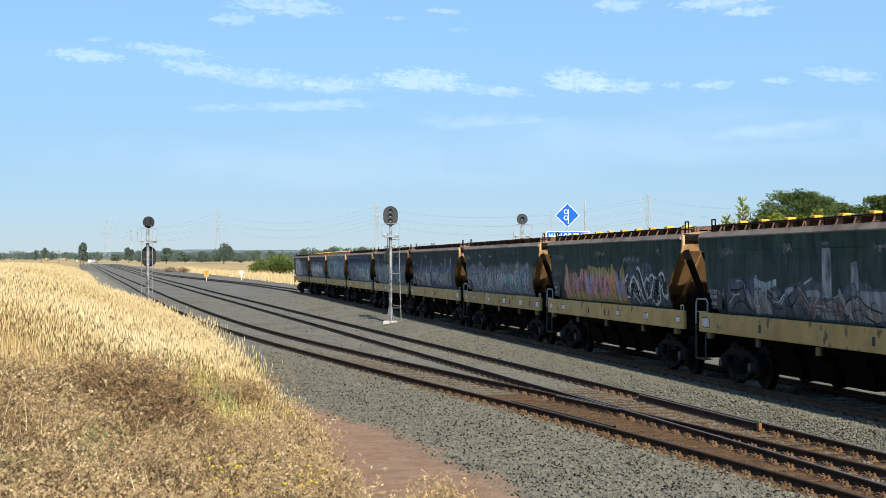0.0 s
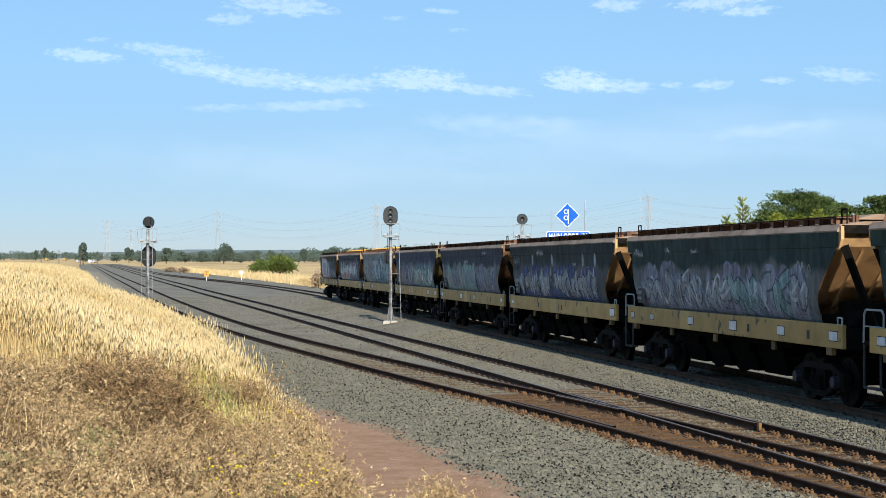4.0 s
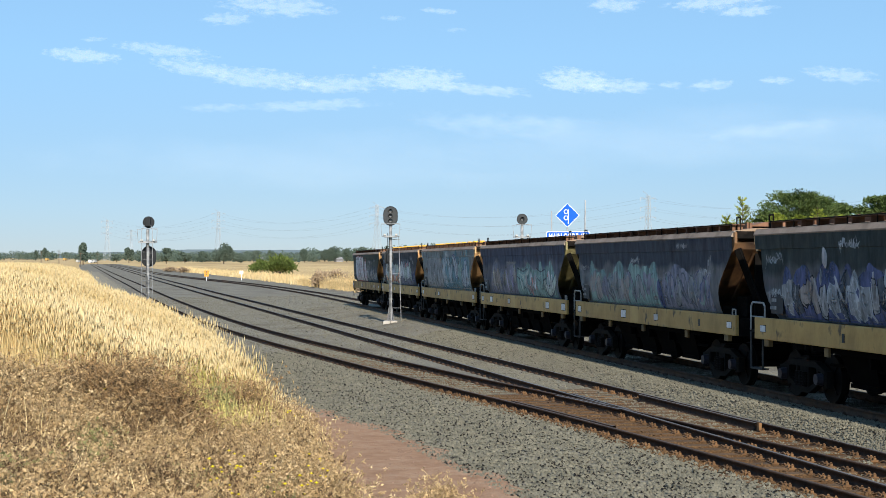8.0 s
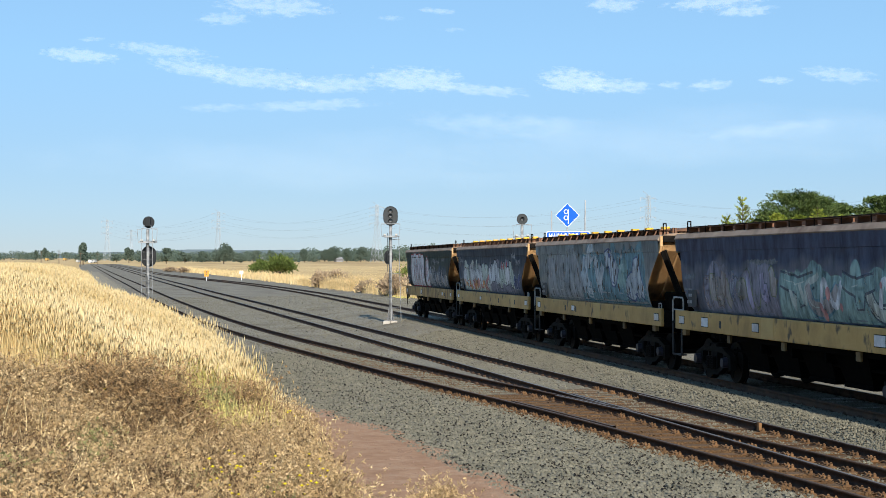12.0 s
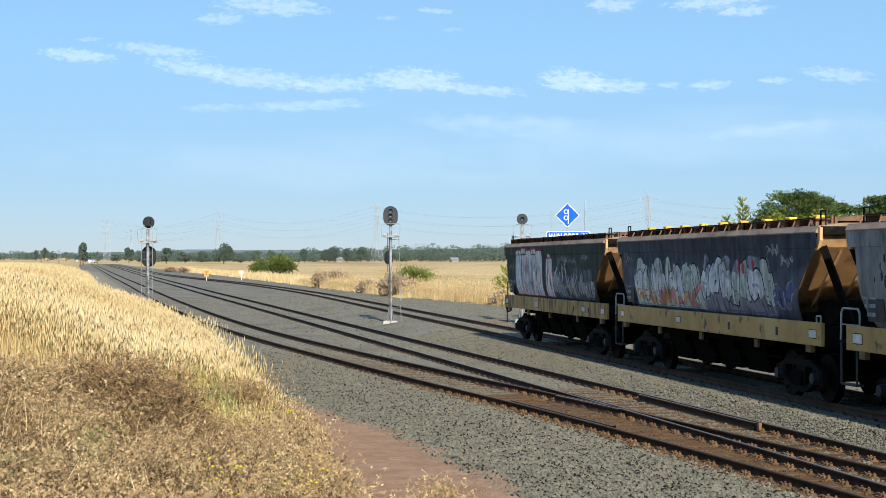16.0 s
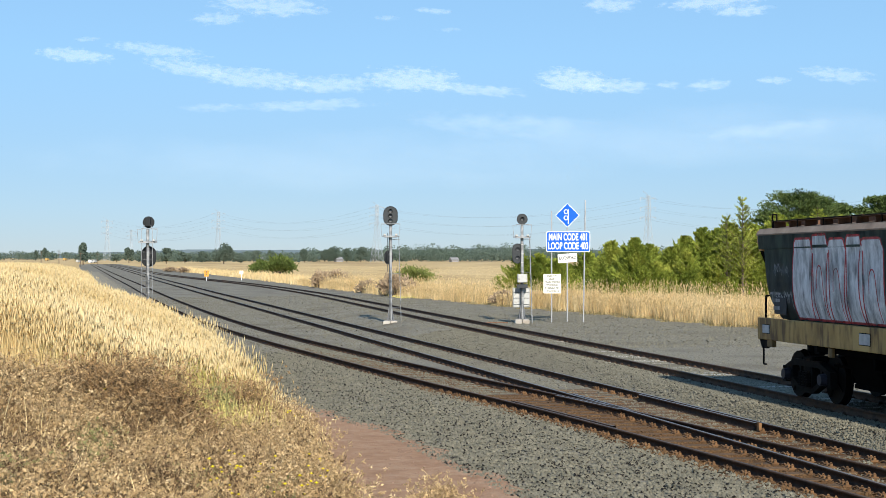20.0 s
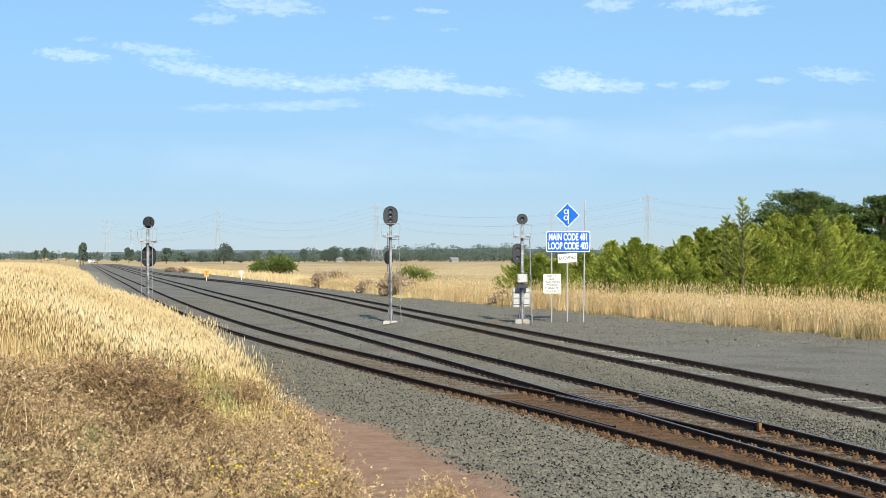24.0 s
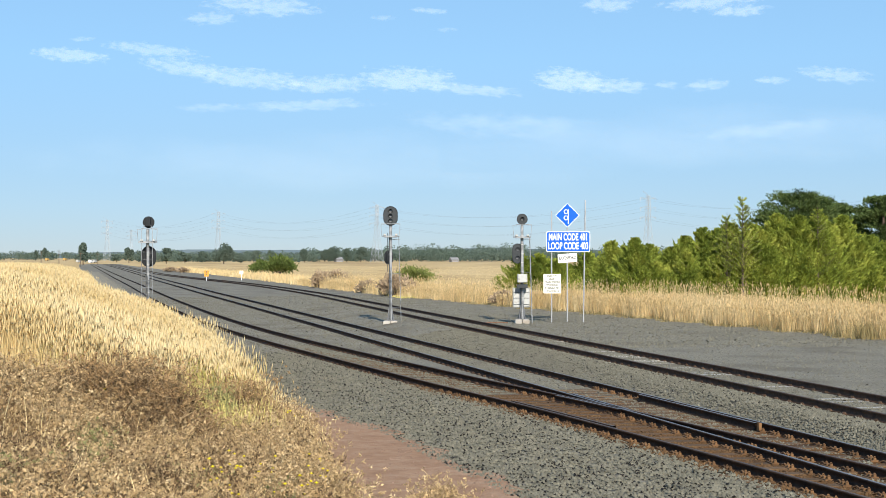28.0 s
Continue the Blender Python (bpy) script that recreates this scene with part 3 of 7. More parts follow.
def ladder(verts, faces, zs, left, right, off):
    """A painted patch between two edges, row by row up the curved side."""
    base, k = len(verts), len(zs)
    for edge in (left, right):
        for y, z in zip(edge, zs):
            z = min(max(z, 1.565), 3.24)
            y = min(max(y, -body_end(z) + 0.02), body_end(z, 1) - 0.02)
            verts.append((-(side_x(z) + off), y, z))
    for i in range(k - 1):
        faces.append((base + i, base + k + i, base + k + i + 1, base + i + 1))


def flat_paint(name, col):
    """Sprayed paint that is thin in streaks and worn off in spots, so that the wagon shows through."""
    m = material(name, [tuple(c * 0.6 for c in col), tuple(c * 1.0 for c in col), tuple(min(0.88, c * 1.3) for c in col)], 0.65, scale=5.5, detail=9, stretch=(1, 1, 0.35), spec=0.15,
                 second=(tuple(0.3 * c + 0.01 for c in col), 5.0, 0.62, 0.09))
    t = m.node_tree
    tc = t.nodes.new("ShaderNodeTexCoord")
    mp = t.nodes.new("ShaderNodeMapping")
    mp.inputs["Scale"].default_value = (1, 1, 0.28)
    n = t.nodes.new("ShaderNodeTexNoise")
    n.inputs["Scale"].default_value, n.inputs["Detail"].default_value, n.inputs["Roughness"].default_value = 4.5, 9, 0.72
    r = t.nodes.new("ShaderNodeMapRange")
    r.inputs["From Min"].default_value, r.inputs["From Max"].default_value = 0.34, 0.57
    r.inputs["To Min"].default_value, r.inputs["To Max"].default_value = 0.4, 0.98
    t.links.new(tc.outputs["Object"], mp.inputs[0])
    t.links.new(mp.outputs[0], n.inputs["Vector"])
    t.links.new(n.outputs["Fac"], r.inputs["Value"])
    t.links.new(r.outputs[0], t.nodes["Principled BSDF"].inputs["Alpha"])
    return m


SPRAY = {k: flat_paint("spray_" + k, c) for k, c in dict(
    silver=(0.528, 0.541, 0.568), white=(0.739, 0.739, 0.75), black=(0.018, 0.018, 0.022), lilac=(0.396, 0.356, 0.494), pink=(0.62, 0.3, 0.34), blue=(0.105, 0.124, 0.247),
    mint=(0.285, 0.413, 0.385), paler=(0.554, 0.607, 0.541), red=(0.5, 0.075, 0.075), ochre=(0.5, 0.35, 0.14), brown=(0.226, 0.15, 0.127), orange=(0.75, 0.337, 0.139), grey=(0.337, 0.347, 0.356),
    steel=(0.494, 0.535, 0.564), dusk=(0.11, 0.125, 0.149), olive=(0.196, 0.226, 0.12), rose=(0.62, 0.29, 0.27), teal=(0.168, 0.295, 0.337), mist=(0.281, 0.272, 0.33), taupe=(0.377, 0.337, 0.317),
    rust=(0.09, 0.05, 0.03)).items()}

def wild_forms(n, seed):
    """Skeletons of jagged sprayed shapes in a unit box: bent zigzags, some with a bar across; none is a character."""
    rng = random.Random(seed)
    out = []
    for i in range(n):
        k = rng.choice((3, 4, 4, 5, 6))
        up = rng.random() < 0.5
        path = []
        for j in range(k):
            path.append((j / (k - 1) + rng.uniform(-0.2, 0.2), rng.uniform(0.72, 1.0) if up else rng.uniform(0.0, 0.3)))
            if rng.random() < 0.75:
                up = not up
        form = [path]
        if rng.random() < 0.5:
            c, v = rng.uniform(0.1, 0.9), rng.uniform(0.2, 0.8)
            form.append([(c - 0.3, v), (c, v + rng.uniform(-0.3, 0.3)), (c + 0.35, v + rng.uniform(-0.35, 0.35))])
        out.append(form)
    return out


FORMS = wild_forms(26, 77)


def soften(pts, rounds=2):
    """Cuts the corners of a polyline and keeps its ends."""
    p = np.array(pts, float)
    for _ in range(rounds):
        q = np.empty((2 * len(p), 2))
        q[0], q[-1] = p[0], p[-1]
        q[1:-1:2], q[2:-1:2] = 0.75 * p[:-1] + 0.25 * p[1:], 0.25 * p[:-1] + 0.75 * p[1:]
        p = q
    return p


def haze_patch(got, colour, y0, y1, z0, z1, rng, off):
    """A sprayed ground whose upper edge runs in round lobes; y0 is the end towards the tail."""
    ys = np.linspace(y1, y0, max(30, int(abs(y1 - y0) * 14)))
    high = (z1 - z0)
    top = np.full(len(ys), z0 + 0.55 * high)
    for _ in range(int(abs(y1 - y0) * 2.6) + 3):
        c, r, t = rng.uniform(y1, y0), rng.uniform(0.2, 0.5), z0 + high * rng.uniform(0.72, 1.0)
        top = np.maximum(top, t - 0.35 * high * (1 - np.sqrt(np.maximum(0, 1 - ((ys - c) / r) ** 2))) - 9 * (np.abs(ys - c) > r))
    top = z0 + (top - z0) * np.minimum(1, np.sqrt(np.minimum(ys - ys[0], ys[-1] - ys) / 0.3 + 0.02))
    v, f = got.setdefault(colour, ([], []))
    m = 13
    base = len(v)
    for y, t in zip(ys, top):
        for z in np.linspace(z0, t, m):
            zz = min(max(z, 1.565), 3.24)
            v.append((-(side_x(zz) + off), min(max(y, -body_end(zz) + 0.03), body_end(zz, 1) - 0.03), zz))
    for i in range(len(ys) - 1):
        for j in range(m - 1):
            f.append((base + i * m + j, base + i * m + j + 1, base + (i + 1) * m + j + 1, base + (i + 1) * m + j))


def piece(wagon, seed, y0, y1, z0, z1, fill, line, count, fat=0.3, shine="", ground="", reach=0.12, slant=0.12, edge=0.05, uneven=0.12):
    """A sprayed piece of fat overlapping shapes from y0 (tail end) to y1: ground, dark contour, fill and thin highlights, each in its own layer."""
    rng = random.Random(seed)
    got = {}
    if ground:
        haze_patch(got, (ground, 0), y0 + reach, y1 - reach, z0, z1 + reach * 1.6, rng, 0.002)
    step = (y1 - y0) / count
    for i in range(count):
        form = rng.choice(FORMS)
        wide, tall = abs(step) * rng.uniform(1.0, 1.5), (z1 - z0) * (1 - uneven * rng.random())
        cy, cz = y0 + step * (i + 0.5), z0 + 0.06 * rng.random() * (z1 - z0)
        tilt = slant * rng.uniform(-0.6, 1.4)
        f, q = (c if isinstance(c, str) else rng.choice(c) for c in (fill, line))
        lift = 0.003 + (i % 3) * 0.0012
        w = min(fat * wide * 1.25, 0.34 * tall) * rng.uniform(0.85, 1.1)
        for path in form:
            p = soften([(a + rng.uniform(-0.05, 0.05), b + rng.uniform(-0.04, 0.04)) for a, b in path])
            p = np.stack([cy - (p[:, 0] - 0.5) * (wide - w * 0.8) - tilt * tall * (p[:, 1] - 0.5), cz + w * 0.35 + p[:, 1] * (tall - w * 0.7)], 1)
            stroke(*got.setdefault((q, 1), ([], [])), p, w + 2 * edge, lift, 0.12)
            if f:
                stroke(*got.setdefault((f, 2), ([], [])), p, w, lift + 0.0004, 0.15)
            if shine and rng.random() < 0.8:
                k = len(p)
                a = rng.randrange(0, k // 3 + 1)
                stroke(*got.setdefault((shine, 3), ([], [])), p[a:a + max(4, int(k * 0.55))] + np.array([w * 0.3, w * 0.12]), rng.uniform(0.018, 0.035), lift + 0.0008, 0.7)
    for (col, n), (v, f) in got.items():
        tagged(raw("graffiti", v, f, SPRAY[col], wagon), kind="stuff")


def blocks(wagon, spans, z0, z1, fill, line, seed):
    """Tall plain blocks side by side with a coloured contour. spans: (tail end, front end, top)."""
    rng = random.Random(seed)
    got = {}
    zs = np.linspace(0, 1, 14)
    for i, (a, b, top) in enumerate(spans):
        u = z0 + (top - z0) * zs
        bow = 0.08 * np.sin(3 * zs + rng.uniform(0, 3))
        shut = 0.12 * (b - a) * zs ** 8
        left, right = a + bow + shut, b + bow * 0.5 - shut
        ladder(*got.setdefault((fill, 1), ([], [])), u, right, left, 0.004 + 0.0008 * (i % 2))
        loop = list(zip(left, u)) + list(zip(right[::-1], u[::-1]))
        stroke(*got.setdefault((line, 2), ([], [])), loop + loop[:1], 0.045, 0.0062 + 0.0004 * (i % 2), 0.0)
        c, h = (a + b) / 2, top - z0
        arch = soften([(c + 0.16, z0 + h * 0.36), (c + 0.14, z0 + h * 0.6), (c, z0 + h * 0.66), (c - 0.12, z0 + h * 0.58), (c - 0.2, z0 + 0.05)])
        if rng.random() < 0.75:
            stroke(*got.setdefault((line, 2), ([], [])), arch, 0.03, 0.0068, 0.2)
    for (col, n), (v, f) in got.items():
        tagged(raw("graffiti", v, f, SPRAY[col], wagon), kind="stuff")


def tags(wagon, seed, col, spots):
    """Thin scribbles that run on in loops and spikes. spots: (y, z, width, height)."""
    rng = random.Random(seed)
    v, f = [], []
    for y, z, w, h in spots:
        for _ in range(2):
            n = max(6, int(7 * w / h))
            p = [(y - w * (i / n + rng.uniform(-0.09, 0.09)), z + h * (0.5 + (0.5 if i % 2 else -0.5) * rng.uniform(0.1, 1.0))) for i in range(n)]
            stroke(v, f, soften(p, 2), rng.uniform(0.018, 0.034), 0.0082, 0.3)
    tagged(raw("graffiti", v, f, SPRAY[col], wagon), kind="stuff")


def spots(wagon, seed, col, n, y0, y1, z0, z1, size, tall=1.6):
    """Small round or drop-shaped blots."""
    rng = random.Random(seed)
    v, f = [], []
    for _ in range(n):
        y, z, r = rng.uniform(y0, y1), rng.uniform(z0, z1), rng.uniform(*size)
        u = np.linspace(-1, 1, 7)
        ladder(v, f, z + r * tall * u, y - r * np.sqrt(np.maximum(0.02, 1 - u * u)), y + r * np.sqrt(np.maximum(0.02, 1 - u * u)), 0.0078)
    tagged(raw("graffiti", v, f, SPRAY[col], wagon), kind="stuff")


WHEEL_R = 0.46


def build_bogie(parent, y):
    bogie = new("bogie")
    bogie.parent = parent
    bogie.matrix_basis = pose(0, y, 0)
    for s in (-1, 1):
        bm = bmesh.new()
        x0, x1 = sorted((s * 0.98, s * 1.12))
        extrude_poly(bm, [(-1.12, 0.6), (-0.6, 0.78), (0.6, 0.78), (1.12, 0.6), (1.12, 0.52), (0.58, 0.66), (-0.58, 0.66), (-1.12, 0.52)], "x", x0, x1)
        for k in (-1, 1):
            extrude_poly(bm, [(k * 1.14, 0.62), (k * 1.14, 0.3), (k * 1.0, 0.3), (k * 1.0, 0.62)], "x", x0, x1)
            extrude_poly(bm, [(k * 0.76, 0.66), (k * 0.76, 0.32), (k * 0.66, 0.32), (k * 0.66, 0.68)], "x", x0, x1)
            extrude_poly(bm, [(k * 0.72, 0.44), (k * 0.72, 0.34), (k * 0.3, 0.15), (k * 0.26, 0.25)], "x", x0, x1)
            extrude_poly(bm, [(k * 0.3, 0.7), (k * 0.3, 0.2), (k * 0.24, 0.2), (k * 0.24, 0.7)], "x", x0, x1)
        extrude_poly(bm, [(-0.32, 0.26), (0.32, 0.26), (0.3, 0.15), (-0.3, 0.15)], "x", x0, x1)
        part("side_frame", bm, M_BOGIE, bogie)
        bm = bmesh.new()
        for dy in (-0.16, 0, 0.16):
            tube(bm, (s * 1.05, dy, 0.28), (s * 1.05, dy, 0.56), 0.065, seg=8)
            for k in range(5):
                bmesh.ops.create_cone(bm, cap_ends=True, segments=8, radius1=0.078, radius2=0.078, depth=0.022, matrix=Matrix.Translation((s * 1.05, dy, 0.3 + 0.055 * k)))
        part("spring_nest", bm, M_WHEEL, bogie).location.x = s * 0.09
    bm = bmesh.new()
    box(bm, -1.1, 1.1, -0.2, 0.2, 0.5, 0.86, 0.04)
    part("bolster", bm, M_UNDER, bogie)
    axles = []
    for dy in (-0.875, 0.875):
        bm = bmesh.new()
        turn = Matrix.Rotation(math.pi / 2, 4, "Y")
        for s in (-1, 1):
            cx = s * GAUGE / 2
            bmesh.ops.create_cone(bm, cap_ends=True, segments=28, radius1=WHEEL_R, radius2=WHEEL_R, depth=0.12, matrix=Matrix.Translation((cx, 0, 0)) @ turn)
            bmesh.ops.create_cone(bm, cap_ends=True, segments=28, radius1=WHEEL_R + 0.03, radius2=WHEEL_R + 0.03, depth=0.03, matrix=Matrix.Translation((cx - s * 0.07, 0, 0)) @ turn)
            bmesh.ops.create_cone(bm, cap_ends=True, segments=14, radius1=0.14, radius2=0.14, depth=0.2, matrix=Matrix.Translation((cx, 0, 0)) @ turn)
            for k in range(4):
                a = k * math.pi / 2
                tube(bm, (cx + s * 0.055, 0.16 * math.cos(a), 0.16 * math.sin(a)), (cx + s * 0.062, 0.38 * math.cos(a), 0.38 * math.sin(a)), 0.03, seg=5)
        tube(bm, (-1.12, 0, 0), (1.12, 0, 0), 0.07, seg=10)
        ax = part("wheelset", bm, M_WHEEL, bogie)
        ax.matrix_basis = pose(0, dy, WHEEL_R)
        for s in (-1, 1):
            bm = bmesh.new()
            tube(bm, (s * 1.1, dy, 0.46), (s * 1.23, dy, 0.46), 0.125, 0.105, seg=12)
            part("axle_cap", bm, M_AXLECAP, bogie, "blue-grey axle end cap")
        axles.append(ax)
    return axles


def hopper_wagon(label, side_mat, end_mat, latches, sheet, sill_marks, seed, shade_end, last):
    rng = random.Random(seed)
    w = thing("hopper_wagon", pose(0, 0, 0), label, "freight wagon", "grain train")
    # hopper
    for s in (-1, 1):
        part("side_panel", side_panel(s), side_mat, w)
        bm = bmesh.new()
        extrude_poly(bm, [(s * 1.43, 3.235), (s * 1.476, 3.235), (s * 1.48, 3.262), (s * 1.41, 3.372), (s * 1.36, 3.372), (s * 1.36, 3.33)], "y", -6.9, 6.9)
        part("top_edge", bm, M_LIP, w, "dust-covered sloping steel top edge")
        bm = bmesh.new()
        box(bm, min(s * 1.34, s * 1.42), max(s * 1.34, s * 1.42), -HALF, HALF, 1.12, 1.56, 0.012)
        for y in (-6.2, -3.6, -1.2, 1.2, 3.6, 6.2):
            box(bm, min(s * 1.22, s * 1.34), max(s * 1.22, s * 1.34), y - 0.04, y + 0.04, 1.14, 1.54)
        part("side_sill", bm, M_SILL_OLD if last else M_SILL, w, "faded yellow side sill")
        for y in (-6.35, 6.35):
            bm = bmesh.new()
            box(bm, min(s * 1.31, s * 1.41), max(s * 1.31, s * 1.41), y - 0.13, y + 0.13, 0.98, 1.13, 0.01)
            part("jacking_pad", bm, M_PAD, w)
        for y, sz in sill_marks:
            bm = bmesh.new()
            box(bm, s * 1.4225 - 0.003, s * 1.4225 + 0.003, y - sz * 1.2, y + sz * 1.2, 1.34 - sz * 0.56, 1.34 + sz * 0.56)
            part("reflector_frame", bm, M_UNDER, w)
            bm = bmesh.new()
            box(bm, s * 1.427 - 0.003, s * 1.427 + 0.003, y - sz * 1.12, y + sz * 1.12, 1.34 - sz * 0.48, 1.34 + sz * 0.48)
            part("reflector", bm, M_REFLECT, w, "white square reflector")
        for y in [rng.uniform(-5.5, 5.5) for _ in range(2)]:
            bm = bmesh.new()
            box(bm, s * 1.4235 - 0.003, s * 1.4235 + 0.003, y - 0.06, y + 0.06, 1.24, 1.4)
            part("placard", bm, M_PLACARD, w, "small dark placard")
        y = rng.uniform(-4.5, 4.5)
        bm = bmesh.new()
        box(bm, s * 1.421 - 0.002, s * 1.421 + 0.002, y - 0.35, y + 0.35, 1.13, 1.55)
        part("repainted_patch", bm, M_SILL_NEW, w, "fresher yellow patch on the sill")
        bm = bmesh.new()
        x = s * (side_x(1.9) + 0.02)
        box(bm, x - 0.004, x + 0.004, 5.45, 6.1, 1.66, 2.18)
        panel = part("data_panel", bm, M_PLACARD, w, "dark panel with faded white markings")
        bm = bmesh.new()
        for q, z in enumerate((2.08, 1.93, 1.78)):
            box(bm, x + s * 0.0045 - 0.002, x + s * 0.0045 + 0.002, 5.52, 6.02 - 0.09 * q, z - 0.035, z + 0.035)
        part("marking", bm, SPRAY["grey"], panel)
        for y in (-3.4, 0.2, 3.4):
            bm = bmesh.new()
            box(bm, min(s * 1.3, s * 1.36), max(s * 1.3, s * 1.36), y - 0.1, y + 0.1, 0.93, 1.1, 0.01)
            part("bracket", bm, M_PAD, w)
    for s in (-1, 1):
        bm = bmesh.new()
        prof = [(3.3, 6.82), (2.97, 6.77), (2.4, 6.03), (1.85, 5.31), (1.2, 4.47)]
        rows = []
        for z, y in prof:
            hx = side_x(min(max(z, 1.56), 2.9)) - 0.035 if z > 1.5 else 1.1
            rows.append([bm.verts.new((x, y * s, z)) for x in (-hx, -hx / 3, hx / 3, hx)])
        for ra, rb in zip(rows, rows[1:]):
            for i in range(3):
                bm.faces.new((ra[i], ra[i + 1], rb[i + 1], rb[i]))
        bmesh.ops.solidify(bm, geom=bm.faces[:], thickness=0.03)
        part("slope_sheet", bm, end_mat, w, "sloping orange-brown end sheet of the hopper")
        for x in (-0.9, -0.3, 0.3, 0.9):
            bm = bmesh.new()
            extrude_poly(bm, [(6.64 * s, 2.9), (6.74 * s, 2.9), (5.36 * s, 1.8), (5.28 * s, 1.88)], "x", x - 0.03, x + 0.03)
            part("stiffener", bm, end_mat, w)
        for x in (-1.33, 1.33):
            bm = bmesh.new()
            tube(bm, (x, 6.9 * s, 2.98), (x * 0.55, 6.86 * s, 1.5), 0.085, seg=4)
            part("end_brace", bm, M_UNDER, w, "dark rusty diagonal brace")
        bm = bmesh.new()
        box(bm, -1.38, 1.38, min(6.84 * s, 6.96 * s), max(6.84 * s, 6.96 * s), 3.2, 3.36, 0.01)
        part("end_beam", bm, M_UNDER, w)
        for x in (-1.4, 1.4):
            bm = bmesh.new()
            extrude_poly(bm, [(6.9 * s, 3.34), (6.98 * s, 3.34), (6.98 * s, 3.1), (6.86 * s, 2.92), (6.74 * s, 2.92)], "x", x - 0.03, x + 0.03)
            part("corner_gusset", bm, end_mat, w)
        bm = bmesh.new()
        box(bm, -1.24, 1.24, min(5.62 * s, 5.7 * s), max(5.62 * s, 5.7 * s), 1.47, 1.72)
        part("end_bulkhead", bm, M_UNDER, w)
        # end platform, buffer beam and coupler
        bm = bmesh.new()
        box(bm, -1.33, 1.33, min(5.2 * s, 6.98 * s), max(5.2 * s, 6.98 * s), 1.42, 1.47)
        part("end_platform", bm, M_UNDER, w)
        bm = bmesh.new()
        box(bm, -1.33, 1.33, min(6.86 * s, 7.0 * s), max(6.86 * s, 7.0 * s), 1.1, 1.5, 0.015)
        part("headstock", bm, M_UNDER, w)
        bm = bmesh.new()
        box(bm, -0.11, 0.11, min(6.9 * s, 7.32 * s), max(6.9 * s, 7.32 * s), 0.78, 1.0, 0.03)
        box(bm, -0.19, 0.19, min(7.2 * s, 7.42 * s), max(7.2 * s, 7.42 * s), 0.74, 1.04, 0.05)
        part("coupler", bm, M_UNDER, w)
        bm = bmesh.new()
        bars(bm, [(0.35, 7.0 * s, 1.0), (0.36, 7.2 * s, 0.72), (0.3, 7.42 * s, 0.6)], 0.025)
        part("brake_hose", bm, M_BLACK, w)
        bm = bmesh.new()
        tube(bm, (0.2, 5.95 * s, 1.78), (1.0, 5.95 * s, 1.78), 0.24, seg=14)
        box(bm, -0.9, -0.1, min(5.6 * s, 6.2 * s), max(5.6 * s, 6.2 * s), 1.47, 1.95, 0.04)
        part("brake_reservoir", bm, M_UNDER, w)
    # Added black sheet in place of the shaded open hopper end.
    if shade_end:
        bm = bmesh.new()
        box(bm, -0.85, 1.32, -6.66, -6.6, 1.47, 3.0)
        part("end_plate", bm, M_UNDER, w)
    # handrails and steps at the corners
    for s in (-1, 1):
        x = s * 1.38
        if last:
            bm = bmesh.new()
            bars(bm, [(x, 6.62, 1.5), (x, 6.62, 2.0), (x, 6.45, 2.02)], 0.021)
            part("grab_iron", bm, M_UNDER, w)
            bm = bmesh.new()
            extrude_poly(bm, [(7.0, 1.12), (6.3, 1.12), (6.6, 0.94), (6.85, 0.94)], "x", min(x, x - s * 0.06), max(x, x - s * 0.06))
            part("corner_bracket", bm, M_UNDER, w)
            bm = bmesh.new()
            bars(bm, [(x, 6.75, 0.98), (x, 6.75, 0.62), (x, 6.6, 0.62)], 0.02)
            part("foot_rung", bm, M_UNDER, w)
            continue
        bm = bmesh.new()
        bars(bm, [(x, 6.5, 1.5), (x, 6.5, 1.78), (x, 6.58, 1.86), (x, 7.22, 1.86), (x, 7.3, 1.78), (x, 7.32, 1.28)], 0.019)
        bars(bm, [(x, 6.52, 1.57), (x, 7.3, 1.57)], 0.013)
        part("handrail", bm, M_RAILING, w, "pale tubular handrail")
        bm = bmesh.new()
        bars(bm, [(x, 7.3, 1.25), (x, 7.3, 0.5), (x, 6.62, 0.5), (x, 6.62, 1.12)], 0.022)
        box(bm, min(x, x - s * 0.14), max(x, x - s * 0.14), 6.64, 7.28, 0.485, 0.515)
        part("step", bm, M_STEP, w)
        bm = bmesh.new()
        box(bm, min(x, x - s * 0.3), max(x, x - s * 0.3), 6.98, 7.34, 1.24, 1.3)
        part("step_tread", bm, M_UNDER, w)
        bm = bmesh.new()
        bars(bm, [(x, -6.7, 1.5), (x, -6.7, 1.68), (x, -6.9, 1.68), (x, -6.9, 1.5)], 0.016)
        part("grab_iron", bm, M_RAILING, w)
    # roof
    bm = bmesh.new()
    extrude_poly(bm, [(-1.42, 3.36), (-0.9, 3.43), (0.9, 3.43), (1.42, 3.36), (1.42, 3.33), (-1.42, 3.33)], "y", -6.86, 6.86)
    part("roof", bm, M_CAP, w, "dusty rust-brown roof sheet")
    for s in (-1, 1):
        bm = bmesh.new()
        box(bm, min(s * 0.78, s * 0.84), max(s * 0.78, s * 0.84), -6.3, 6.3, 3.42, 3.56)
        for y in np.arange(-6.2, 6.3, 1.03):
            box(bm, min(s * 0.84, s * 0.88), max(s * 0.84, s * 0.88), y - 0.03, y + 0.03, 3.4, 3.57)
        part("hatch_coaming", bm, M_ROOF, w)
        bm = bmesh.new()
        box(bm, min(s * 1.02, s * 1.3), max(s * 1.02, s * 1.3), -6.5, 6.5, 3.50, 3.52)
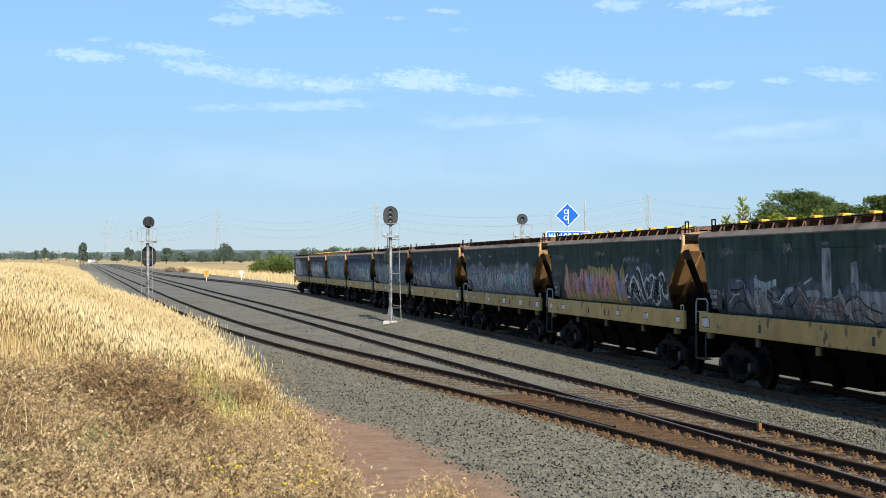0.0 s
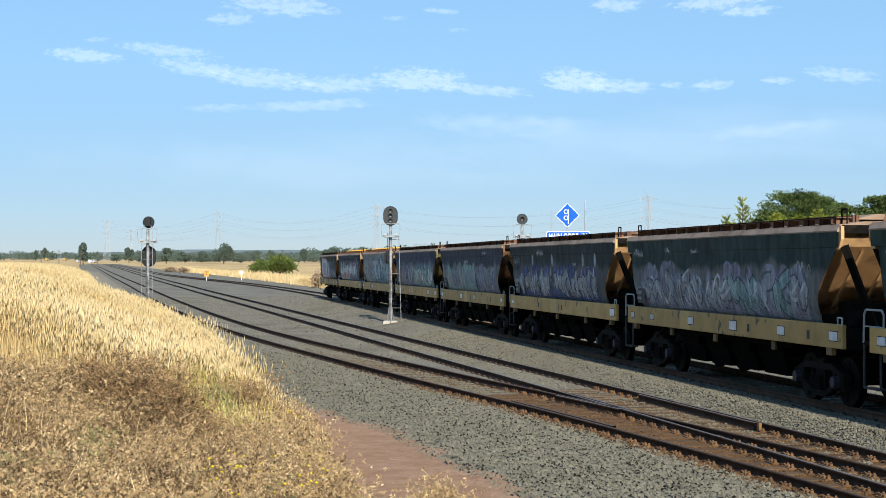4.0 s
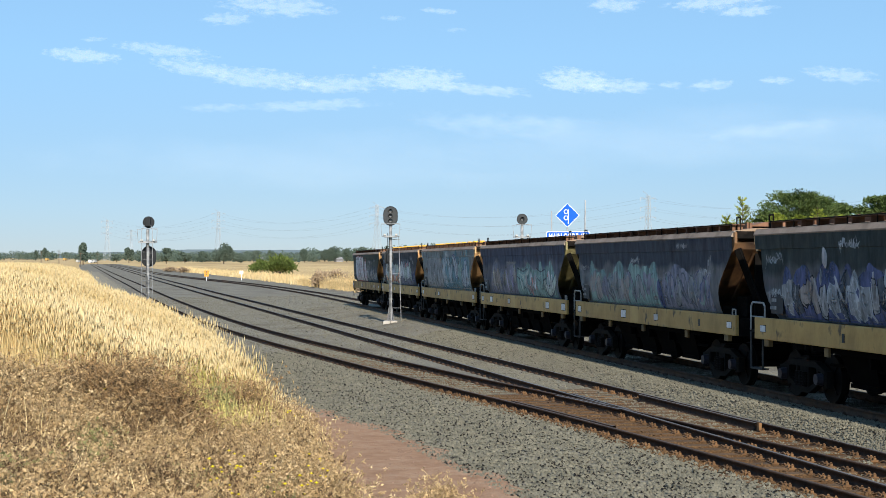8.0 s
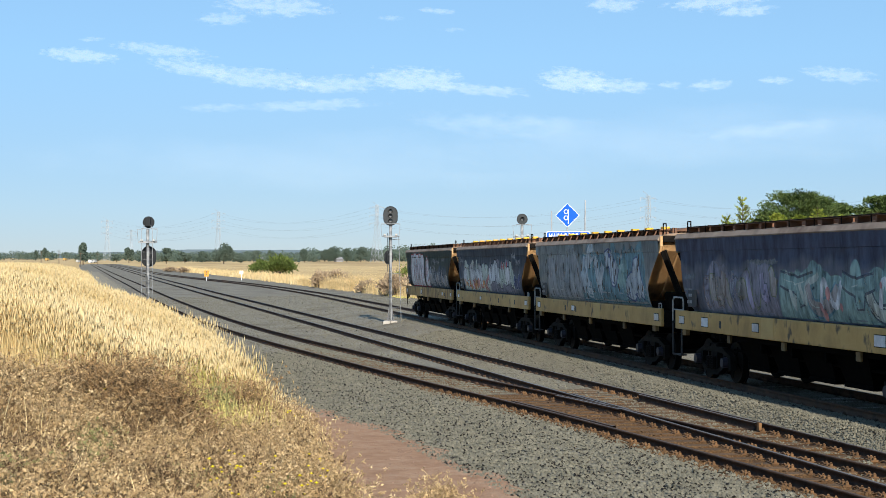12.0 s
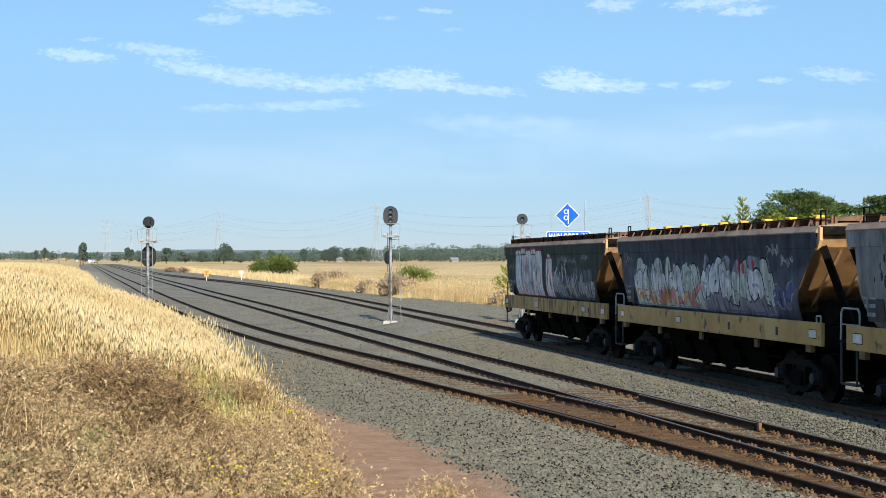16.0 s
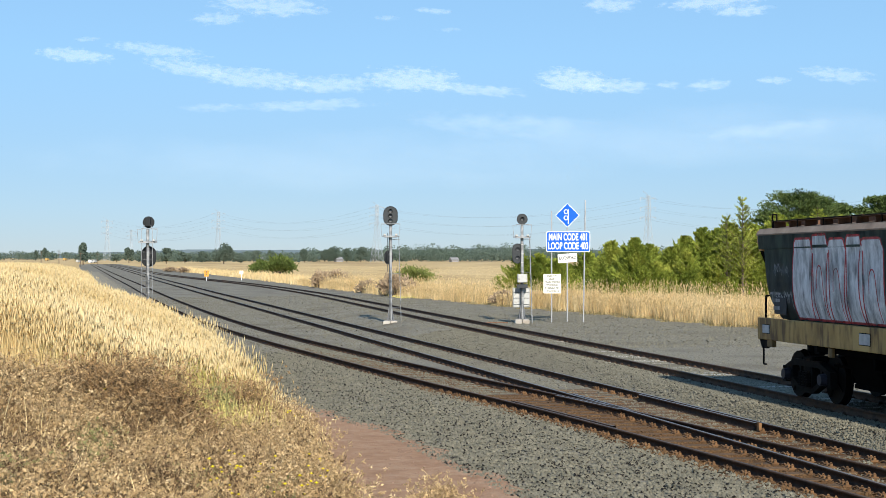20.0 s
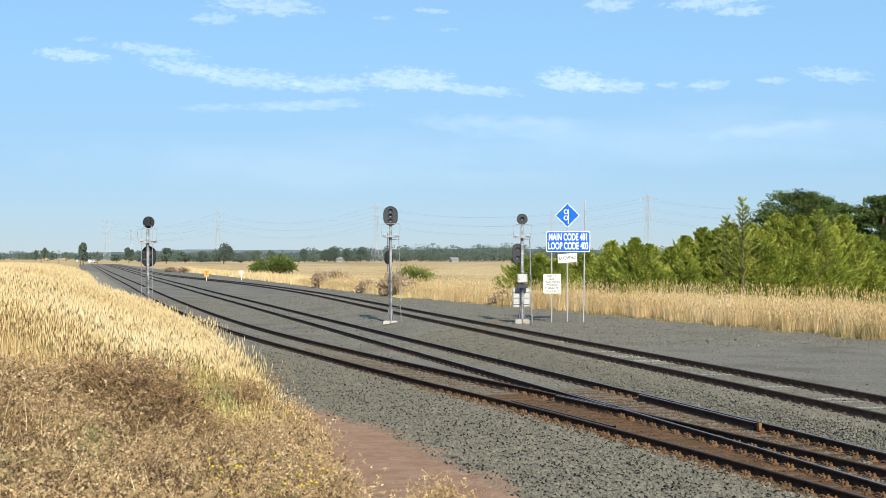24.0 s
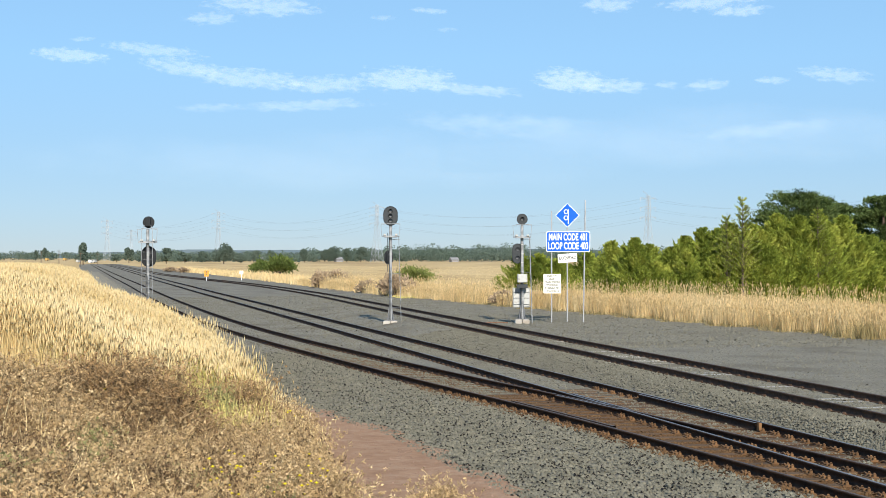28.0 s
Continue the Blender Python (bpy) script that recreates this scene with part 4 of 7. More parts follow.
        for y in np.arange(-6.4, 6.5, 0.8):
            box(bm, s * 1.16 - 0.12, s * 1.16 + 0.12, y - 0.02, y + 0.02, 3.37, 3.50)
            if latches:
                tube(bm, (s * 1.4, y + 0.05, 3.36), (s * 1.29, y + 0.17, 3.51), 0.02, seg=4)
        part("walkway", bm, M_ROOF, w)
        bm = bmesh.new()
        tube(bm, (s * 1.3, -6.4, 3.52), (s * 1.3, 6.4, 3.52), 0.012, seg=5)
        for y in np.arange(-6.4, 6.5, 1.28):
            tube(bm, (s * 1.3, y, 3.38), (s * 1.3, y, 3.54), 0.014, seg=5)
        part("roof_rail", bm, M_UNDER, w)
    bm = bmesh.new()
    extrude_poly(bm, [(-0.78, 3.5), (-0.4, 3.585), (0.4, 3.585), (0.78, 3.5), (0.78, 3.48), (-0.78, 3.48)], "y", -6.25, 6.25)
    part("hatch_cover", bm, M_CAP if sheet else M_ROOF, w, "pale dusty cover" if sheet else "")
    if latches:
        for y in np.arange(-5.6, 6.0, 1.4):
            y = y + rng.uniform(-0.06, 0.06)
            bm = bmesh.new()
            box(bm, -0.96, -0.76, y - 0.05, y + 0.05, 3.53, 3.61, 0.02)
            tube(bm, (-0.95, y - 0.13, 3.585), (-0.95, y + 0.09, 3.585), 0.026, seg=8)
            tube(bm, (-0.95, y - 0.12, 3.585), (-1.0, y - 0.13, 3.5), 0.02, seg=6)
            part("hatch_latch", bm, M_YELLOW, w, "yellow hatch latch")
    for y in (-6.6, 6.6):
        bm = bmesh.new()
        bars(bm, [(-1.2, y - 0.12, 3.38), (-1.2, y - 0.12, 3.66), (-1.2, y + 0.12, 3.66), (-1.2, y + 0.12, 3.38)], 0.016)
        part("roof_grab_iron", bm, M_UNDER, w)
    # underframe, discharge hoppers and brake gear; the shade beneath is in their near-black colour
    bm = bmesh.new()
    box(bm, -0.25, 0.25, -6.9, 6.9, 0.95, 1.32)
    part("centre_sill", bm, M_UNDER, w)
    # Wide chutes in shade black close the view beneath the wagon.
    for y in (-2.55, -0.85, 0.85, 2.55):
        bm = bmesh.new()
        for a in (0,):
            t = [(-1.2, y - 0.8, 1.2), (1.2, y - 0.8, 1.2), (1.2, y + 0.8, 1.2), (-1.2, y + 0.8, 1.2)]
            u = [(-0.95, y - 0.6, 0.46), (0.95, y - 0.6, 0.46), (0.95, y + 0.6, 0.46), (-0.95, y + 0.6, 0.46)]
            tv, uv = [bm.verts.new(p) for p in t], [bm.verts.new(p) for p in u]
            for i in range(4):
                bm.faces.new((tv[i], uv[i], uv[(i + 1) % 4], tv[(i + 1) % 4]))
            bm.faces.new(uv)
            bm.faces.new(tv[::-1])
        box(bm, -0.97, 0.97, y - 0.64, y + 0.64, 0.38, 0.46)
        part("discharge_chute", bm, M_UNDER_SHADE, w)
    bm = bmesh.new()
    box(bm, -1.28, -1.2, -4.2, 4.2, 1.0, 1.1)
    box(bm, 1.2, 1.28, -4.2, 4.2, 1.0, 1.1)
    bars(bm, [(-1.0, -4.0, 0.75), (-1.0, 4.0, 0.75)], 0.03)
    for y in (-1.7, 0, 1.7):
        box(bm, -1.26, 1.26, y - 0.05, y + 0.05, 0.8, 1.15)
    part("brake_rigging", bm, M_UNDER_SHADE, w)
    axles = []
    for y in (-5.15, 5.15):
        axles += build_bogie(w, y)
    return w, axles


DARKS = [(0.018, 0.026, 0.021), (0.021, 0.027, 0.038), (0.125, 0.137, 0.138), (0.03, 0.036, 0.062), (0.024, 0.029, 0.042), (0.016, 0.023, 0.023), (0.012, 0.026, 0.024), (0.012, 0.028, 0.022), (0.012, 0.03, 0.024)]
LIGHTS = [(0.075, 0.087, 0.08), (0.13, 0.145, 0.19), (0.39, 0.395, 0.38), (0.19, 0.205, 0.26), (0.26, 0.265, 0.28), (0.16, 0.165, 0.18), (0.23, 0.24, 0.24), (0.08, 0.1, 0.09), (0.075, 0.11, 0.1)]
LABELS = ["dark grain hopper wagon with white red-outlined graffiti, last of the train", "dark grain hopper wagon with pale and red graffiti", "blue-grey grain hopper wagon covered in faded graffiti",
          "blue-grey grain hopper wagon with mint and brown graffiti", "grey-blue grain hopper wagon with washed-out graffiti", "dark grain hopper wagon with tall white graffiti",
          "dark grain hopper wagon with pale silver graffiti", "dark green grain hopper wagon with pink and ochre graffiti", "dark green grain hopper wagon with large grey graffiti"]
wagons = []
_marks = [-6.6, -4.2, -1.4, 1.8, 4.6, 6.5]
for _k in range(9):
    _r = random.Random(70 + _k)
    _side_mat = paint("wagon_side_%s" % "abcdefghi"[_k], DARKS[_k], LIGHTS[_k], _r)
    _sel = [(_y + _r.uniform(-0.3, 0.3) if abs(_y) < 6 else _y, _r.choice((0.13, 0.15, 0.17, 0.2))) for _y in _marks if abs(_y) > 6 or _r.random() < 0.5]
    _w = hopper_wagon(LABELS[_k], _side_mat, {3: M_ENDS_OLIVE, 4: M_ENDS_DARK}.get(_k, M_ENDS), _k in (1, 2, 7, 8), _k in (3, 6), _sel, 200 + _k, _k in (3, 4, 5), _k == 0)
    wagons.append(_w)
_w = [q[0] for q in wagons]
# last wagon: tall white blocks with a red contour, then grey shapes
blocks(_w[0], [(5.0, 4.0, 3.14), (4.15, 3.3, 3.2), (3.4, 2.5, 3.12), (2.6, 1.8, 3.16), (1.9, 0.9, 3.1), (0.5, -0.5, 2.85), (0.25, -0.2, 3.0)], 1.6, 3.2, "white", "red", 1)
piece(_w[0], 2, -0.5, -5.5, 1.6, 2.5, ("grey", "dusk", "taupe"), ("grey", "silver"), 12, 0.34, "silver", "dusk", 0.06, uneven=0.45, edge=0.025, slant=0.3)
piece(_w[0], 40, -0.5, -3.4, 1.7, 2.8, "", ("silver", "grey"), 5, 0.04, edge=0.02, slant=0.4, uneven=0.4)
tags(_w[0], 3, "grey", [(6.2, 1.75, 1.1, 0.5), (6.1, 2.35, 0.9, 0.4), (-1.2, 2.55, 1.4, 0.45), (-4.2, 2.7, 0.8, 0.3), (-2.6, 2.6, 1.0, 0.3)])
# pale piece over red and brown strokes
piece(_w[1], 4, 5.3, -0.1, 1.62, 2.8, ("white", "paler"), ("black", "brown"), 8, 0.6, "white", "paler", 0.04, 0.1, 0.035)
piece(_w[1], 5, -0.1, -4.5, 1.6, 2.84, ("white", "paler"), "black", 7, 0.55, "white", "mist", 0.05, -0.12, 0.04)
piece(_w[1], 6, 5.2, 0.2, 1.6, 2.2, ("", "rose"), ("brown", "red", "orange"), 9, 0.16, "", edge=0.02, slant=0.5)
spots(_w[1], 7, "red", 5, -3.6, -1.2, 2.55, 2.72, (0.05, 0.1))
piece(_w[1], 8, -4.5, -5.7, 1.6, 2.4, "blue", "steel", 2, 0.5, edge=0.02)
tags(_w[1], 9, "silver", [(6.3, 2.45, 0.9, 0.7), (-4.3, 2.75, 0.7, 0.42), (-5.0, 2.5, 0.7, 0.4)])
# grey-blue wagon under large faded pieces, spotted with rust
piece(_w[2], 10, 5.2, 1.0, 1.6, 3.05, "grey", "grey", 5, 0.6, "silver", "grey", 0.1, 0.05, 0.04)
piece(_w[2], 11, 0.9, -5.6, 1.6, 3.15, ("steel", "mint"), ("teal", "teal", "blue"), 5, 0.3, "silver", "teal", 0.1, 0.15, 0.05)
spots(_w[2], 12, "rust", 85, -5.4, 5.8, 1.65, 3.1, (0.025, 0.06), 2.0)
# lilac and ochre piece, then a mint one
piece(_w[3], 13, 4.9, 0.4, 1.6, 2.62, ("lilac", "mist", "taupe"), ("olive", "dusk", "brown"), 10, 0.42, "steel", "mist", 0.08, edge=0.035)
piece(_w[3], 14, 0.2, -5.4, 1.6, 2.55, ("taupe", "mint", "paler"), ("teal", "dusk"), 4, 0.4, "paler", "mint", 0.16, 0.1, 0.05)
spots(_w[3], 15, "rose", 5, -5.0, -1.8, 1.7, 2.3, (0.05, 0.12), 1.2)
piece(_w[3], 39, 0.0, -5.2, 1.62, 2.55, "", ("paler", "white", "mint"), 6, 0.05, edge=0.045, slant=0.1)
tags(_w[3], 16, "grey", [(6.2, 2.2, 0.8, 0.3), (2.0, 2.62, 1.7, 0.16), (-5.0, 2.45, 0.3, 0.5)])
# grey pieces with a mint mist above
piece(_w[4], 17, 5.3, -1.3, 1.6, 2.5, ("grey", "taupe", "mist"), ("dusk", "mist"), 10, 0.46, "mint", "mint", 0.16, 0.15, 0.03)
piece(_w[4], 18, -1.7, -5.3, 1.6, 2.55, ("mist", "grey"), ("dusk", "blue"), 7, 0.42, "lilac", "mist", 0.1, 0.15, 0.035)
spots(_w[4], 19, "blue", 3, -1.6, -1.3, 1.7, 2.1, (0.14, 0.2), 1.6)
piece(_w[4], 38, 5.0, -5.0, 1.62, 2.5, "", ("mint", "grey", "dusk"), 14, 0.04, edge=0.018, slant=0.3)
tags(_w[4], 20, "silver", [(6.3, 2.4, 1.0, 0.3), (-3.0, 2.98, 0.8, 0.2), (-4.6, 2.3, 1.0, 0.35), (1.0, 2.6, 0.8, 0.3), (-5.2, 2.5, 0.25, 0.4)])
# brown-grey piece on a blue ground with white splashes
piece(_w[5], 21, 5.4, 0.5, 1.6, 2.5, ("grey", "taupe", "dusk"), ("black", "steel"), 11, 0.42, "silver", "blue", 0.14, edge=0.035)
piece(_w[5], 22, 0.4, -4.9, 1.6, 2.48, ("taupe", "grey"), "black", 9, 0.42, "silver", "blue", 0.16, 0.1, 0.035)
for _y in (3.25, 0.45, -3.45, -4.85):
    spots(_w[5], 23, "silver", 2, _y, _y + 0.06, 2.66, 2.8, (0.09, 0.11), 1.7)
    spots(_w[5], 24, "silver", 2, _y + 0.15, _y + 0.25, 2.35, 2.5, (0.04, 0.06), 2.2)
piece(_w[5], 36, 5.3, -4.8, 1.62, 2.5, "", ("silver", "grey", "silver"), 15, 0.04, edge=0.02, slant=0.3)
tags(_w[5], 25, "steel", [(6.3, 2.55, 1.0, 0.4), (6.2, 1.9, 0.8, 0.35), (2.6, 2.85, 0.9, 0.35), (-2.2, 2.55, 0.4, 0.2)])
# pale grey-green piece in a lilac mist
piece(_w[6], 26, 5.6, 0.8, 1.6, 2.5, ("grey", "taupe"), "dusk", 5, 0.5, "steel", "mist", 0.16)
piece(_w[6], 27, 0.6, -5.2, 1.6, 2.5, ("grey", "mint", "grey"), "dusk", 7, 0.5, "steel", "mist", 0.14)
piece(_w[6], 37, 5.4, -5.0, 1.62, 2.5, "", ("silver", "steel", "mint"), 15, 0.04, edge=0.018, slant=0.3)
tags(_w[6], 28, "steel", [(6.3, 2.75, 0.8, 0.35), (3.6, 2.85, 0.4, 0.25), (-4.9, 2.3, 0.7, 0.5), (1.6, 2.85, 0.5, 0.2)])
# pink piece on ochre, then a black one with a white contour
piece(_w[7], 29, 4.8, -2.0, 1.6, 2.55, ("pink", "rose", "lilac", "pink", "orange"), ("brown", "lilac", "rose"), 13, 0.6, "pink", "ochre", 0.08, 0.1, 0.03)
piece(_w[7], 30, -1.9, -5.7, 1.62, 2.6, "black", "white", 6, 0.46, "silver", "dusk", 0.05, 0.3, 0.07, 0.25)
tags(_w[7], 31, "grey", [(6.2, 2.7, 1.4, 0.35), (6.2, 2.2, 0.9, 0.35), (1.0, 2.8, 1.0, 0.3), (-1.9, 2.62, 1.5, 0.3), (-4.9, 2.85, 0.3, 0.3)])
# large brown-grey shapes with tall white brush strokes
piece(_w[8], 32, 5.2, -5.2, 1.6, 2.2, ("brown", "dusk", "taupe"), ("black", "grey"), 8, 0.5, "steel", "dusk", 0.1, 0.1, 0.04)
piece(_w[8], 33, 4.6, -4.9, 1.6, 2.45, "", ("grey", "steel", "dusk"), 9, 0.05, "steel", edge=0.03, uneven=0.4, slant=0.3)
blocks(_w[8], [(3.5, 3.2, 2.45), (-0.1, -0.6, 3.05), (0.1, -0.8, 2.0), (-1.4, -1.8, 2.7), (-1.6, -3.2, 2.2)], 1.6, 3.1, "grey", "dusk", 34)
tags(_w[8], 35, "grey", [(6.2, 1.7, 1.0, 0.5), (5.4, 2.7, 0.8, 0.4), (1.7, 2.75, 0.5, 0.45), (-2.5, 2.8, 0.6, 0.3)])


def shorten(wagon, k):
    """Brings the body to its true length of 13.3 m over the sills; the bogies keep their shape."""
    done = set()
    for ob in wagon.children:
        if ob.type == "MESH" and ob.data not in done:
            done.add(ob.data)
            ob.data.transform(Matrix.Diagonal((1, k, 1, 1)))
        elif ob.type == "EMPTY":
            ob.location.y *= k


for _w, _a in wagons:
    shorten(_w, 0.95)

# ---- lineside signals and signs ----
def oval(bm, w, h, y0, y1, cx=0.0, cz=0.0, seg=12):
    """A stadium-shaped plate, w wide and h high, from y0 to y1."""
    r, s = w / 2, max(h / 2 - w / 2, 0)
    pts = [(cx + r * math.cos(a), cz + s + r * math.sin(a)) for a in np.linspace(0, math.pi, seg)] + \
          [(cx + r * math.cos(a), cz - s + r * math.sin(a)) for a in np.linspace(math.pi, 2 * math.pi, seg)]
    return extrude_poly(bm, pts, "y", y0, y1)


def signal_head(parent, w, h, x, y, z, lights, face=-1, round_one=False):
    """A black background plate with a rim, hooded lenses and a housing. face: -1 looks to -y, 1 to +y."""
    bm = bmesh.new()
    oval(bm, w, h, y - 0.015, y + 0.015, x, z)
    head = part("background_plate", bm, M_BLACK, parent)
    bm = bmesh.new()
    oval(bm, w * 0.9, h * 0.92, *sorted((y + face * 0.012, y + face * 0.022)), x, z)
    part("face", bm, M_DARKGREY, parent)
    bm = bmesh.new()
    box(bm, x - w * 0.2, x + w * 0.2, *sorted((y - face * 0.02, y - face * 0.24)), z - h * 0.36, z + h * 0.36, 0.02)
    part("housing", bm, M_BLACK, parent)
    for dz in lights:
        bm = bmesh.new()
        a, b = (x, y + face * 0.02, z + dz), (x, y + face * 0.05, z + dz)
        tube(bm, a, b, 0.07, seg=14)
        part("lens", bm, M_LENS, parent)
        bm = bmesh.new()
        n = 9
        arc = [(x + 0.095 * math.cos(t), z + dz + 0.095 * math.sin(t)) for t in np.linspace(-0.3, math.pi + 0.3, n)]
        lo = [bm.verts.new((p[0], y + face * 0.02, p[1])) for p in arc]
        hi = [bm.verts.new((p[0], y + face * 0.24, p[1])) for p in arc]
        for i in range(n - 1):
            bm.faces.new((lo[i], lo[i + 1], hi[i + 1], hi[i]))
        bmesh.ops.solidify(bm, geom=bm.faces[:], thickness=0.006)
        part("hood", bm, M_DARKGREY, parent)


def signal_mast(m, label, top, landing, thin=0.012, front_ladder=False):
    """Concrete block, flared foot, tubular mast with bands, landing with brackets, ladder."""
    s = thing("signal", m, label, "railway signal", "signals")
    bm = bmesh.new()
    for k in (-1, 1):
        box(bm, min(0.01 * k, 0.34 * k), max(0.01 * k, 0.34 * k), -0.3, 0.3, -0.2, 0.3, 0.02)
    part("concrete_base", bm, M_CONC, s)
    bm = bmesh.new()
    for sx, sy in ((-1, -1), (1, -1), (1, 1), (-1, 1)):
        tube(bm, (0.14 * sx, 0.13 * sy, 0.3), (0.065 * sx, 0.065 * sy, 0.95), 0.028, 0.022, seg=6)
    extrude_poly(bm, [(-0.13, 0.3), (-0.09, 0.3), (-0.03, 0.85), (-0.08, 0.85)], "y", -0.02, 0.02)
    extrude_poly(bm, [(0.13, 0.3), (0.09, 0.3), (0.03, 0.85), (0.08, 0.85)], "y", -0.02, 0.02)
    box(bm, -0.27, 0.27, -0.24, 0.24, 0.3, 0.33)
    part("foot", bm, M_DULLSTEEL, s)
    bm = bmesh.new()
    tube(bm, (0, 0, 0.33), (0, 0, top), 0.078, 0.07, seg=14)
    part("mast", bm, M_MAST, s)
    for z in np.arange(1.3, top - 0.6, 0.42):
        bm = bmesh.new()
        tube(bm, (0, 0, z), (0, 0, z + 0.035), 0.09, seg=14)
        part("band", bm, M_DARKGREY if abs(z - 2.14) < 0.2 else M_GREYPAINT, s)
    bm = bmesh.new()
    box(bm, -0.42, 0.42, -0.05, 0.05, landing - 0.02, landing + 0.03)
    box(bm, -0.3, 0.3, -0.3, 0.3, landing - 0.05, landing - 0.02)
    part("landing", bm, M_MAST, s)
    bm = bmesh.new()
    for k in (-1, 1):
        box(bm, min(0.2 * k, 0.33 * k), max(0.2 * k, 0.33 * k), -0.14, 0.0, landing + 0.03, landing + 0.12, 0.02)
    part("junction_box", bm, M_GREYPAINT, s, "small white cable boxes")
    bm = bmesh.new()
    for k in (-1, 1):
        bars(bm, [(0.4 * k, -0.2, landing), (0.45 * k, -0.2, landing + 0.55), (0.15 * k, -0.1, landing + 0.6)], 0.01)
    bars(bm, [(-0.28, -0.14, landing + 0.6), (0.45, -0.14, landing + 0.6)], 0.01)
    part("guard_rail", bm, M_MAST, s)
    bm = bmesh.new()
    if front_ladder:
        for k in (-0.24, 0.24):
            bars(bm, [(k, -0.34, 0.05), (k, -0.26, landing + 0.5), (k * 0.6, -0.1, landing + 0.75)], 0.012)
        for z in np.arange(0.35, landing, 0.32):
            bars(bm, [(-0.24, -0.33 + 0.07 * z / landing, z), (0.24, -0.33 + 0.07 * z / landing, z)], 0.009)
        for z in np.arange(0.9, landing, 1.3):
            bars(bm, [(0.0, 0.0, z), (0.24, -0.31, z)], 0.01)
    else:
        for k in (0.0, 0.32):
            bars(bm, [(0.5, 0.06 + k, 0.05), (0.38, 0.06 + k, landing)], thin)
        for z in np.arange(0.4, landing, 0.3):
            bars(bm, [(0.49 - 0.12 * z / landing, 0.06, z), (0.49 - 0.12 * z / landing, 0.38, z)], 0.009)
        for z in np.arange(0.9, landing, 1.6):
            bars(bm, [(0.0, 0.02, z), (0.45, 0.1, z)], 0.01)
    part("ladder", bm, M_MAST, s)
    bm = bmesh.new()
    bars(bm, [(-0.06, -0.07, 0.33), (-0.06, -0.07, landing - 0.05)], 0.02)
    bars(bm, [(-0.01, -0.085, 0.33), (-0.01, -0.085, landing * 0.62)], 0.016)
    part("cable_conduit", bm, M_DARKGREY, s)
    return s


def on_ground(x, y, rz=0.0, lift=0.0):
    return pose(x, y, float(surface(x, y)) + lift, 0, 0, rz)


sig = signal_mast(on_ground(10.76, 76.1, -9, -0.21) @ Matrix.Scale(1.056, 4), "tall lattice-footed railway signal with black oval head on concrete base", 4.9, 4.25)
signal_head(sig, 0.68, 0.92, 0.0, -0.12, 5.2, (0.22, 0.0, -0.22))
signal_head(sig, 0.42, 0.66, -0.09, 0.25, 3.26, (0.13, -0.13), 1)
bm_ = bmesh.new()
box(bm_, -0.15, -0.11, 0.08, 0.14, 2.6, 4.4)
part("cable_duct", bm_, M_DARKGREY, sig)

sig = signal_mast(on_ground(16.5, 72.1, -9, -0.1), "railway signal with round head, side head and pale equipment case", 4.85, 4.2)
signal_head(sig, 0.52, 0.52, 0.0, -0.12, 5.05, (0.0,))
signal_head(sig, 0.5, 0.96, -0.22, -0.02, 3.42, (0.2, -0.2))
bm_ = bmesh.new()
box(bm_, -0.24, 0.22, -0.42, -0.12, 2.05, 2.45, 0.015)
part("case", bm_, M_GREYPAINT, sig, "small white relay case")
bm_ = bmesh.new()
box(bm_, -0.26, 0.24, -0.38, -0.1, 1.78, 1.96, 0.01)
part("lamp_bracket", bm_, M_DARKGREY, sig)
bm_ = bmesh.new()
box(bm_, -0.42, 0.38, 0.16, 0.5, 0.85, 1.75, 0.03)
box(bm_, -0.44, 0.4, 0.14, 0.52, 1.75, 1.79)
case_ = part("equipment_case", bm_, M_GREYPAINT, sig, "weathered pale grey equipment case")
for _x in (-0.28, -0.02, 0.24):
    bm_ = bmesh.new()
    box(bm_, _x - 0.1, _x + 0.1, 0.14, 0.158, 0.92, 1.68, 0.006)
    part("door", bm_, M_GREYPAINT, case_)
bm_ = bmesh.new()
for _z in (1.0, 1.3, 1.58):
    box(bm_, -0.4, 0.36, 0.126, 0.139, _z - 0.012, _z + 0.012)
part("strap", bm_, M_DARKGREY, case_)

sig = signal_mast(on_ground(-0.96, 71.2, -6), "railway signal seen from behind over tall dry grass", 4.6, 4.0, 0.006, True)
sig.matrix_basis = pose(-0.96, 71.2, -0.35, 0, 0, -6)
signal_head(sig, 0.53, 0.53, 0.0, 0.3, 4.9, (0.0,), 1)
signal_head(sig, 0.66, 0.95, 0.0, 0.4, 3.35, (0.22, 0.0, -0.22), 1)


def plate(parent, name, w, h, t, m, mat, corner=0.04, label=""):
    bm = bmesh.new()
    pts = []
    for cx, cz, a0 in ((w / 2 - corner, h / 2 - corner, 0), (-w / 2 + corner, h / 2 - corner, 90), (-w / 2 + corner, -h / 2 + corner, 180), (w / 2 - corner, -h / 2 + corner, 270)):
        pts += [(cx + corner * math.cos(radians(a0 + d)), cz + corner * math.sin(radians(a0 + d))) for d in (0, 30, 60, 90)]
    extrude_poly(bm, pts, "y", -t / 2, t / 2)
    ob = part(name, bm, mat, parent, label)
    ob.matrix_basis = m
    return ob


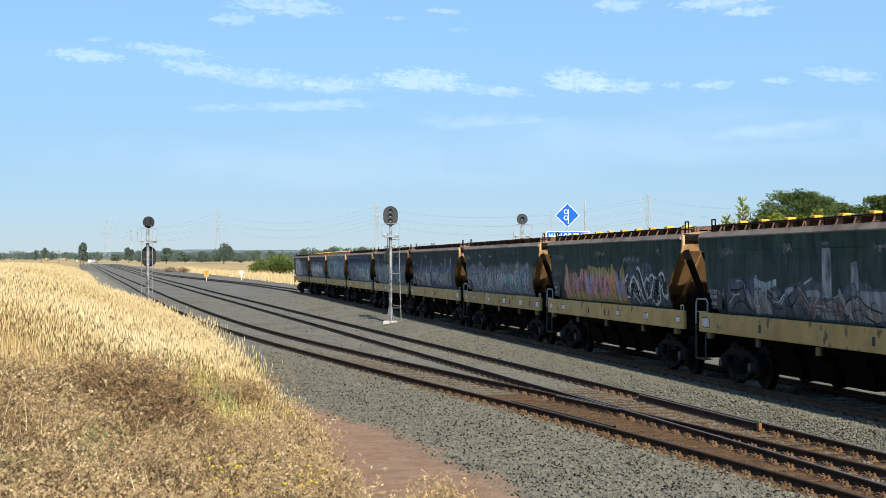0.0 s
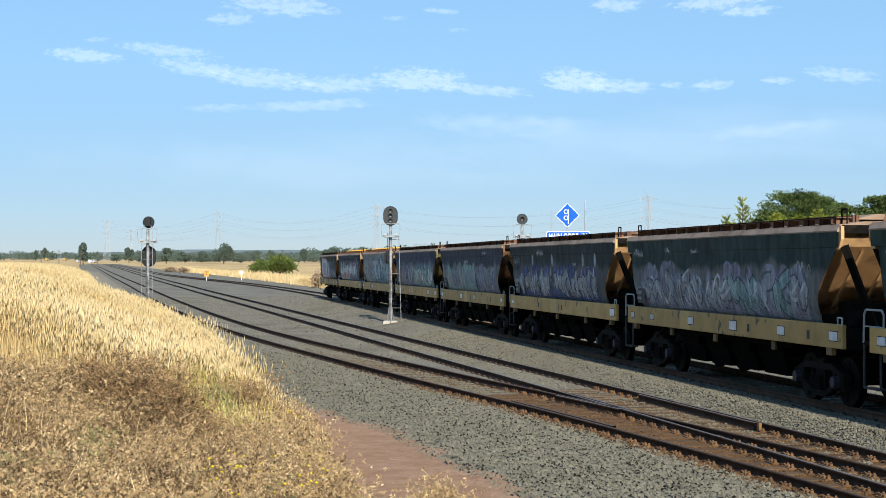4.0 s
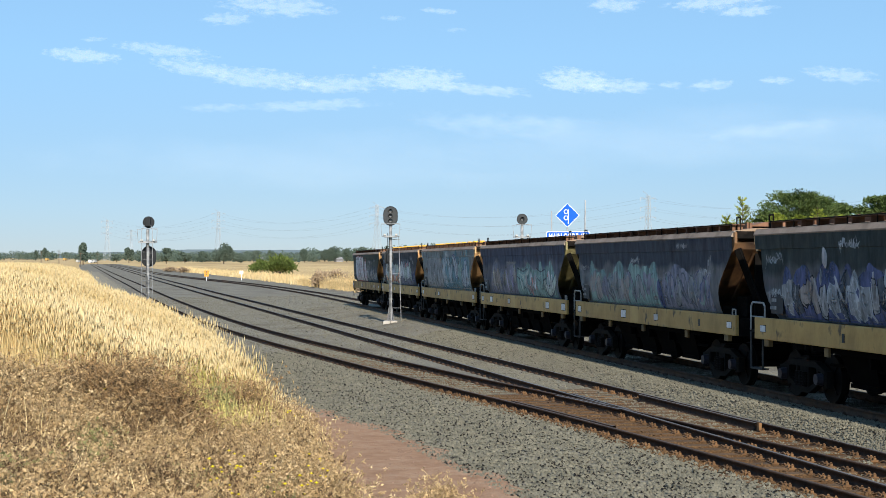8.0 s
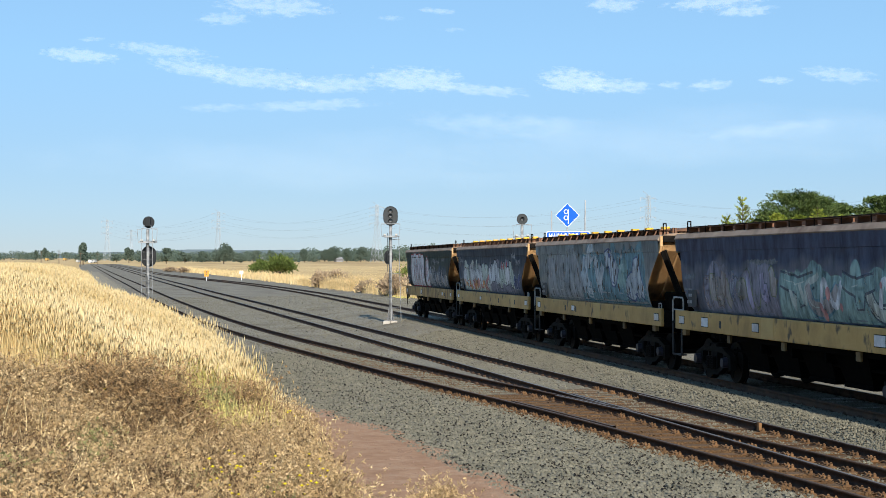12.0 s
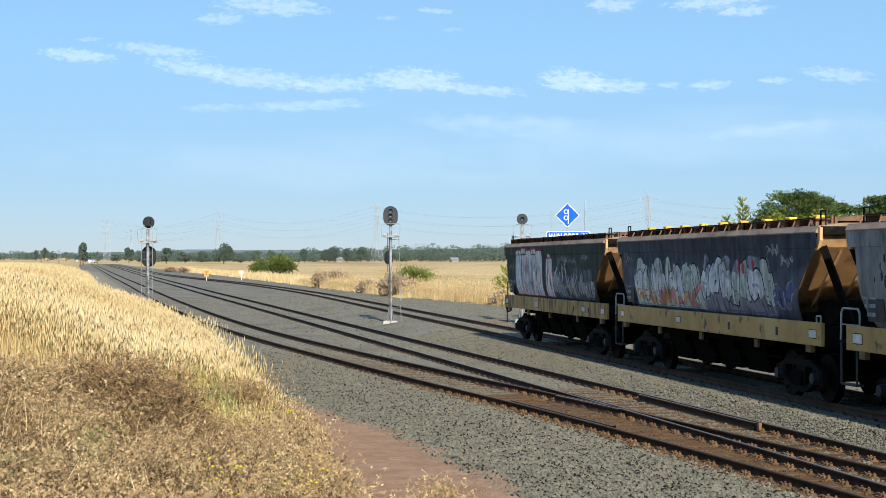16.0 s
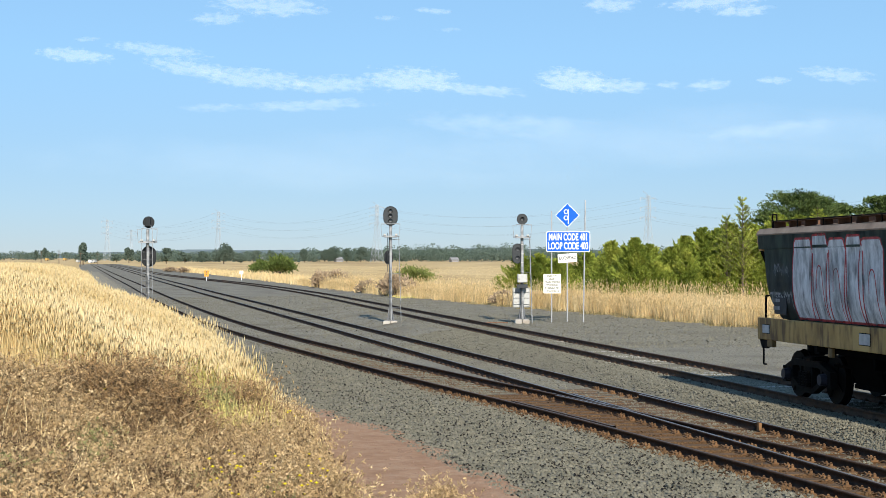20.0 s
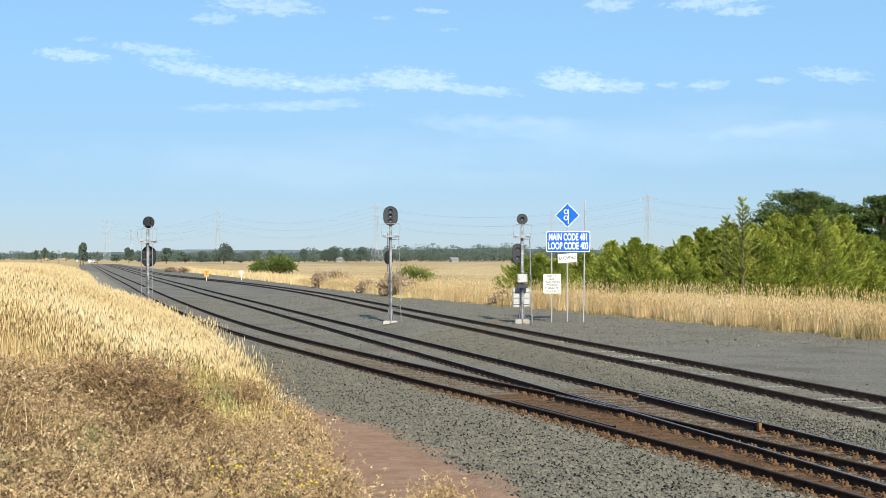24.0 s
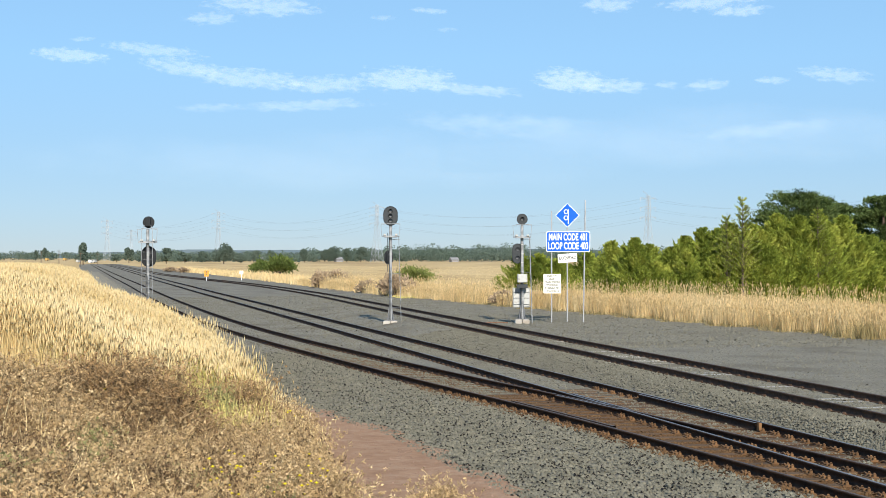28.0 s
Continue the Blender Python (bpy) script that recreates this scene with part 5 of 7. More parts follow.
def lettering(parent, text, size, m, mat, squeeze=1.0, bold=0.0):
    cu = bpy.data.curves.new("lettering", "FONT")
    cu.body, cu.size, cu.align_x, cu.align_y, cu.extrude, cu.offset = text, size, "CENTER", "CENTER", 0.003, bold
    tmp = bpy.data.objects.new("lettering", cu)
    scene.collection.objects.link(tmp)
    dg = bpy.context.evaluated_depsgraph_get()
    me = bpy.data.meshes.new_from_object(tmp.evaluated_get(dg))
    bpy.data.objects.remove(tmp)
    me.materials.clear()
    me.materials.append(mat)
    ob = new("lettering", me)
    ob.parent = parent
    ob.matrix_basis = m @ pose(0, 0, 0, 90) @ Matrix.Diagonal((squeeze, 1, 1, 1))
    return ob


_post = on_ground(18.95, 73.0, -9, -0.11)
board = thing("location_board", _post, "blue railway code board with white letters on galvanised posts", "sign")
for _x, _top, _lean in ((-0.76, 5.5, 0.0), (0.0, 4.7, 0.0), (0.87, 6.02, 0.11)):
    bm_ = bmesh.new()
    tube(bm_, (_x - _lean * 0.9, 0.02, -0.2), (_x + _lean * 0.1, 0.02, _top), 0.034, seg=10)
    part("post", bm_, M_GALV, board)
_b = plate(board, "panel", 2.12, 0.99, 0.012, pose(0.04, -0.05, 4.01), M_WHITE, 0.07)
plate(_b, "blue_field", 2.06, 0.93, 0.012, pose(0, -0.005, 0), M_BLUE, 0.06)
lettering(_b, "MAIN CODE 401", 0.47, pose(0, -0.016, 0.215), M_WHITE, 0.555, 0.009)
lettering(_b, "LOOP CODE 403", 0.47, pose(0, -0.016, -0.215), M_WHITE, 0.555, 0.009)
_d = plate(board, "diamond", 0.83, 0.83, 0.012, pose(0.0, -0.05, 5.29, 0, 45, 0), M_WHITE, 0.03, "blue diamond plate with white track symbol")
plate(_d, "blue_field", 0.78, 0.78, 0.012, pose(0, -0.005, 0), M_BLUE, 0.02)
bm_ = bmesh.new()
for _z in (0.17, -0.13):
    for _a in np.linspace(0, 2 * math.pi, 17)[:-1]:
        _e = _a + 2 * math.pi / 16
        tube(bm_, (-0.07 + 0.095 * math.cos(_a), -0.016, _z + 0.095 * math.sin(_a)), (-0.07 + 0.095 * math.cos(_e), -0.016, _z + 0.095 * math.sin(_e)), 0.02, seg=4)
box(bm_, 0.025, 0.06, -0.026, -0.01, -0.42, 0.28)
_o = part("track_symbol", bm_, M_WHITE, _d)
_o.matrix_basis = pose(0, 0, 0, 0, -45, 0)
_n = plate(board, "name_plate", 0.92, 0.42, 0.01, pose(0.0, -0.06, 3.22, 0, -5, 0), M_WHITE, 0.03)
lettering(_n, "BATESFORD", 0.215, pose(0, -0.012, 0), M_INK, 0.72, 0.006)
_n = plate(board, "notice", 0.84, 0.93, 0.01, pose(-0.74, -0.06, 1.98), M_CREAM, 0.02, "cream notice with black lettering")
for _i, _s in enumerate(("END CTC", "START", "TRAIN ORDER", "WORKING", "CHANGE TO", "CHANNEL 6")):
    lettering(_n, _s, 0.15, pose(0, -0.012, 0.36 - 0.143 * _i), M_INK, 0.78, 0.004)

conduit = thing("conduit", on_ground(15.6, 72.4), "short rusty red conduit lying beside a signal", "pipe")
bm_ = bmesh.new()
bars(bm_, [(-0.8, 0.2, 0.03), (-0.3, 0.0, 0.04), (0.3, 0.12, 0.03)], 0.022, 7)
part("pipe", bm_, M_ROOF, conduit)

warn = thing("track_sign", pose(5.7, 245, float(surface(5.7, 245))), "small orange trackside sign on a white post", "sign")
bm_ = bmesh.new()
tube(bm_, (0, 0, -0.2), (0, 0, 0.8), 0.05, seg=8)
part("post", bm_, M_WHITE, warn)
plate(warn, "panel", 0.72, 0.95, 0.03, pose(0, -0.06, 1.15), M_ORANGE, 0.1)
bm_ = bmesh.new()
box(bm_, -0.12, 0.12, -0.085, -0.078, 1.3, 1.5)
box(bm_, -0.12, 0.1, -0.085, -0.078, 0.95, 1.12)
part("mark", bm_, M_INK, warn)
mark = thing("marker_board", pose(11.4, 252, float(surface(11.4, 252))), "small white marker boards on a post", "sign")
for _x in (-0.16, 0.16):
    plate(mark, "panel", 0.26, 0.55, 0.03, pose(_x, -0.06, 1.25), M_WHITE, 0.04)
bm_ = bmesh.new()
tube(bm_, (0, 0, -0.2), (0, 0, 1.5), 0.05, seg=8)
part("post", bm_, M_WHITE, mark)

# ---- ballast stones, grass, weeds ----
def stones(name, n, place, size, mat, seed, label, pile=0.7):
    rg = np.random.default_rng(seed)
    x, y = place(rg, n)
    z = surface(x, y)
    base = np.array([(1, 0, -0.25), (0, 1, -0.25), (-1, 0, -0.25), (0, -1, -0.25), (0, 0, 0.72)])
    tri = np.array([(0, 1, 4), (1, 2, 4), (2, 3, 4), (3, 0, 4)])
    s = rg.uniform(size[0], size[1], n)
    V = base[None] * (1 + rg.uniform(-0.35, 0.35, (n, 5, 3)))
    a = rg.uniform(0, 6.28, n)
    c, d = np.cos(a)[:, None], np.sin(a)[:, None]
    V = np.stack([V[..., 0] * c - V[..., 1] * d, V[..., 0] * d + V[..., 1] * c, V[..., 2] + V[..., 0] * rg.uniform(-0.5, 0.5, (n, 1))], 2) * s[:, None, None]
    V += np.stack([x, y, z + s * rg.uniform(-0.3, pile, n)], 1)[:, None]
    F = tri[None] + (np.arange(n) * 5)[:, None, None]
    ob = raw(name, V.reshape(-1, 3), F.reshape(-1, 3), mat)
    return tagged(ob, label, "ballast", kind="stuff")


def shoulder(rg, n):
    y = 14.5 + 40 * rg.random(n) ** 1.5
    a = np.maximum(dirt_edge(np.minimum(y, 37)) - 0.35, toe(y))
    return a + (near_line(y) - 1.05 - a) * rg.random(n), y


def between(rg, n):
    y = 20 + 45 * rg.random(n) ** 1.4
    a, b = mid_line(y) + 1.08, far_line(y) - 1.0
    return a + (b - a) * rg.random(n), y


def inside(line, y0, y1, first, step):
    """Between the sleepers, which start at first and follow every step metres."""
    def place(rg, n):
        y = y0 + (y1 - y0) * rg.random(n) ** 1.3
        k = np.floor((y - first) / step)
        y = first + (k + 0.5 + rg.uniform(-0.3, 0.3, n) * np.where(rg.random(n) < 0.12, 1.7, 1.0)) * step
        return line(y) + rg.uniform(-0.64, 0.64, n), y
    return place


def beyond(rg, n):
    y = 26 + 60 * rg.random(n) ** 1.3
    a, b = far_line(y) + 0.9, verge(y)
    return a + (b - a) * rg.random(n), y


stones("ballast_stones", 6500, shoulder, (0.014, 0.028), M_STONE_DARK, 91, "dark stones and painted gap shade scattered in the ballast", 2.3)
stones("ballast_stones", 2400, between, (0.014, 0.03), M_STONE_DARK, 92, "dark stones and painted gap shade scattered in the ballast", 1.4)
stones("ballast_stones", 68000, shoulder, (0.015, 0.036), M_STONE, 1, "loose grey ballast stones on the shoulder", 1.3)


def further(rg, n):
    y = 50 + 90 * rg.random(n) ** 1.15
    a, b = toe(y), verge(y)
    x = a + (b - a) * rg.random(n)
    for line in (near_line, mid_line, far_line):
        e = np.abs(x - line(y))
        x = np.where((e < 1.0) & (e > 0.62), line(y) + np.where(x > line(y), 1.0, -1.0) * rg.uniform(1.0, 1.8, n), x)
    return x, y


M_CRUMB = material("dirt_crumbs", [(0.2, 0.11, 0.072), (0.38, 0.25, 0.18)], 0.95, scale=3, per_island=0.4, space="World", spec=0.1)
stones("dirt_crumbs", 9000, lambda rg, n: ((lambda y: (y, toe(y) - 0.6 + (dirt_edge(y) + 0.1 - toe(y) + 0.6) * rg.random(n)))(14.5 + 21.5 * rg.random(n)))[::-1], (0.006, 0.017), M_CRUMB, 10, "crumbs and small stones on the bare earth", 2.6)
stones("ballast_stones", 36000, further, (0.025, 0.05), M_STONE, 8, "grey ballast stones further along the tracks")
stones("ballast_stones", 4200, lambda rg, n: ((lambda y: (y, near_line(y) - 0.9 - 0.3 * rg.random(n)))(15.5 + 24 * rg.random(n)))[::-1], (0.02, 0.045), M_STONE_RUST, 9, "rust-stained stones along the near rail")
stones("ballast_stones", 48000, between, (0.014, 0.032), M_STONE, 2, "loose grey ballast stones between the tracks", 1.1)
stones("ballast_stones", 7000, inside(near_line, 15, 36, 16.2, 0.62), (0.015, 0.032), M_STONE_RUST, 3, "rust-stained ballast stones inside the rails")
stones("ballast_stones", 9000, inside(mid_line, 18, 60, 37, 0.66), (0.014, 0.032), M_STONE, 4, "grey ballast stones inside the rails")
stones("ballast_stones", 7000, inside(near_line, 36, 60, 38, 0.66), (0.014, 0.032), M_STONE, 7, "grey ballast stones inside the rails")
stones("ballast_stones", 9000, inside(far_line, 22, 70, 18, 0.66), (0.014, 0.032), M_STONE, 5, "grey ballast stones inside the rails")
stones("ballast_stones", 27000, beyond, (0.013, 0.03), M_STONE, 6, "fine grey stones beside the far track")


def ribbons(rg, x, y, z, h, lean, wide, droop=0.0, segs=2):
    """Thin upright blades: returns verts and quads."""
    n = len(x)
    a, b = rg.uniform(0, 6.28, n), rg.uniform(0, 6.28, n)
    k = rg.uniform(0.2, 1.0, n) * lean
    t = np.linspace(0, 1, segs + 1)
    px = x[:, None] + (np.cos(a) * k * h)[:, None] * t ** 1.8
    py = y[:, None] + (np.sin(a) * k * h)[:, None] * t ** 1.8
    pz = z[:, None] + h[:, None] * (t - droop * t ** 3)
    w = wide[:, None] * (1 - 0.75 * t ** 2) / 2
    dx, dy = np.cos(b)[:, None] * w, np.sin(b)[:, None] * w
    V = np.stack([np.stack([px - dx, py - dy, pz], 2), np.stack([px + dx, py + dy, pz], 2)], 2)
    m = (segs + 1) * 2
    q = np.concatenate([np.array([[2 * i, 2 * i + 1, 2 * i + 3, 2 * i + 2]]) for i in range(segs)])
    F = q[None] + (np.arange(n) * m)[:, None, None]
    return V.reshape(-1, 3), F.reshape(-1, 4), np.stack([px[:, -1], py[:, -1], pz[:, -1]], 1), np.stack([px[:, -1] - px[:, -2], py[:, -1] - py[:, -2], pz[:, -1] - pz[:, -2]], 1)


def heads(rg, tip, way, length, r):
    """Seed heads: long three-sided spindles."""
    n = len(tip)
    way = way / np.linalg.norm(way, axis=1, keepdims=True)
    side = np.cross(way, rg.normal(size=(n, 3)))
    side /= np.linalg.norm(side, axis=1, keepdims=True)
    other = np.cross(way, side)
    base, mid, top = tip - way * length[:, None] * 0.3, tip + way * length[:, None] * 0.2, tip + way * length[:, None] * 0.75
    ring = [side, -0.5 * side + 0.87 * other, -0.5 * side - 0.87 * other]
    V = np.stack([base] + [mid + o * r[:, None] for o in ring] + [top], 1)
    q = np.array([(0, 1, 2), (0, 2, 3), (0, 3, 1), (4, 2, 1), (4, 3, 2), (4, 1, 3)])
    F = q[None] + (np.arange(n) * 5)[:, None, None]
    return V.reshape(-1, 3), F.reshape(-1, 3)


def grass(name, n, place, tall, lean, wide, head, mat, seed, label, droop=0.0, lift=0.0, near_edge=True, segs=2):
    rg = np.random.default_rng(seed)
    x, y = place(rg, n)
    clump = np.sin(x * 1.7 + 0.6 * y) * np.sin(y * 0.9 - 0.4 * x)
    h = rg.uniform(tall[0], tall[1], n) * (1 + 0.09 * clump)
    if near_edge:
        h = h * np.where(rg.random(n) < 0.12, 0.95, 0.55 + 0.45 * smooth_step(0, 2.6, toe(y) - x))
    z = surface(x, y) - 0.03 + lift
    V, F, tip, way = ribbons(rg, x, y, z, h, lean, rg.uniform(wide[0], wide[1], n), droop, segs)
    if head:
        V2, F2 = heads(rg, tip, way, rg.uniform(0.7, 1.3, n) * head[0], rg.uniform(0.7, 1.3, n) * head[1])
        F = np.concatenate([F[:, [0, 1, 2]], F[:, [0, 2, 3]], F2 + len(V)])
        V = np.concatenate([V, V2])
    ob = raw(name, V, F, mat)
    return tagged(ob, label, "grass", kind="stuff")


def bank(y0, y1, over=0.0, inset=0.0, power=1.0):
    def place(rg, n):
        y = y0 + (y1 - y0) * rg.random(n) ** power
        a, b = -0.108 * y - 1.2, toe(y) - inset + 0.22 * np.sin(y * 1.3) + over
        x = a + (b - a) * rg.random(n)
        y = np.where(y < 31, y + (31 - y) * rg.uniform(0.75, 1.2, n) * smooth_step(-0.9, 0.5, x), y)   # the grass stands further back near the track
        return x, y
    return place


grass("tall_grass", 52000, bank(24.6, 58, 0.0, 0.55), (0.95, 1.42), 0.16, (0.006, 0.01), (0.21, 0.0098), M_STALK, 11, "tall pale dry grass with long seed heads on the bank")
grass("tall_grass", 11000, bank(26, 58, 0.0, 0.5), (0.5, 1.0), 0.5, (0.012, 0.022), None, M_STALK, 12, "pale dry grass blades under the seed heads", 0.25)
grass("tall_grass", 27000, bank(58, 125, 0.0, 0.5), (0.95, 1.42), 0.13, (0.01, 0.02), (0.26, 0.013), M_STALK, 13, "tall pale dry grass further along the bank")
grass("tall_grass", 16000, bank(125, 330, 0.0, 0.2), (1.0, 1.5), 0.2, (0.035, 0.06), (0.25, 0.028), M_STALK, 14, "distant tall dry grass along the line", segs=1)
grass("green_grass", 2600, lambda rg, n: ((lambda y: (y, toe(y) - 0.45 - 1.6 * rg.random(n) ** 1.3))(26 + 16 * rg.random(n)))[::-1], (0.5, 1.0), 0.3, (0.01, 0.018), None, M_STALK_GREEN, 15,
      "greenish grass at the edge of the bank")


def weed_patch(name, n_plants, place, tall, mat, seed, label, heads=20, bits=8, bit=(0.012, 0.026), blob=0.017, lean=0.75, stem=None):
    """Dry branching weeds: wiry stems that fork, with ragged tufts of leaf and seed bits along them."""
    rg = np.random.default_rng(seed)
    x, y, g = place(rg, n_plants)
    z = surface(x, y)
    h = rg.uniform(tall[0], tall[1], n_plants) * g
    stems = 5
    sx, sy, sz, sh = (np.repeat(v, stems) for v in (x, y, z, h))
    sx, sy = sx + rg.normal(0, 0.04, len(sx)), sy + rg.normal(0, 0.04, len(sy))
    v, f, tip, _ = ribbons(rg, sx, sy, sz, sh * rg.uniform(0.6, 1.0, len(sx)), lean, np.full(len(sx), 0.006), 0.12)
    n = n_plants * heads
    who = rg.integers(0, len(sx), n)
    t = rg.beta(2.3, 1.0, n)[:, None]
    tuft = np.stack([sx, sy, sz], 1)[who] * (1 - t) + tip[who] * t + rg.normal(0, 0.075, (n, 3)) * np.array([1.2, 1.2, 0.9])
    root = np.stack([sx, sy, sz], 1)[who] * (1 - t + 0.12) + tip[who] * (t - 0.12)
    # twigs from the stem to each tuft
    d = rg.normal(size=(n, 3)) * 0.0022
    tw = np.stack([root - d, root + d, tuft + d, tuft - d], 1)
    k = n * bits
    c = np.repeat(tuft, bits, 0) + rg.normal(0, blob, (k, 3))
    s = rg.uniform(bit[0], bit[1], k)[:, None]
    e1, e2 = rg.normal(size=(k, 3)), rg.normal(size=(k, 3))
    e1 /= np.linalg.norm(e1, axis=1, keepdims=True)
    e2 /= np.linalg.norm(e2, axis=1, keepdims=True)
    Q = np.stack([c - e1 * s, c + e2 * s * 0.6, c + e1 * s * 1.2, c - e2 * s * 0.6], 1)
    V = np.concatenate([v, tw.reshape(-1, 3), Q.reshape(-1, 3)])
    F = np.concatenate([f, len(v) + (np.arange(n + k) * 4)[:, None] + np.arange(4)[None]])
    index = np.concatenate([np.ones(len(f) + n, int), np.zeros(k, int)])
    ob = raw(name, V, F, [mat, stem or M_WEED_STEM], index=index)
    return tagged(ob, label, "weeds", kind="stuff")


def clumped(edges, y0, y1, per, spread=0.26, seed=5):
    """Plants in mounds: each mound has a height of its own and falls off to its rim. edges(y): the limits to both sides."""
    def place(rg, n):
        m = max(1, n // per)
        my = y0 + (y1 - y0) * rg.random(m)
        lo, hi = edges(my)
        mx = lo + (hi - lo) * rg.random(m)
        top = rg.uniform(0.62, 1.12, m)
        w = np.arange(n) % m
        r, a = spread * np.abs(rg.normal(0, 1, n)), rg.uniform(0, 6.28, n)
        x, y = mx[w] + r * np.cos(a), my[w] + 1.5 * r * np.sin(a)
        return x, y, top[w] * np.exp(-(r / (spread * 2.6)) ** 2) * np.where(x > toe(y) - 0.2, 0.6, 1.0)
    return place


def round_spot(cx, cy, rx, ry):
    """One mound that is highest in its middle."""
    def place(rg, n):
        u, v = rg.normal(0, 0.6, n), rg.normal(0, 0.6, n)
        return cx + rx * u, cy + ry * v, 0.5 + 0.5 * np.exp(-(u * u + v * v) * 0.9)
    return place


def even(place):
    def at(rg, n):
        x, y = place(rg, n)
        return x, y, np.ones(n)
    return at


def bank_front(y):
    return -0.112 * y - 0.7, toe(y) - 0.2 + 0.3 * np.sin(y * 2.1)


def weed_area(rg, n):
    y = 14 + 15 * rg.random(n)
    a, b = bank_front(y)
    return a + (b - a) * rg.random(n), y


def along_edge(y0, y1, d0, d1):
    def place(rg, n):
        y = y0 + (y1 - y0) * rg.random(n)
        return toe(y) - d0 - (d1 - d0) * rg.random(n), y
    return place


weed_patch("dead_weeds", 760, clumped(bank_front, 13.5, 25.5, 9), (0.6, 1.05), M_WEED, 21, "dry brown branching weeds in front of the grass")
weed_patch("seed_heads", 480, clumped(bank_front, 13.5, 25.5, 8), (0.6, 1.15), M_SEED, 27, "small dark seed heads on the dead weeds", 15, 7, (0.009, 0.017), 0.012)
weed_patch("dead_weeds", 230, round_spot(-0.55, 24.6, 0.85, 0.9), (1.3, 1.8), M_WEED_BROWN, 28, "mound of brown dead weeds standing higher than the rest", 28, 9)
weed_patch("seed_heads", 130, round_spot(-0.55, 24.3, 0.85, 0.9), (1.3, 1.85), M_SEED, 29, "dark seed heads on the mound of weeds", 16, 7, (0.009, 0.017), 0.012)
weed_patch("dead_weeds", 80, round_spot(-2.0, 23.2, 0.7, 0.8), (0.9, 1.25), M_WEED, 30, "second mound of brown dead weeds", 26, 9)
weed_patch("seed_heads", 26, round_spot(-2.0, 23.2, 0.7, 0.8), (0.9, 1.25), M_SEED, 31, "dark seed heads on the second mound", 14, 7, (0.009, 0.017), 0.012)
weed_patch("dead_weeds", 90, round_spot(1.2, 28.8, 0.3, 0.9), (1.1, 1.5), M_WEED_BROWN, 33, "brown dead weeds at the edge of the grass", 30, 9)
weed_patch("green_weeds", 42, round_spot(0.8, 27.6, 0.16, 0.5), (0.95, 1.35), M_WEED_GREEN, 34, "tall olive green weeds at the edge of the grass", 26, 5, (0.012, 0.028), 0.03, 0.35, M_WEED_GREEN)
weed_patch("dead_weeds", 380, even(along_edge(18.5, 31, -0.1, 1.3)), (0.45, 0.95), M_WEED, 36, "brown weeds along the edge of the bank", 22)
weed_patch("seed_heads", 120, even(along_edge(20, 33, 0.0, 1.4)), (0.5, 0.95), M_SEED, 39, "dark seed heads on the weeds of the edge", 8, 5, (0.012, 0.022), 0.012)
weed_patch("dead_weeds", 55, even(along_edge(19, 35, -0.35, 0.3)), (0.25, 0.5), M_STALK, 22, "straw-coloured weeds along the edge of the dirt", 16, 6)
weed_patch("dead_weeds", 24, round_spot(3.45, 19.7, 0.35, 0.5), (0.45, 0.75), M_WEED, 23, "small dry weed clump on the bare earth", 18, 6)
weed_patch("green_weeds", 60, clumped(bank_front, 14.5, 22, 5, 0.12), (0.45, 0.75), M_WEED_GREEN, 24, "a few green weeds among the dead ones", 20, 5, (0.012, 0.03), 0.03, 0.5, M_WEED_GREEN)
grass("green_grass", 1500, lambda rg, n: ((lambda y: (y, 0.2 + (toe(y) - 0.75) * rg.random(n)))(29 + 4.5 * rg.random(n)))[::-1], (0.85, 1.3), 0.25, (0.008, 0.014), (0.15, 0.007), M_STALK_GREEN, 37, "yellow-green grass at the edge of the bank")
grass("green_grass", 2400, lambda rg, n: ((lambda y: (y, -0.08 * y + (toe(y) - 0.4 + 0.08 * y) * rg.random(n)))(25.2 + 4.0 * rg.random(n)))[::-1], (0.75, 1.15), 0.3, (0.009, 0.016), None, M_STALK_GREEN, 35, "green shoots at the foot of the dry grass")
grass("weed_grass", 700, weed_area, (0.35, 0.95), 0.6, (0.006, 0.011), None, M_STALK, 25, "thin straw stems among the weeds", 0.15)
grass("weed_grass", 12, weed_area, (0.8, 1.2), 0.8, (0.008, 0.011), None, M_STALK, 40, "long bleached stalks leaning among the weeds", 0.1)
grass("weed_grass", 300, along_edge(24, 36, -0.3, 1.2), (0.6, 1.1), 0.3, (0.006, 0.01), (0.14, 0.009), M_STALK, 47, "single tall grass stems at the edge of the bank")


def flower_specks():
    rg = np.random.default_rng(31)
    n = 60
    spots = np.array([(0.55, 17.2), (0.75, 17.6), (1.35, 17.4), (1.55, 18.2), (1.0, 19.3), (-0.85, 24.0), (2.0, 25.5), (1.9, 20.0)])
    k = rg.integers(0, len(spots), n)
    x, y = (spots[k] + rg.normal(0, 0.16, (n, 2))).T
    c = np.stack([x, y, surface(x, y) + rg.uniform(0.45, 0.85, n)], 1)
    s = rg.uniform(0.016, 0.028, (n, 1, 1))
    oct_ = np.array([(1, 0, 0), (0, 1, 0), (-1, 0, 0), (0, -1, 0), (0, 0, 0.6), (0, 0, -0.6)])
    tri = np.array([(0, 1, 4), (1, 2, 4), (2, 3, 4), (3, 0, 4), (1, 0, 5), (2, 1, 5), (3, 2, 5), (0, 3, 5)])
    V = c[:, None] + oct_[None] * s
    tagged(raw("flowers", V.reshape(-1, 3), (tri[None] + (np.arange(n) * 6)[:, None, None]).reshape(-1, 3), M_FLOWER), "tiny yellow flowers among the weeds", "flowers", kind="stuff")


flower_specks()


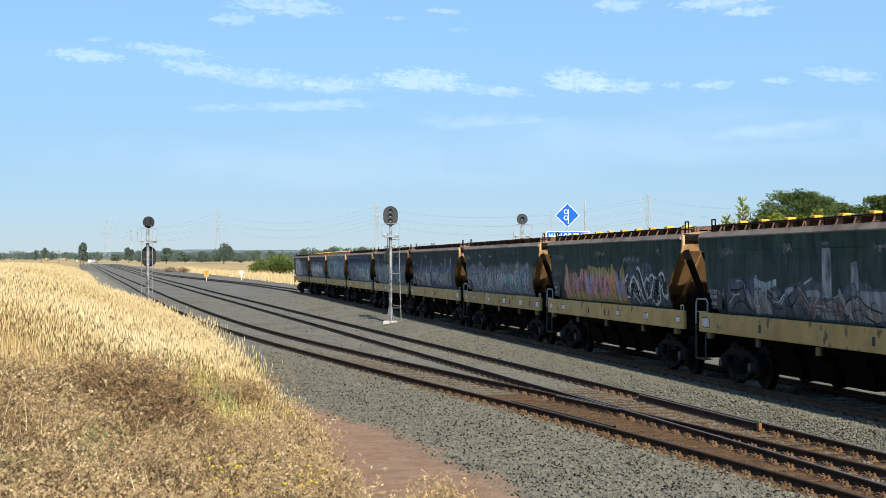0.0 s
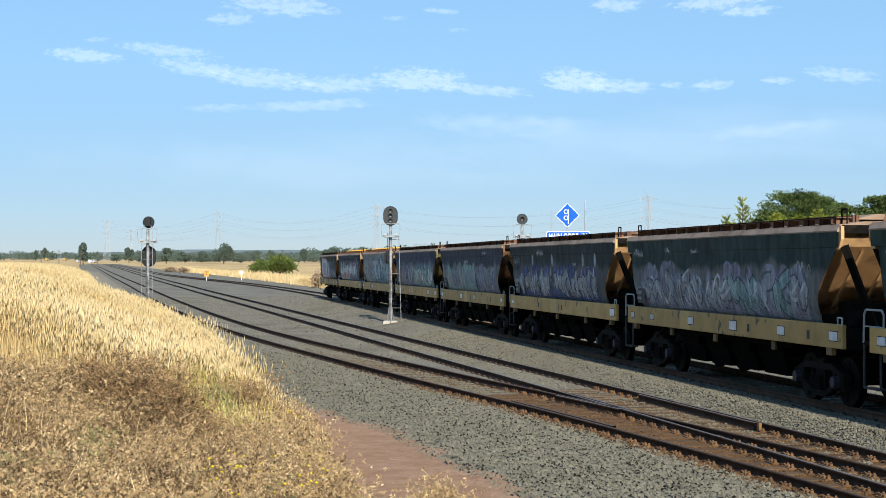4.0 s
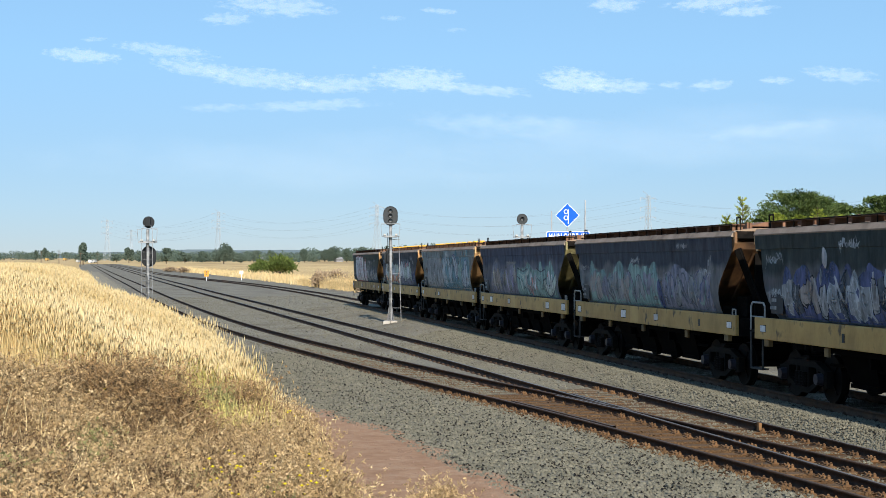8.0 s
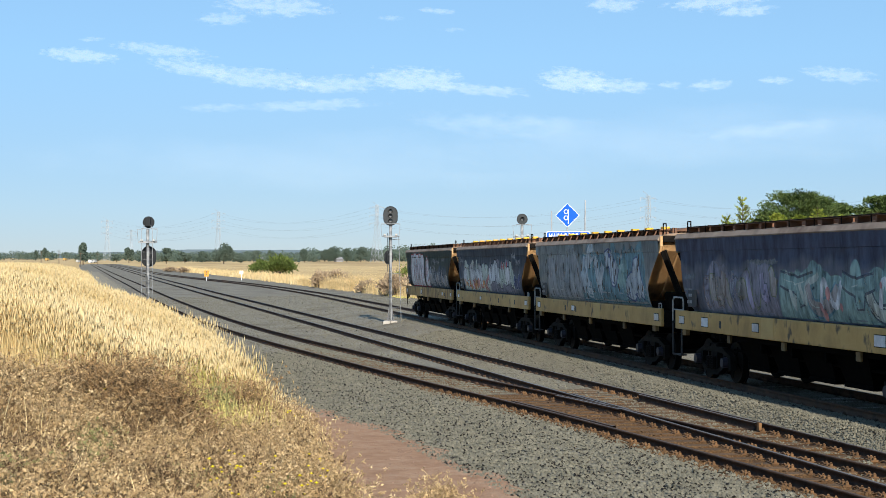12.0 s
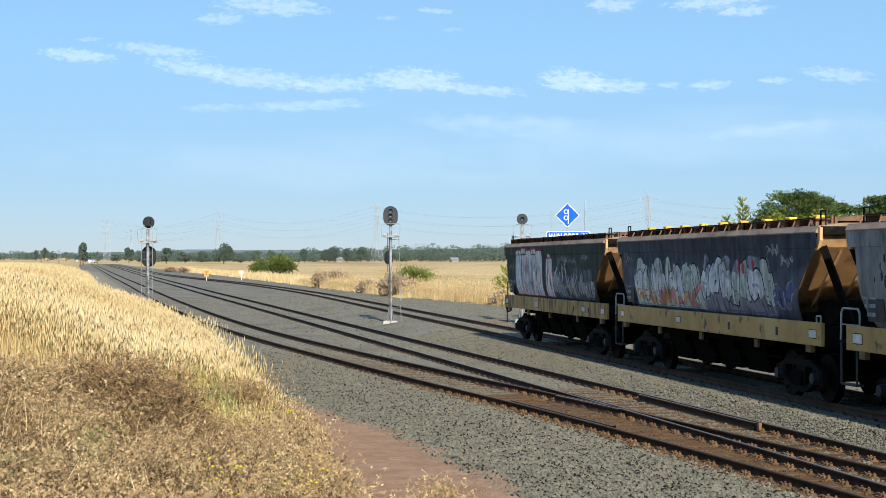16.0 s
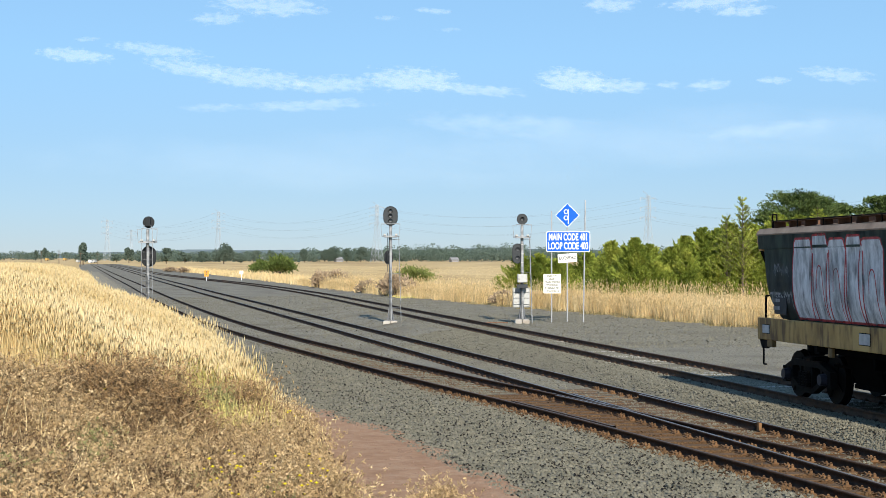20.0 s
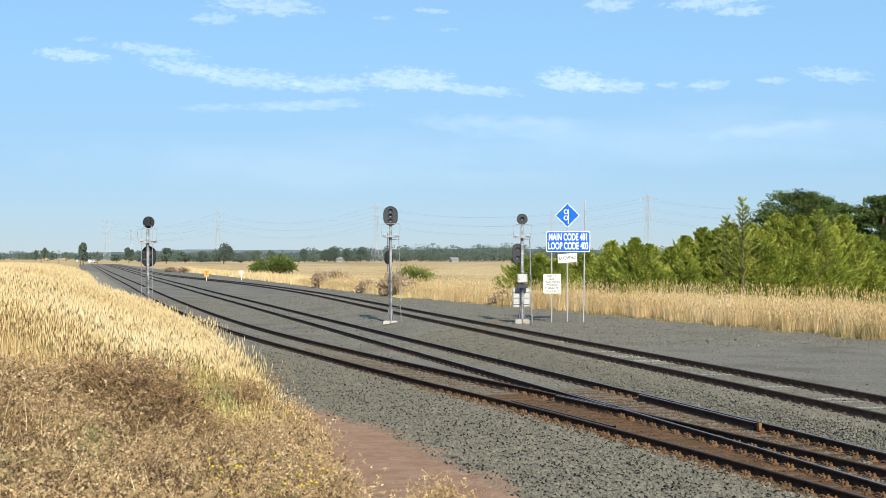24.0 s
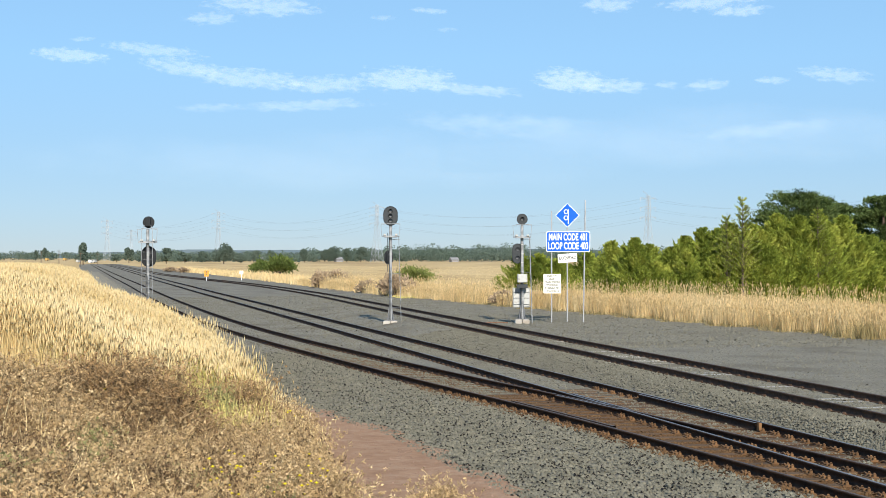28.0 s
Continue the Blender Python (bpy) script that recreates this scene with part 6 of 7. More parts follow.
def far_side(y0, y1, deep, power=1.0, off=0.0):
    def place(rg, n):
        y = y0 + (y1 - y0) * rg.random(n) ** power
        u = rg.random(n) ** 1.3
        return verge(y) + off + 0.35 * np.sin(y * 1.1) + 0.2 * np.sin(y * 3.7) + deep * u, y
    return place


grass("roadside_grass", 34000, far_side(46, 100, 7.0), (0.8, 1.75), 0.26, (0.012, 0.022), (0.2, 0.011), M_STALK_WARM, 41, "tall dry grass band beyond the far track")
grass("roadside_grass", 24000, far_side(100, 200, 7.0), (0.7, 1.5), 0.28, (0.022, 0.04), (0.22, 0.018), M_STALK_WARM, 42, "tall dry grass band beyond the far track", segs=1)
grass("roadside_grass", 15000, far_side(200, 480, 8.0), (0.6, 1.3), 0.28, (0.07, 0.13), None, M_STALK_WARM, 43, "distant dry grass band along the line", segs=1)
grass("roadside_grass", 9000, far_side(46, 110, 1.3, 1.0, -0.45), (0.12, 0.5), 0.7, (0.014, 0.026), None, M_VERGE, 44, "short brownish grass at the foot of the band", 0.3)
grass("green_grass", 900, lambda rg, n: (18.7 + 2.2 * rg.random(n), 126 + 12 * rg.random(n)), (0.15, 0.35), 0.5, (0.04, 0.06), None, M_STALK_GREEN, 45, "green grass patch beside the gravel", 0.2)


def tufts(rg, n):
    k = rg.integers(0, 5, n)
    cx, cy = np.array([26.7, 27.0, 26.0, 27.3, 26.9])[k], np.array([81.0, 63.8, 55.2, 69.5, 75.0])[k]
    return cx + 0.45 * rg.normal(size=n), cy + 0.9 * rg.normal(size=n)


grass("grass_tufts", 2600, tufts, (0.35, 0.95), 0.55, (0.014, 0.024), None, M_VERGE, 48, "low olive green tufts in front of the dry grass band", 0.25, near_edge=False)


def open_field(rg, n):
    y = 90 + 560 * rg.random(n) ** 1.5
    return verge(y) + 6 + (0.50 * y - verge(y)) * rg.random(n), y


grass("field_grass", 44000, open_field, (0.2, 0.5), 0.3, (0.03, 0.07), None, M_STALK_WARM, 46, "dry grass of the open field", segs=1)


# ---- trees and shrubs ----
def leaf_cards(rg, c, out, size, wide=0.32):
    """Small leaf sprays: a slim folded diamond at each place, pointing along out."""
    n = len(c)
    out = out + rg.normal(0, 0.35, (n, 3))
    out /= np.linalg.norm(out, axis=1, keepdims=True)
    s = np.cross(out, rg.normal(size=(n, 3)))
    s /= np.linalg.norm(s, axis=1, keepdims=True)
    o = np.cross(out, s)
    L = size[:, None]
    V = np.stack([c - out * L * 0.5, c + s * L * wide + o * L * 0.12, c + out * L * 0.75, c - s * L * wide + o * L * 0.12], 1)
    F = (np.arange(n) * 4)[:, None, None] + np.array([[0, 1, 2], [0, 2, 3]])[None]
    return V.reshape(-1, 3), F.reshape(-1, 3)


def trunk_mesh(rg, h, r, limbs, spread, start=0.3):
    bm = bmesh.new()
    tube(bm, (0, 0, -0.3), (0, 0, h * 0.55), r, r * 0.6, seg=9)
    tube(bm, (0, 0, h * 0.55), (rg.uniform(-0.1, 0.1), rg.uniform(-0.1, 0.1), h * 0.95), r * 0.6, r * 0.12, seg=7)
    for i in range(limbs):
        z = h * rg.uniform(start, 0.85)
        a = rg.uniform(0, 6.28)
        l = spread * rg.uniform(0.5, 0.85) * (1.1 - z / h)
        tube(bm, (0, 0, z), (l * math.cos(a), l * math.sin(a), z + l * 0.5), r * 0.28, r * 0.06, seg=5)
    return bm


def tree(name, m, label, category, h, spread, shape, n, leaf, mat, seed, group="", trunk_r=0.12, lift=0.38):
    """shape(u): crown radius, as a share of spread, at the share u of the height. Each branch is a feathery spray that droops in its middle and lifts at the tip."""
    rg = np.random.default_rng(seed)
    ob = thing(name, m, label, category, group)
    part("trunk", trunk_mesh(rg, h, trunk_r, 9, spread), M_BARK, ob)
    nb = max(40, int(n / 95))
    u = rg.random(nb) ** 0.9
    a = rg.uniform(0, 6.28, nb)
    reach = np.array([shape(v) for v in u]) * spread * rg.uniform(0.45, 1.3, nb) + 0.1
    k = n // nb
    who = np.repeat(np.arange(nb), k)
    t = rg.random(len(who)) ** 0.6
    rr = reach[who] * t
    side = rg.normal(0, 0.17, len(who)) * reach[who] * (0.25 + 1.3 * t * (1.12 - t))
    zz = h * u[who] + rr * lift * (0.25 + 0.9 * t) - 0.16 * reach[who] * np.sin(3.14 * t) + rg.normal(0, 0.035, len(who)) * (0.5 + reach[who])
    ca, sa = np.cos(a[who]), np.sin(a[who])
    c = np.stack([rr * ca - side * sa, rr * sa + side * ca, np.maximum(zz, 0.05 * h)], 1)
    fan = np.sign(side) * 0.5
    out = np.stack([ca - fan * sa, sa + fan * ca, np.full(len(who), 0.35 + lift * 0.9)], 1)
    V, F = leaf_cards(rg, c, out, rg.uniform(leaf * 0.6, leaf * 1.4, len(who)), 0.2)
    raw("crown", V, F, mat, ob)
    return ob


def cone(u):
    return max(0.02, (1 - u) ** 0.8) * min(1.0, 0.8 + 2.5 * u)


CYP = [tree("cypress_tree", on_ground(28.3, 92.5), "bushy yellow-green cypress in a row behind dry grass", "tree", 4.2, 2.1, cone, 24000, 0.15, M_CYPRESS, 301, "cypress row", lift=0.5)]
_r = random.Random(8)
_more = [tree("cypress_tree", on_ground(38.3, 90.8), "tall yellow-green cypress with a pointed top", "tree", 5.6, 2.6, cone, 34000, 0.155, M_CYPRESS, 302, "cypress row", lift=0.5),
         tree("cypress_tree", on_ground(27.0, 112.0), "low bushy cypress behind the signs", "tree", 3.4, 2.0, cone, 18000, 0.15, M_CYPRESS, 303, "cypress row", lift=0.5)]
for _x, _y, _src, _sc in ((27.9, 96, 0, 0.97), (28.7, 94.5, 0, 0.87), (29.74, 94, 0, 0.95), (30.85, 93, 0, 0.95), (31.8, 93.4, 0, 1.0), (32.9, 93, 0, 1.1), (33.9, 93.2, 1, 0.87), (34.4, 92, 1, 0.92), (35.9, 91, 1, 0.94),
                          (37.2, 91.6, 1, 0.98), (39.1, 92.2, 1, 0.98), (39.8, 91, 1, 1.0), (41.7, 92, 1, 0.97), (42.7, 91.6, 1, 0.82), (43.8, 92.2, 1, 0.77), (44.7, 91.4, 1, 0.8), (46.0, 90.8, 1, 0.84),
                          (29.2, 91.5, 0, 0.75), (31.2, 91.2, 0, 0.8), (33.0, 90.9, 0, 0.86), (36.5, 93.6, 1, 0.96), (38.2, 93.8, 1, 0.98), (40.6, 93.6, 1, 0.96), (35.0, 94.2, 1, 0.92), (30.3, 95.5, 0, 0.95),
                          (25.7, 112.5, 2, 1.0), (28.6, 113.0, 2, 1.0), (27.8, 110.5, 2, 0.98), (30.4, 111.0, 2, 1.05), (26.3, 110.8, 2, 0.85), (31.8, 112.0, 2, 1.0)):
    _o = (CYP + _more)[_src]
    _c = copy_thing(_o, on_ground(_x, _y, _r.uniform(0, 360)))
    _c.scale = (_sc * _r.uniform(0.92, 1.1), _sc * _r.uniform(0.92, 1.1), _sc * _r.uniform(0.88, 1.05))


def young_pine(m, h, seed):
    """A slender conifer: open whorls of thin rising branches, bare between them near the top."""
    rg = np.random.default_rng(seed)
    ob = thing("young_pine", m, "slender young pine with an open spiky top", "tree")
    bm = bmesh.new()
    tube(bm, (0, 0, -0.2), (0, 0, h), 0.09, 0.012, seg=7)
    C, O = [], []
    for z in np.arange(0.25 * h, 0.97 * h, 0.3):
        l = 0.28 * (h - z) + 0.14
        for _ in range(5):
            a = rg.uniform(0, 6.28)
            w = np.array([math.cos(a), math.sin(a), rg.uniform(0.6, 1.0)])
            p = np.array([0, 0, z])
            tube(bm, tuple(p), tuple(p + w * l), 0.02, 0.008, seg=4)
            k = int(14 + 26 * l)
            t = rg.uniform(0.15, 1.05, k)[:, None]
            C.append(p + w * l * t + rg.normal(0, 0.035, (k, 3)))
            O.append(np.tile(w, (k, 1)))
    part("trunk", bm, M_BARK, ob)
    C, O = np.concatenate(C), np.concatenate(O)
    V, F = leaf_cards(rg, C, O, rg.uniform(0.09, 0.17, len(C)), 0.16)
    raw("crown", V, F, M_CYPRESS, ob)


young_pine(on_ground(34.35, 90.0), 6.75, 311)
young_pine(on_ground(33.5, 90.4), 5.8, 312)
young_pine(on_ground(39.2, 90.0), 6.2, 313)


def big_pine(m, h, spread, seed, label):
    """A broad dark pine: layered flat clumps on limbs."""
    rg = np.random.default_rng(seed)
    ob = thing("pine_tree", m, label, "tree", "dark pines")
    part("trunk", trunk_mesh(rg, h, 0.35, 14, spread, 0.25), M_BARK, ob)
    C, O = [], []
    for _ in range(190):
        u = rg.random()
        rad = spread * math.sqrt(max(0.0, 1 - ((u - 0.3) / 0.74) ** 2)) * rg.random() ** 0.4 * rg.uniform(0.8, 1.1)
        a = rg.uniform(0, 6.28)
        p = np.array([rad * math.cos(a), rad * math.sin(a), h * (0.3 + 0.65 * u)])
        k = 130
        C.append(p + np.clip(rg.normal(0, 1, (k, 3)), -1.7, 1.7) * np.array([0.6, 0.6, 0.26]) * spread * 0.17)
        O.append(np.tile(np.array([math.cos(a), math.sin(a), 0.6]), (k, 1)))
    C, O = np.concatenate(C), np.concatenate(O)
    V, F = leaf_cards(rg, C, O, rg.uniform(0.16, 0.34, len(C)), 0.24)
    raw("crown", V, F, M_PINE, ob)
    return ob


big_pine(on_ground(59.9, 142), 10.1, 4.7, 320, "broad dark green pine with layered branches")
big_pine(on_ground(64.6, 144), 8.9, 3.0, 321, "dark green pine beside a taller one")
big_pine(on_ground(68.2, 141), 9.7, 3.7, 322, "broad dark green pine with layered branches")
big_pine(on_ground(72.6, 143), 9.8, 4.4, 323, "broad dark green pine with layered branches")


def shrub(m, w, h, n, leaf, mat, seed, label, name="shrub"):
    rg = np.random.default_rng(seed)
    ob = thing(name, m, label, "shrub")
    bm = bmesh.new()
    for i in range(7):
        a = rg.uniform(0, 6.28)
        tube(bm, (0, 0, -0.1), (w * 0.3 * math.cos(a), w * 0.3 * math.sin(a), h * 0.7), 0.03 * h, 0.01 * h, seg=5)
    part("stem", bm, M_BARK, ob)
    nb = 26
    a, u = rg.uniform(0, 6.28, nb), rg.random(nb) ** 0.7
    cen = np.stack([w * 0.42 * u * np.cos(a), w * 0.42 * u * np.sin(a), h * (0.3 + 0.5 * (1 - u ** 2) * rg.uniform(0.6, 1.1, nb))], 1)
    c = cen[rg.integers(0, nb, n)] + rg.normal(0, 1, (n, 3)) * np.array([0.1 * w, 0.1 * w, 0.13 * h])
    c[:, 2] = np.clip(c[:, 2], 0.02, None)
    V, F = leaf_cards(rg, c, c / np.linalg.norm(c, axis=1, keepdims=True), rg.uniform(leaf * 0.6, leaf * 1.4, n))
    raw("crown", V, F, mat, ob)
    return ob


shrub(on_ground(22.4, 322), 6.5, 3.9, 4200, 0.4, M_BUSH, 331, "rounded green bush beside the line")
shrub(on_ground(18.9, 330), 4.0, 3.0, 2400, 0.38, M_BUSH, 332, "smaller green bush beside a larger one")
shrub(on_ground(29.3, 188), 5.4, 2.3, 4800, 0.2, M_BUSH_PALE, 333, "low green bush in the dry field")
for _px, _py, _w, _h, _s in ((17.2, 181, 1.6, 2.0, 341), (19.0, 150, 2.4, 1.1, 342), (20.5, 136, 2.2, 1.6, 343), (0.5, 420, 5, 1.0, 344), (3.5, 395, 3, 1.2, 346), (22.5, 104, 1.6, 0.9, 347), (19.2, 134, 2.6, 2.0, 348), (20.2, 190, 4.2, 1.7, 349)):
    shrub(on_ground(_px, _py), _w, _h, 1700, 0.13 + _py * 0.0006, M_DRYSHRUB, _s, "dry brown shrub in the grass", "dry_shrub")

# ---- the distance ----
def far_place(px, d):
    """The spot d metres off in the direction of the bearing px, in thousandths to the side of the view's middle."""
    t = radians(9.98)
    a = px / 1000 * d
    return a * math.cos(t) + d * math.sin(t), -a * math.sin(t) + d * math.cos(t)


def round_tree(m, h, r, seed):
    """A gum tree: trunk and forking limbs with a crown of several leafy clumps."""
    rg = np.random.default_rng(seed)
    ob = thing("gum_tree", m, "rounded green tree far across the field, paled by painted haze", "tree", "far trees")
    part("trunk", trunk_mesh(rg, h * 0.8, 0.3, 7, r), M_BARK, ob)
    C = []
    for k in range(13):
        a, u = rg.uniform(0, 6.28), rg.random()
        rad = r * 0.75 * rg.random() ** 0.5 * (1 - 0.45 * u)
        p = np.array([rad * math.cos(a), rad * math.sin(a), h * (0.28 + 0.55 * u)])
        v = rg.normal(0, 1, (190, 3))
        v /= np.linalg.norm(v, axis=1, keepdims=True)
        C.append(p + v * rg.random((190, 1)) ** 0.33 * np.array([r * 0.42, r * 0.42, h * 0.19]))
    C = np.concatenate(C)
    V, F = leaf_cards(rg, C, rg.normal(size=C.shape), rg.uniform(0.5, 1.1, len(C)), 0.4)
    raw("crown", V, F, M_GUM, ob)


FAR_TREES = [(-141, 900, 12, 17, 0), (-178, 900, 9.5, 8.5, 1), (-202, 1000, 11, 7, 2), (-231.5, 820, 12.5, 5, 3), (-256, 1300, 11, 7, 4), (-262, 1350, 9, 5, 4), (-120, 1050, 8.5, 7, 1), (-130, 1000, 6, 9, 2), (-155, 1100, 8, 10, 1),
             (-110, 1150, 9, 8, 2), (-89, 1150, 10, 8, 2), (-76, 1200, 10, 9, 1), (-70, 1250, 12, 14, 0), (-62, 1200, 11, 8, 2), (-53, 1250, 12.5, 14, 0), (-44, 1300, 11, 9, 1), (-166, 1000, 7.5, 12, 1), (-190, 1100, 6, 9, 2), (-210, 1200, 6, 9, 2)]
for _i, (_px, _d, _h, _w, _k) in enumerate(FAR_TREES):
    _x, _y = far_place(_px, _d)
    round_tree(on_ground(_x, _y), _h, _w / 2, 400 + _i)


def woods(name, y_bands, count, seed, label):
    rg = np.random.default_rng(seed)
    C, S = [], []
    for px0, px1, d0, d1, h, n in y_bands:
        for _ in range(n):
            px, d = rg.uniform(px0, px1), rg.uniform(d0, d1)
            x, y = far_place(px, d)
            hh = h * rg.uniform(0.65, 1.12)
            w = rg.uniform(4.5, 10)
            k = count
            z0 = float(surface(x, y))
            v = rg.normal(0, 1, (k, 3))
            v /= np.linalg.norm(v, axis=1, keepdims=True)
            v *= rg.random((k, 1)) ** 0.33
            C.append(np.array([x, y, z0 + hh * 0.52]) + v * np.array([w, w, hh * 0.5]))
            S.append(np.full(k, w * 0.155))
    C, S = np.concatenate(C), np.concatenate(S)
    V, F = leaf_cards(rg, C, rg.normal(size=(len(C), 3)), S * rg.uniform(0.6, 1.3, len(S)), 0.42)
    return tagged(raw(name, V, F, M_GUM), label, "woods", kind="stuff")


woods("far_woods", [(-86, 320, 1300, 1500, 12, 260), (-40, 320, 1500, 1800, 17, 240), (-200, -80, 1200, 1450, 9, 90), (-330, -190, 1500, 1900, 9, 90)], 210, 51, "belt of green trees along the far side of the plain, paled by painted haze")
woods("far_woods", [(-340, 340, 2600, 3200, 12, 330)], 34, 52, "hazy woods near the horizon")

_hx = np.linspace(-2600, 3600, 90)
_hz = 39 + 6 * np.sin(_hx * 0.0021) + 3.5 * np.sin(_hx * 0.0072 + 1) + 1.5 * np.sin(_hx * 0.023)
_hv = np.concatenate([np.stack([_hx, 4450 - 0.17 * _hx, np.full(90, -10.0)], 1), np.stack([_hx, 4450 - 0.17 * _hx, _hz], 1), np.stack([_hx, 4700 - 0.17 * _hx, _hz - 6], 1)])
_i = np.arange(89)
# The hills' blue-grey is distance haze mixed into their base colour.
M_HILL = material("hazed_far_hill", [(0.085, 0.118, 0.142), (0.112, 0.145, 0.165)], 1.0, scale=0.01, space="World", spec=0.0)
tagged(raw("backdrop_hills", _hv, np.concatenate([np.stack([_i, _i + 1, _i + 91, _i + 90], 1), np.stack([_i + 90, _i + 91, _i + 181, _i + 180], 1)]), M_HILL), "low hills on the horizon, painted blue-grey with distance haze", "hills", kind="structure")


def pylon(px, d, h, label):
    """A lattice tower with three pairs of cross arms."""
    x, y = far_place(px, d)
    ob = thing("power_pylon", on_ground(x, y, 20), label, "power pylon", "power line")
    legs = [(h * 0.0, h * 0.085), (h * 0.45, h * 0.04), (h * 0.62, h * 0.028), (h, h * 0.02)]
    r = 0.12
    bm = bmesh.new()
    for sx, sy in ((-1, -1), (1, -1), (1, 1), (-1, 1)):
        bars(bm, [(sx * w, sy * w, z) for z, w in legs], r, 4)
    part("tower_leg", bm, M_WIRE, ob)
    bm = bmesh.new()
    zs = [0.0, 0.16, 0.3, 0.42, 0.52, 0.62, 0.7, 0.78, 0.86, 0.94, 1.0]
    wid = [float(np.interp(z * h, [q[0] for q in legs], [q[1] for q in legs])) for z in zs]
    for (za, wa), (zb, wb) in zip(zip(zs, wid), zip(zs[1:], wid[1:])):
        for k in range(4):
            c = [(-1, -1), (1, -1), (1, 1), (-1, 1)]
            a, b = c[k], c[(k + 1) % 4]
            bars(bm, [(a[0] * wa, a[1] * wa, za * h), (b[0] * wb, b[1] * wb, zb * h)], r * 0.6, 3)
            bars(bm, [(b[0] * wa, b[1] * wa, za * h), (a[0] * wb, a[1] * wb, zb * h)], r * 0.6, 3)
    part("bracing", bm, M_WIRE, ob)
    for z in (0.66, 0.8, 0.94):
        bm = bmesh.new()
        for s in (-1, 1):
            bars(bm, [(0, 0, z * h), (s * h * 0.14, 0, z * h + 0.02 * h)], r, 4)
            bars(bm, [(0, 0, (z + 0.04) * h), (s * h * 0.14, 0, z * h + 0.02 * h)], r * 0.8, 4)
            bars(bm, [(s * h * 0.14, 0, z * h + 0.02 * h), (s * h * 0.14, 0, z * h - 0.03 * h)], r * 1.3, 4)
        part("cross_arm", bm, M_WIRE, ob)
    bm = bmesh.new()
    bars(bm, [(0, 0, h), (-h * 0.1, 0, h * 1.06)], r, 4)
    part("earth_wire_arm", bm, M_WIRE, ob)
    return ob


PYLONS = [(132.0, 950, 42), (-42.5, 1130, 42), (-144.5, 1300, 42), (-216.0, 1500, 40), (-200.5, 1950, 38)]
for _p, _d, _h in PYLONS:
    pylon(_p, _d, _h, "pale steel lattice power pylon far across the plain")


def conductor(a, b, za, zb, sag):
    n = 22
    t = np.linspace(0, 1, n)
    p = np.outer(1 - t, (*a, za)) + np.outer(t, (*b, zb))
    p[:, 2] -= sag * 4 * t * (1 - t)
    bm = bmesh.new()
    bars(bm, [tuple(q) for q in p], 0.042, 3)
    return bm


line = thing("power_line", pose(0, 0, 0), "thin power line cables sagging between pylons", "power cables", "power line")
_spots = [far_place(330, 760)] + [far_place(p, d) for p, d, h in PYLONS[:4]]
for _a, _b in zip(_spots, _spots[1:]):
    for _z in (0.66, 0.8, 0.94):
        for _s in (-1, 1):
            _o = (_s * 5.5, _s * 2.0)
            _za = float(surface(*_a)) + 42 * _z
            part("cable", conductor((_a[0] + _o[0], _a[1] + _o[1]), (_b[0] + _o[0], _b[1] + _o[1]), _za, float(surface(*_b)) + 42 * _z, 9), M_CABLE, line)


def far_house(px, d, w, h, label):
    x, y = far_place(px, d)
    ob = thing("farm_building", on_ground(x, y, 12), label, "building", "far buildings")
    bm = bmesh.new()
    box(bm, -w / 2, w / 2, -3, 3, -0.3, h)
    part("wall", bm, M_BRICK, ob)
    bm = bmesh.new()
    extrude_poly(bm, [(-3.4, h), (3.4, h), (0, h + 1.8)], "x", -w / 2 - 0.4, w / 2 + 0.4)
    part("roof", bm, M_FARROOF, ob)
    for k in (-0.3, 0.0, 0.3):
        bm = bmesh.new()
        box(bm, w * k - 0.6, w * k + 0.6, -3.08, -3.0, 0.9, 2.0)
        part("window", bm, M_LENS, ob)


for _px, _d, _w, _h in ((-67, 1290, 6, 2.2), (7, 1285, 6, 2.0), (-118, 1250, 5, 2.2)):
    far_house(_px, _d, _w, _h, "small pale farm building among far trees")


def van(px, d, mat, label, name="van"):
    x, y = far_place(px, d)
    ob = thing(name, on_ground(x, y, 70), label, "vehicle", "far vehicles")
    bm = bmesh.new()
    extrude_poly(bm, [(-2.4, 0.4), (2.3, 0.4), (2.4, 1.0), (1.7, 1.3), (1.2, 2.2), (-2.4, 2.2)], "y", -0.9, 0.9)
    part("body", bm, mat, ob)
    bm = bmesh.new()
    box(bm, -0.2, 1.1, -0.92, 0.92, 1.4, 2.0)
    part("window", bm, M_LENS, ob)
    for wx in (-1.5, 1.5):
        for wy in (-0.85, 0.85):
            bm = bmesh.new()
            tube(bm, (wx, wy - 0.1, 0.36), (wx, wy + 0.1, 0.36), 0.36, seg=12)
            part("wheel", bm, M_BLACK, ob)


for _px, _d, _m, _l in ((-224.0, 1100, M_GREYPAINT, "pale van at the distant crossing"), (-226.5, 1040, M_WHITE, "white van at the distant crossing"), (-234.5, 1150, M_GREYPAINT, "pale van beside the line"),
                        (-254.5, 1250, M_SILL, "orange work vehicle in the field"), (-243, 1300, M_SILL, "orange work vehicle in the field")):
    van(_px, _d, _m, _l)
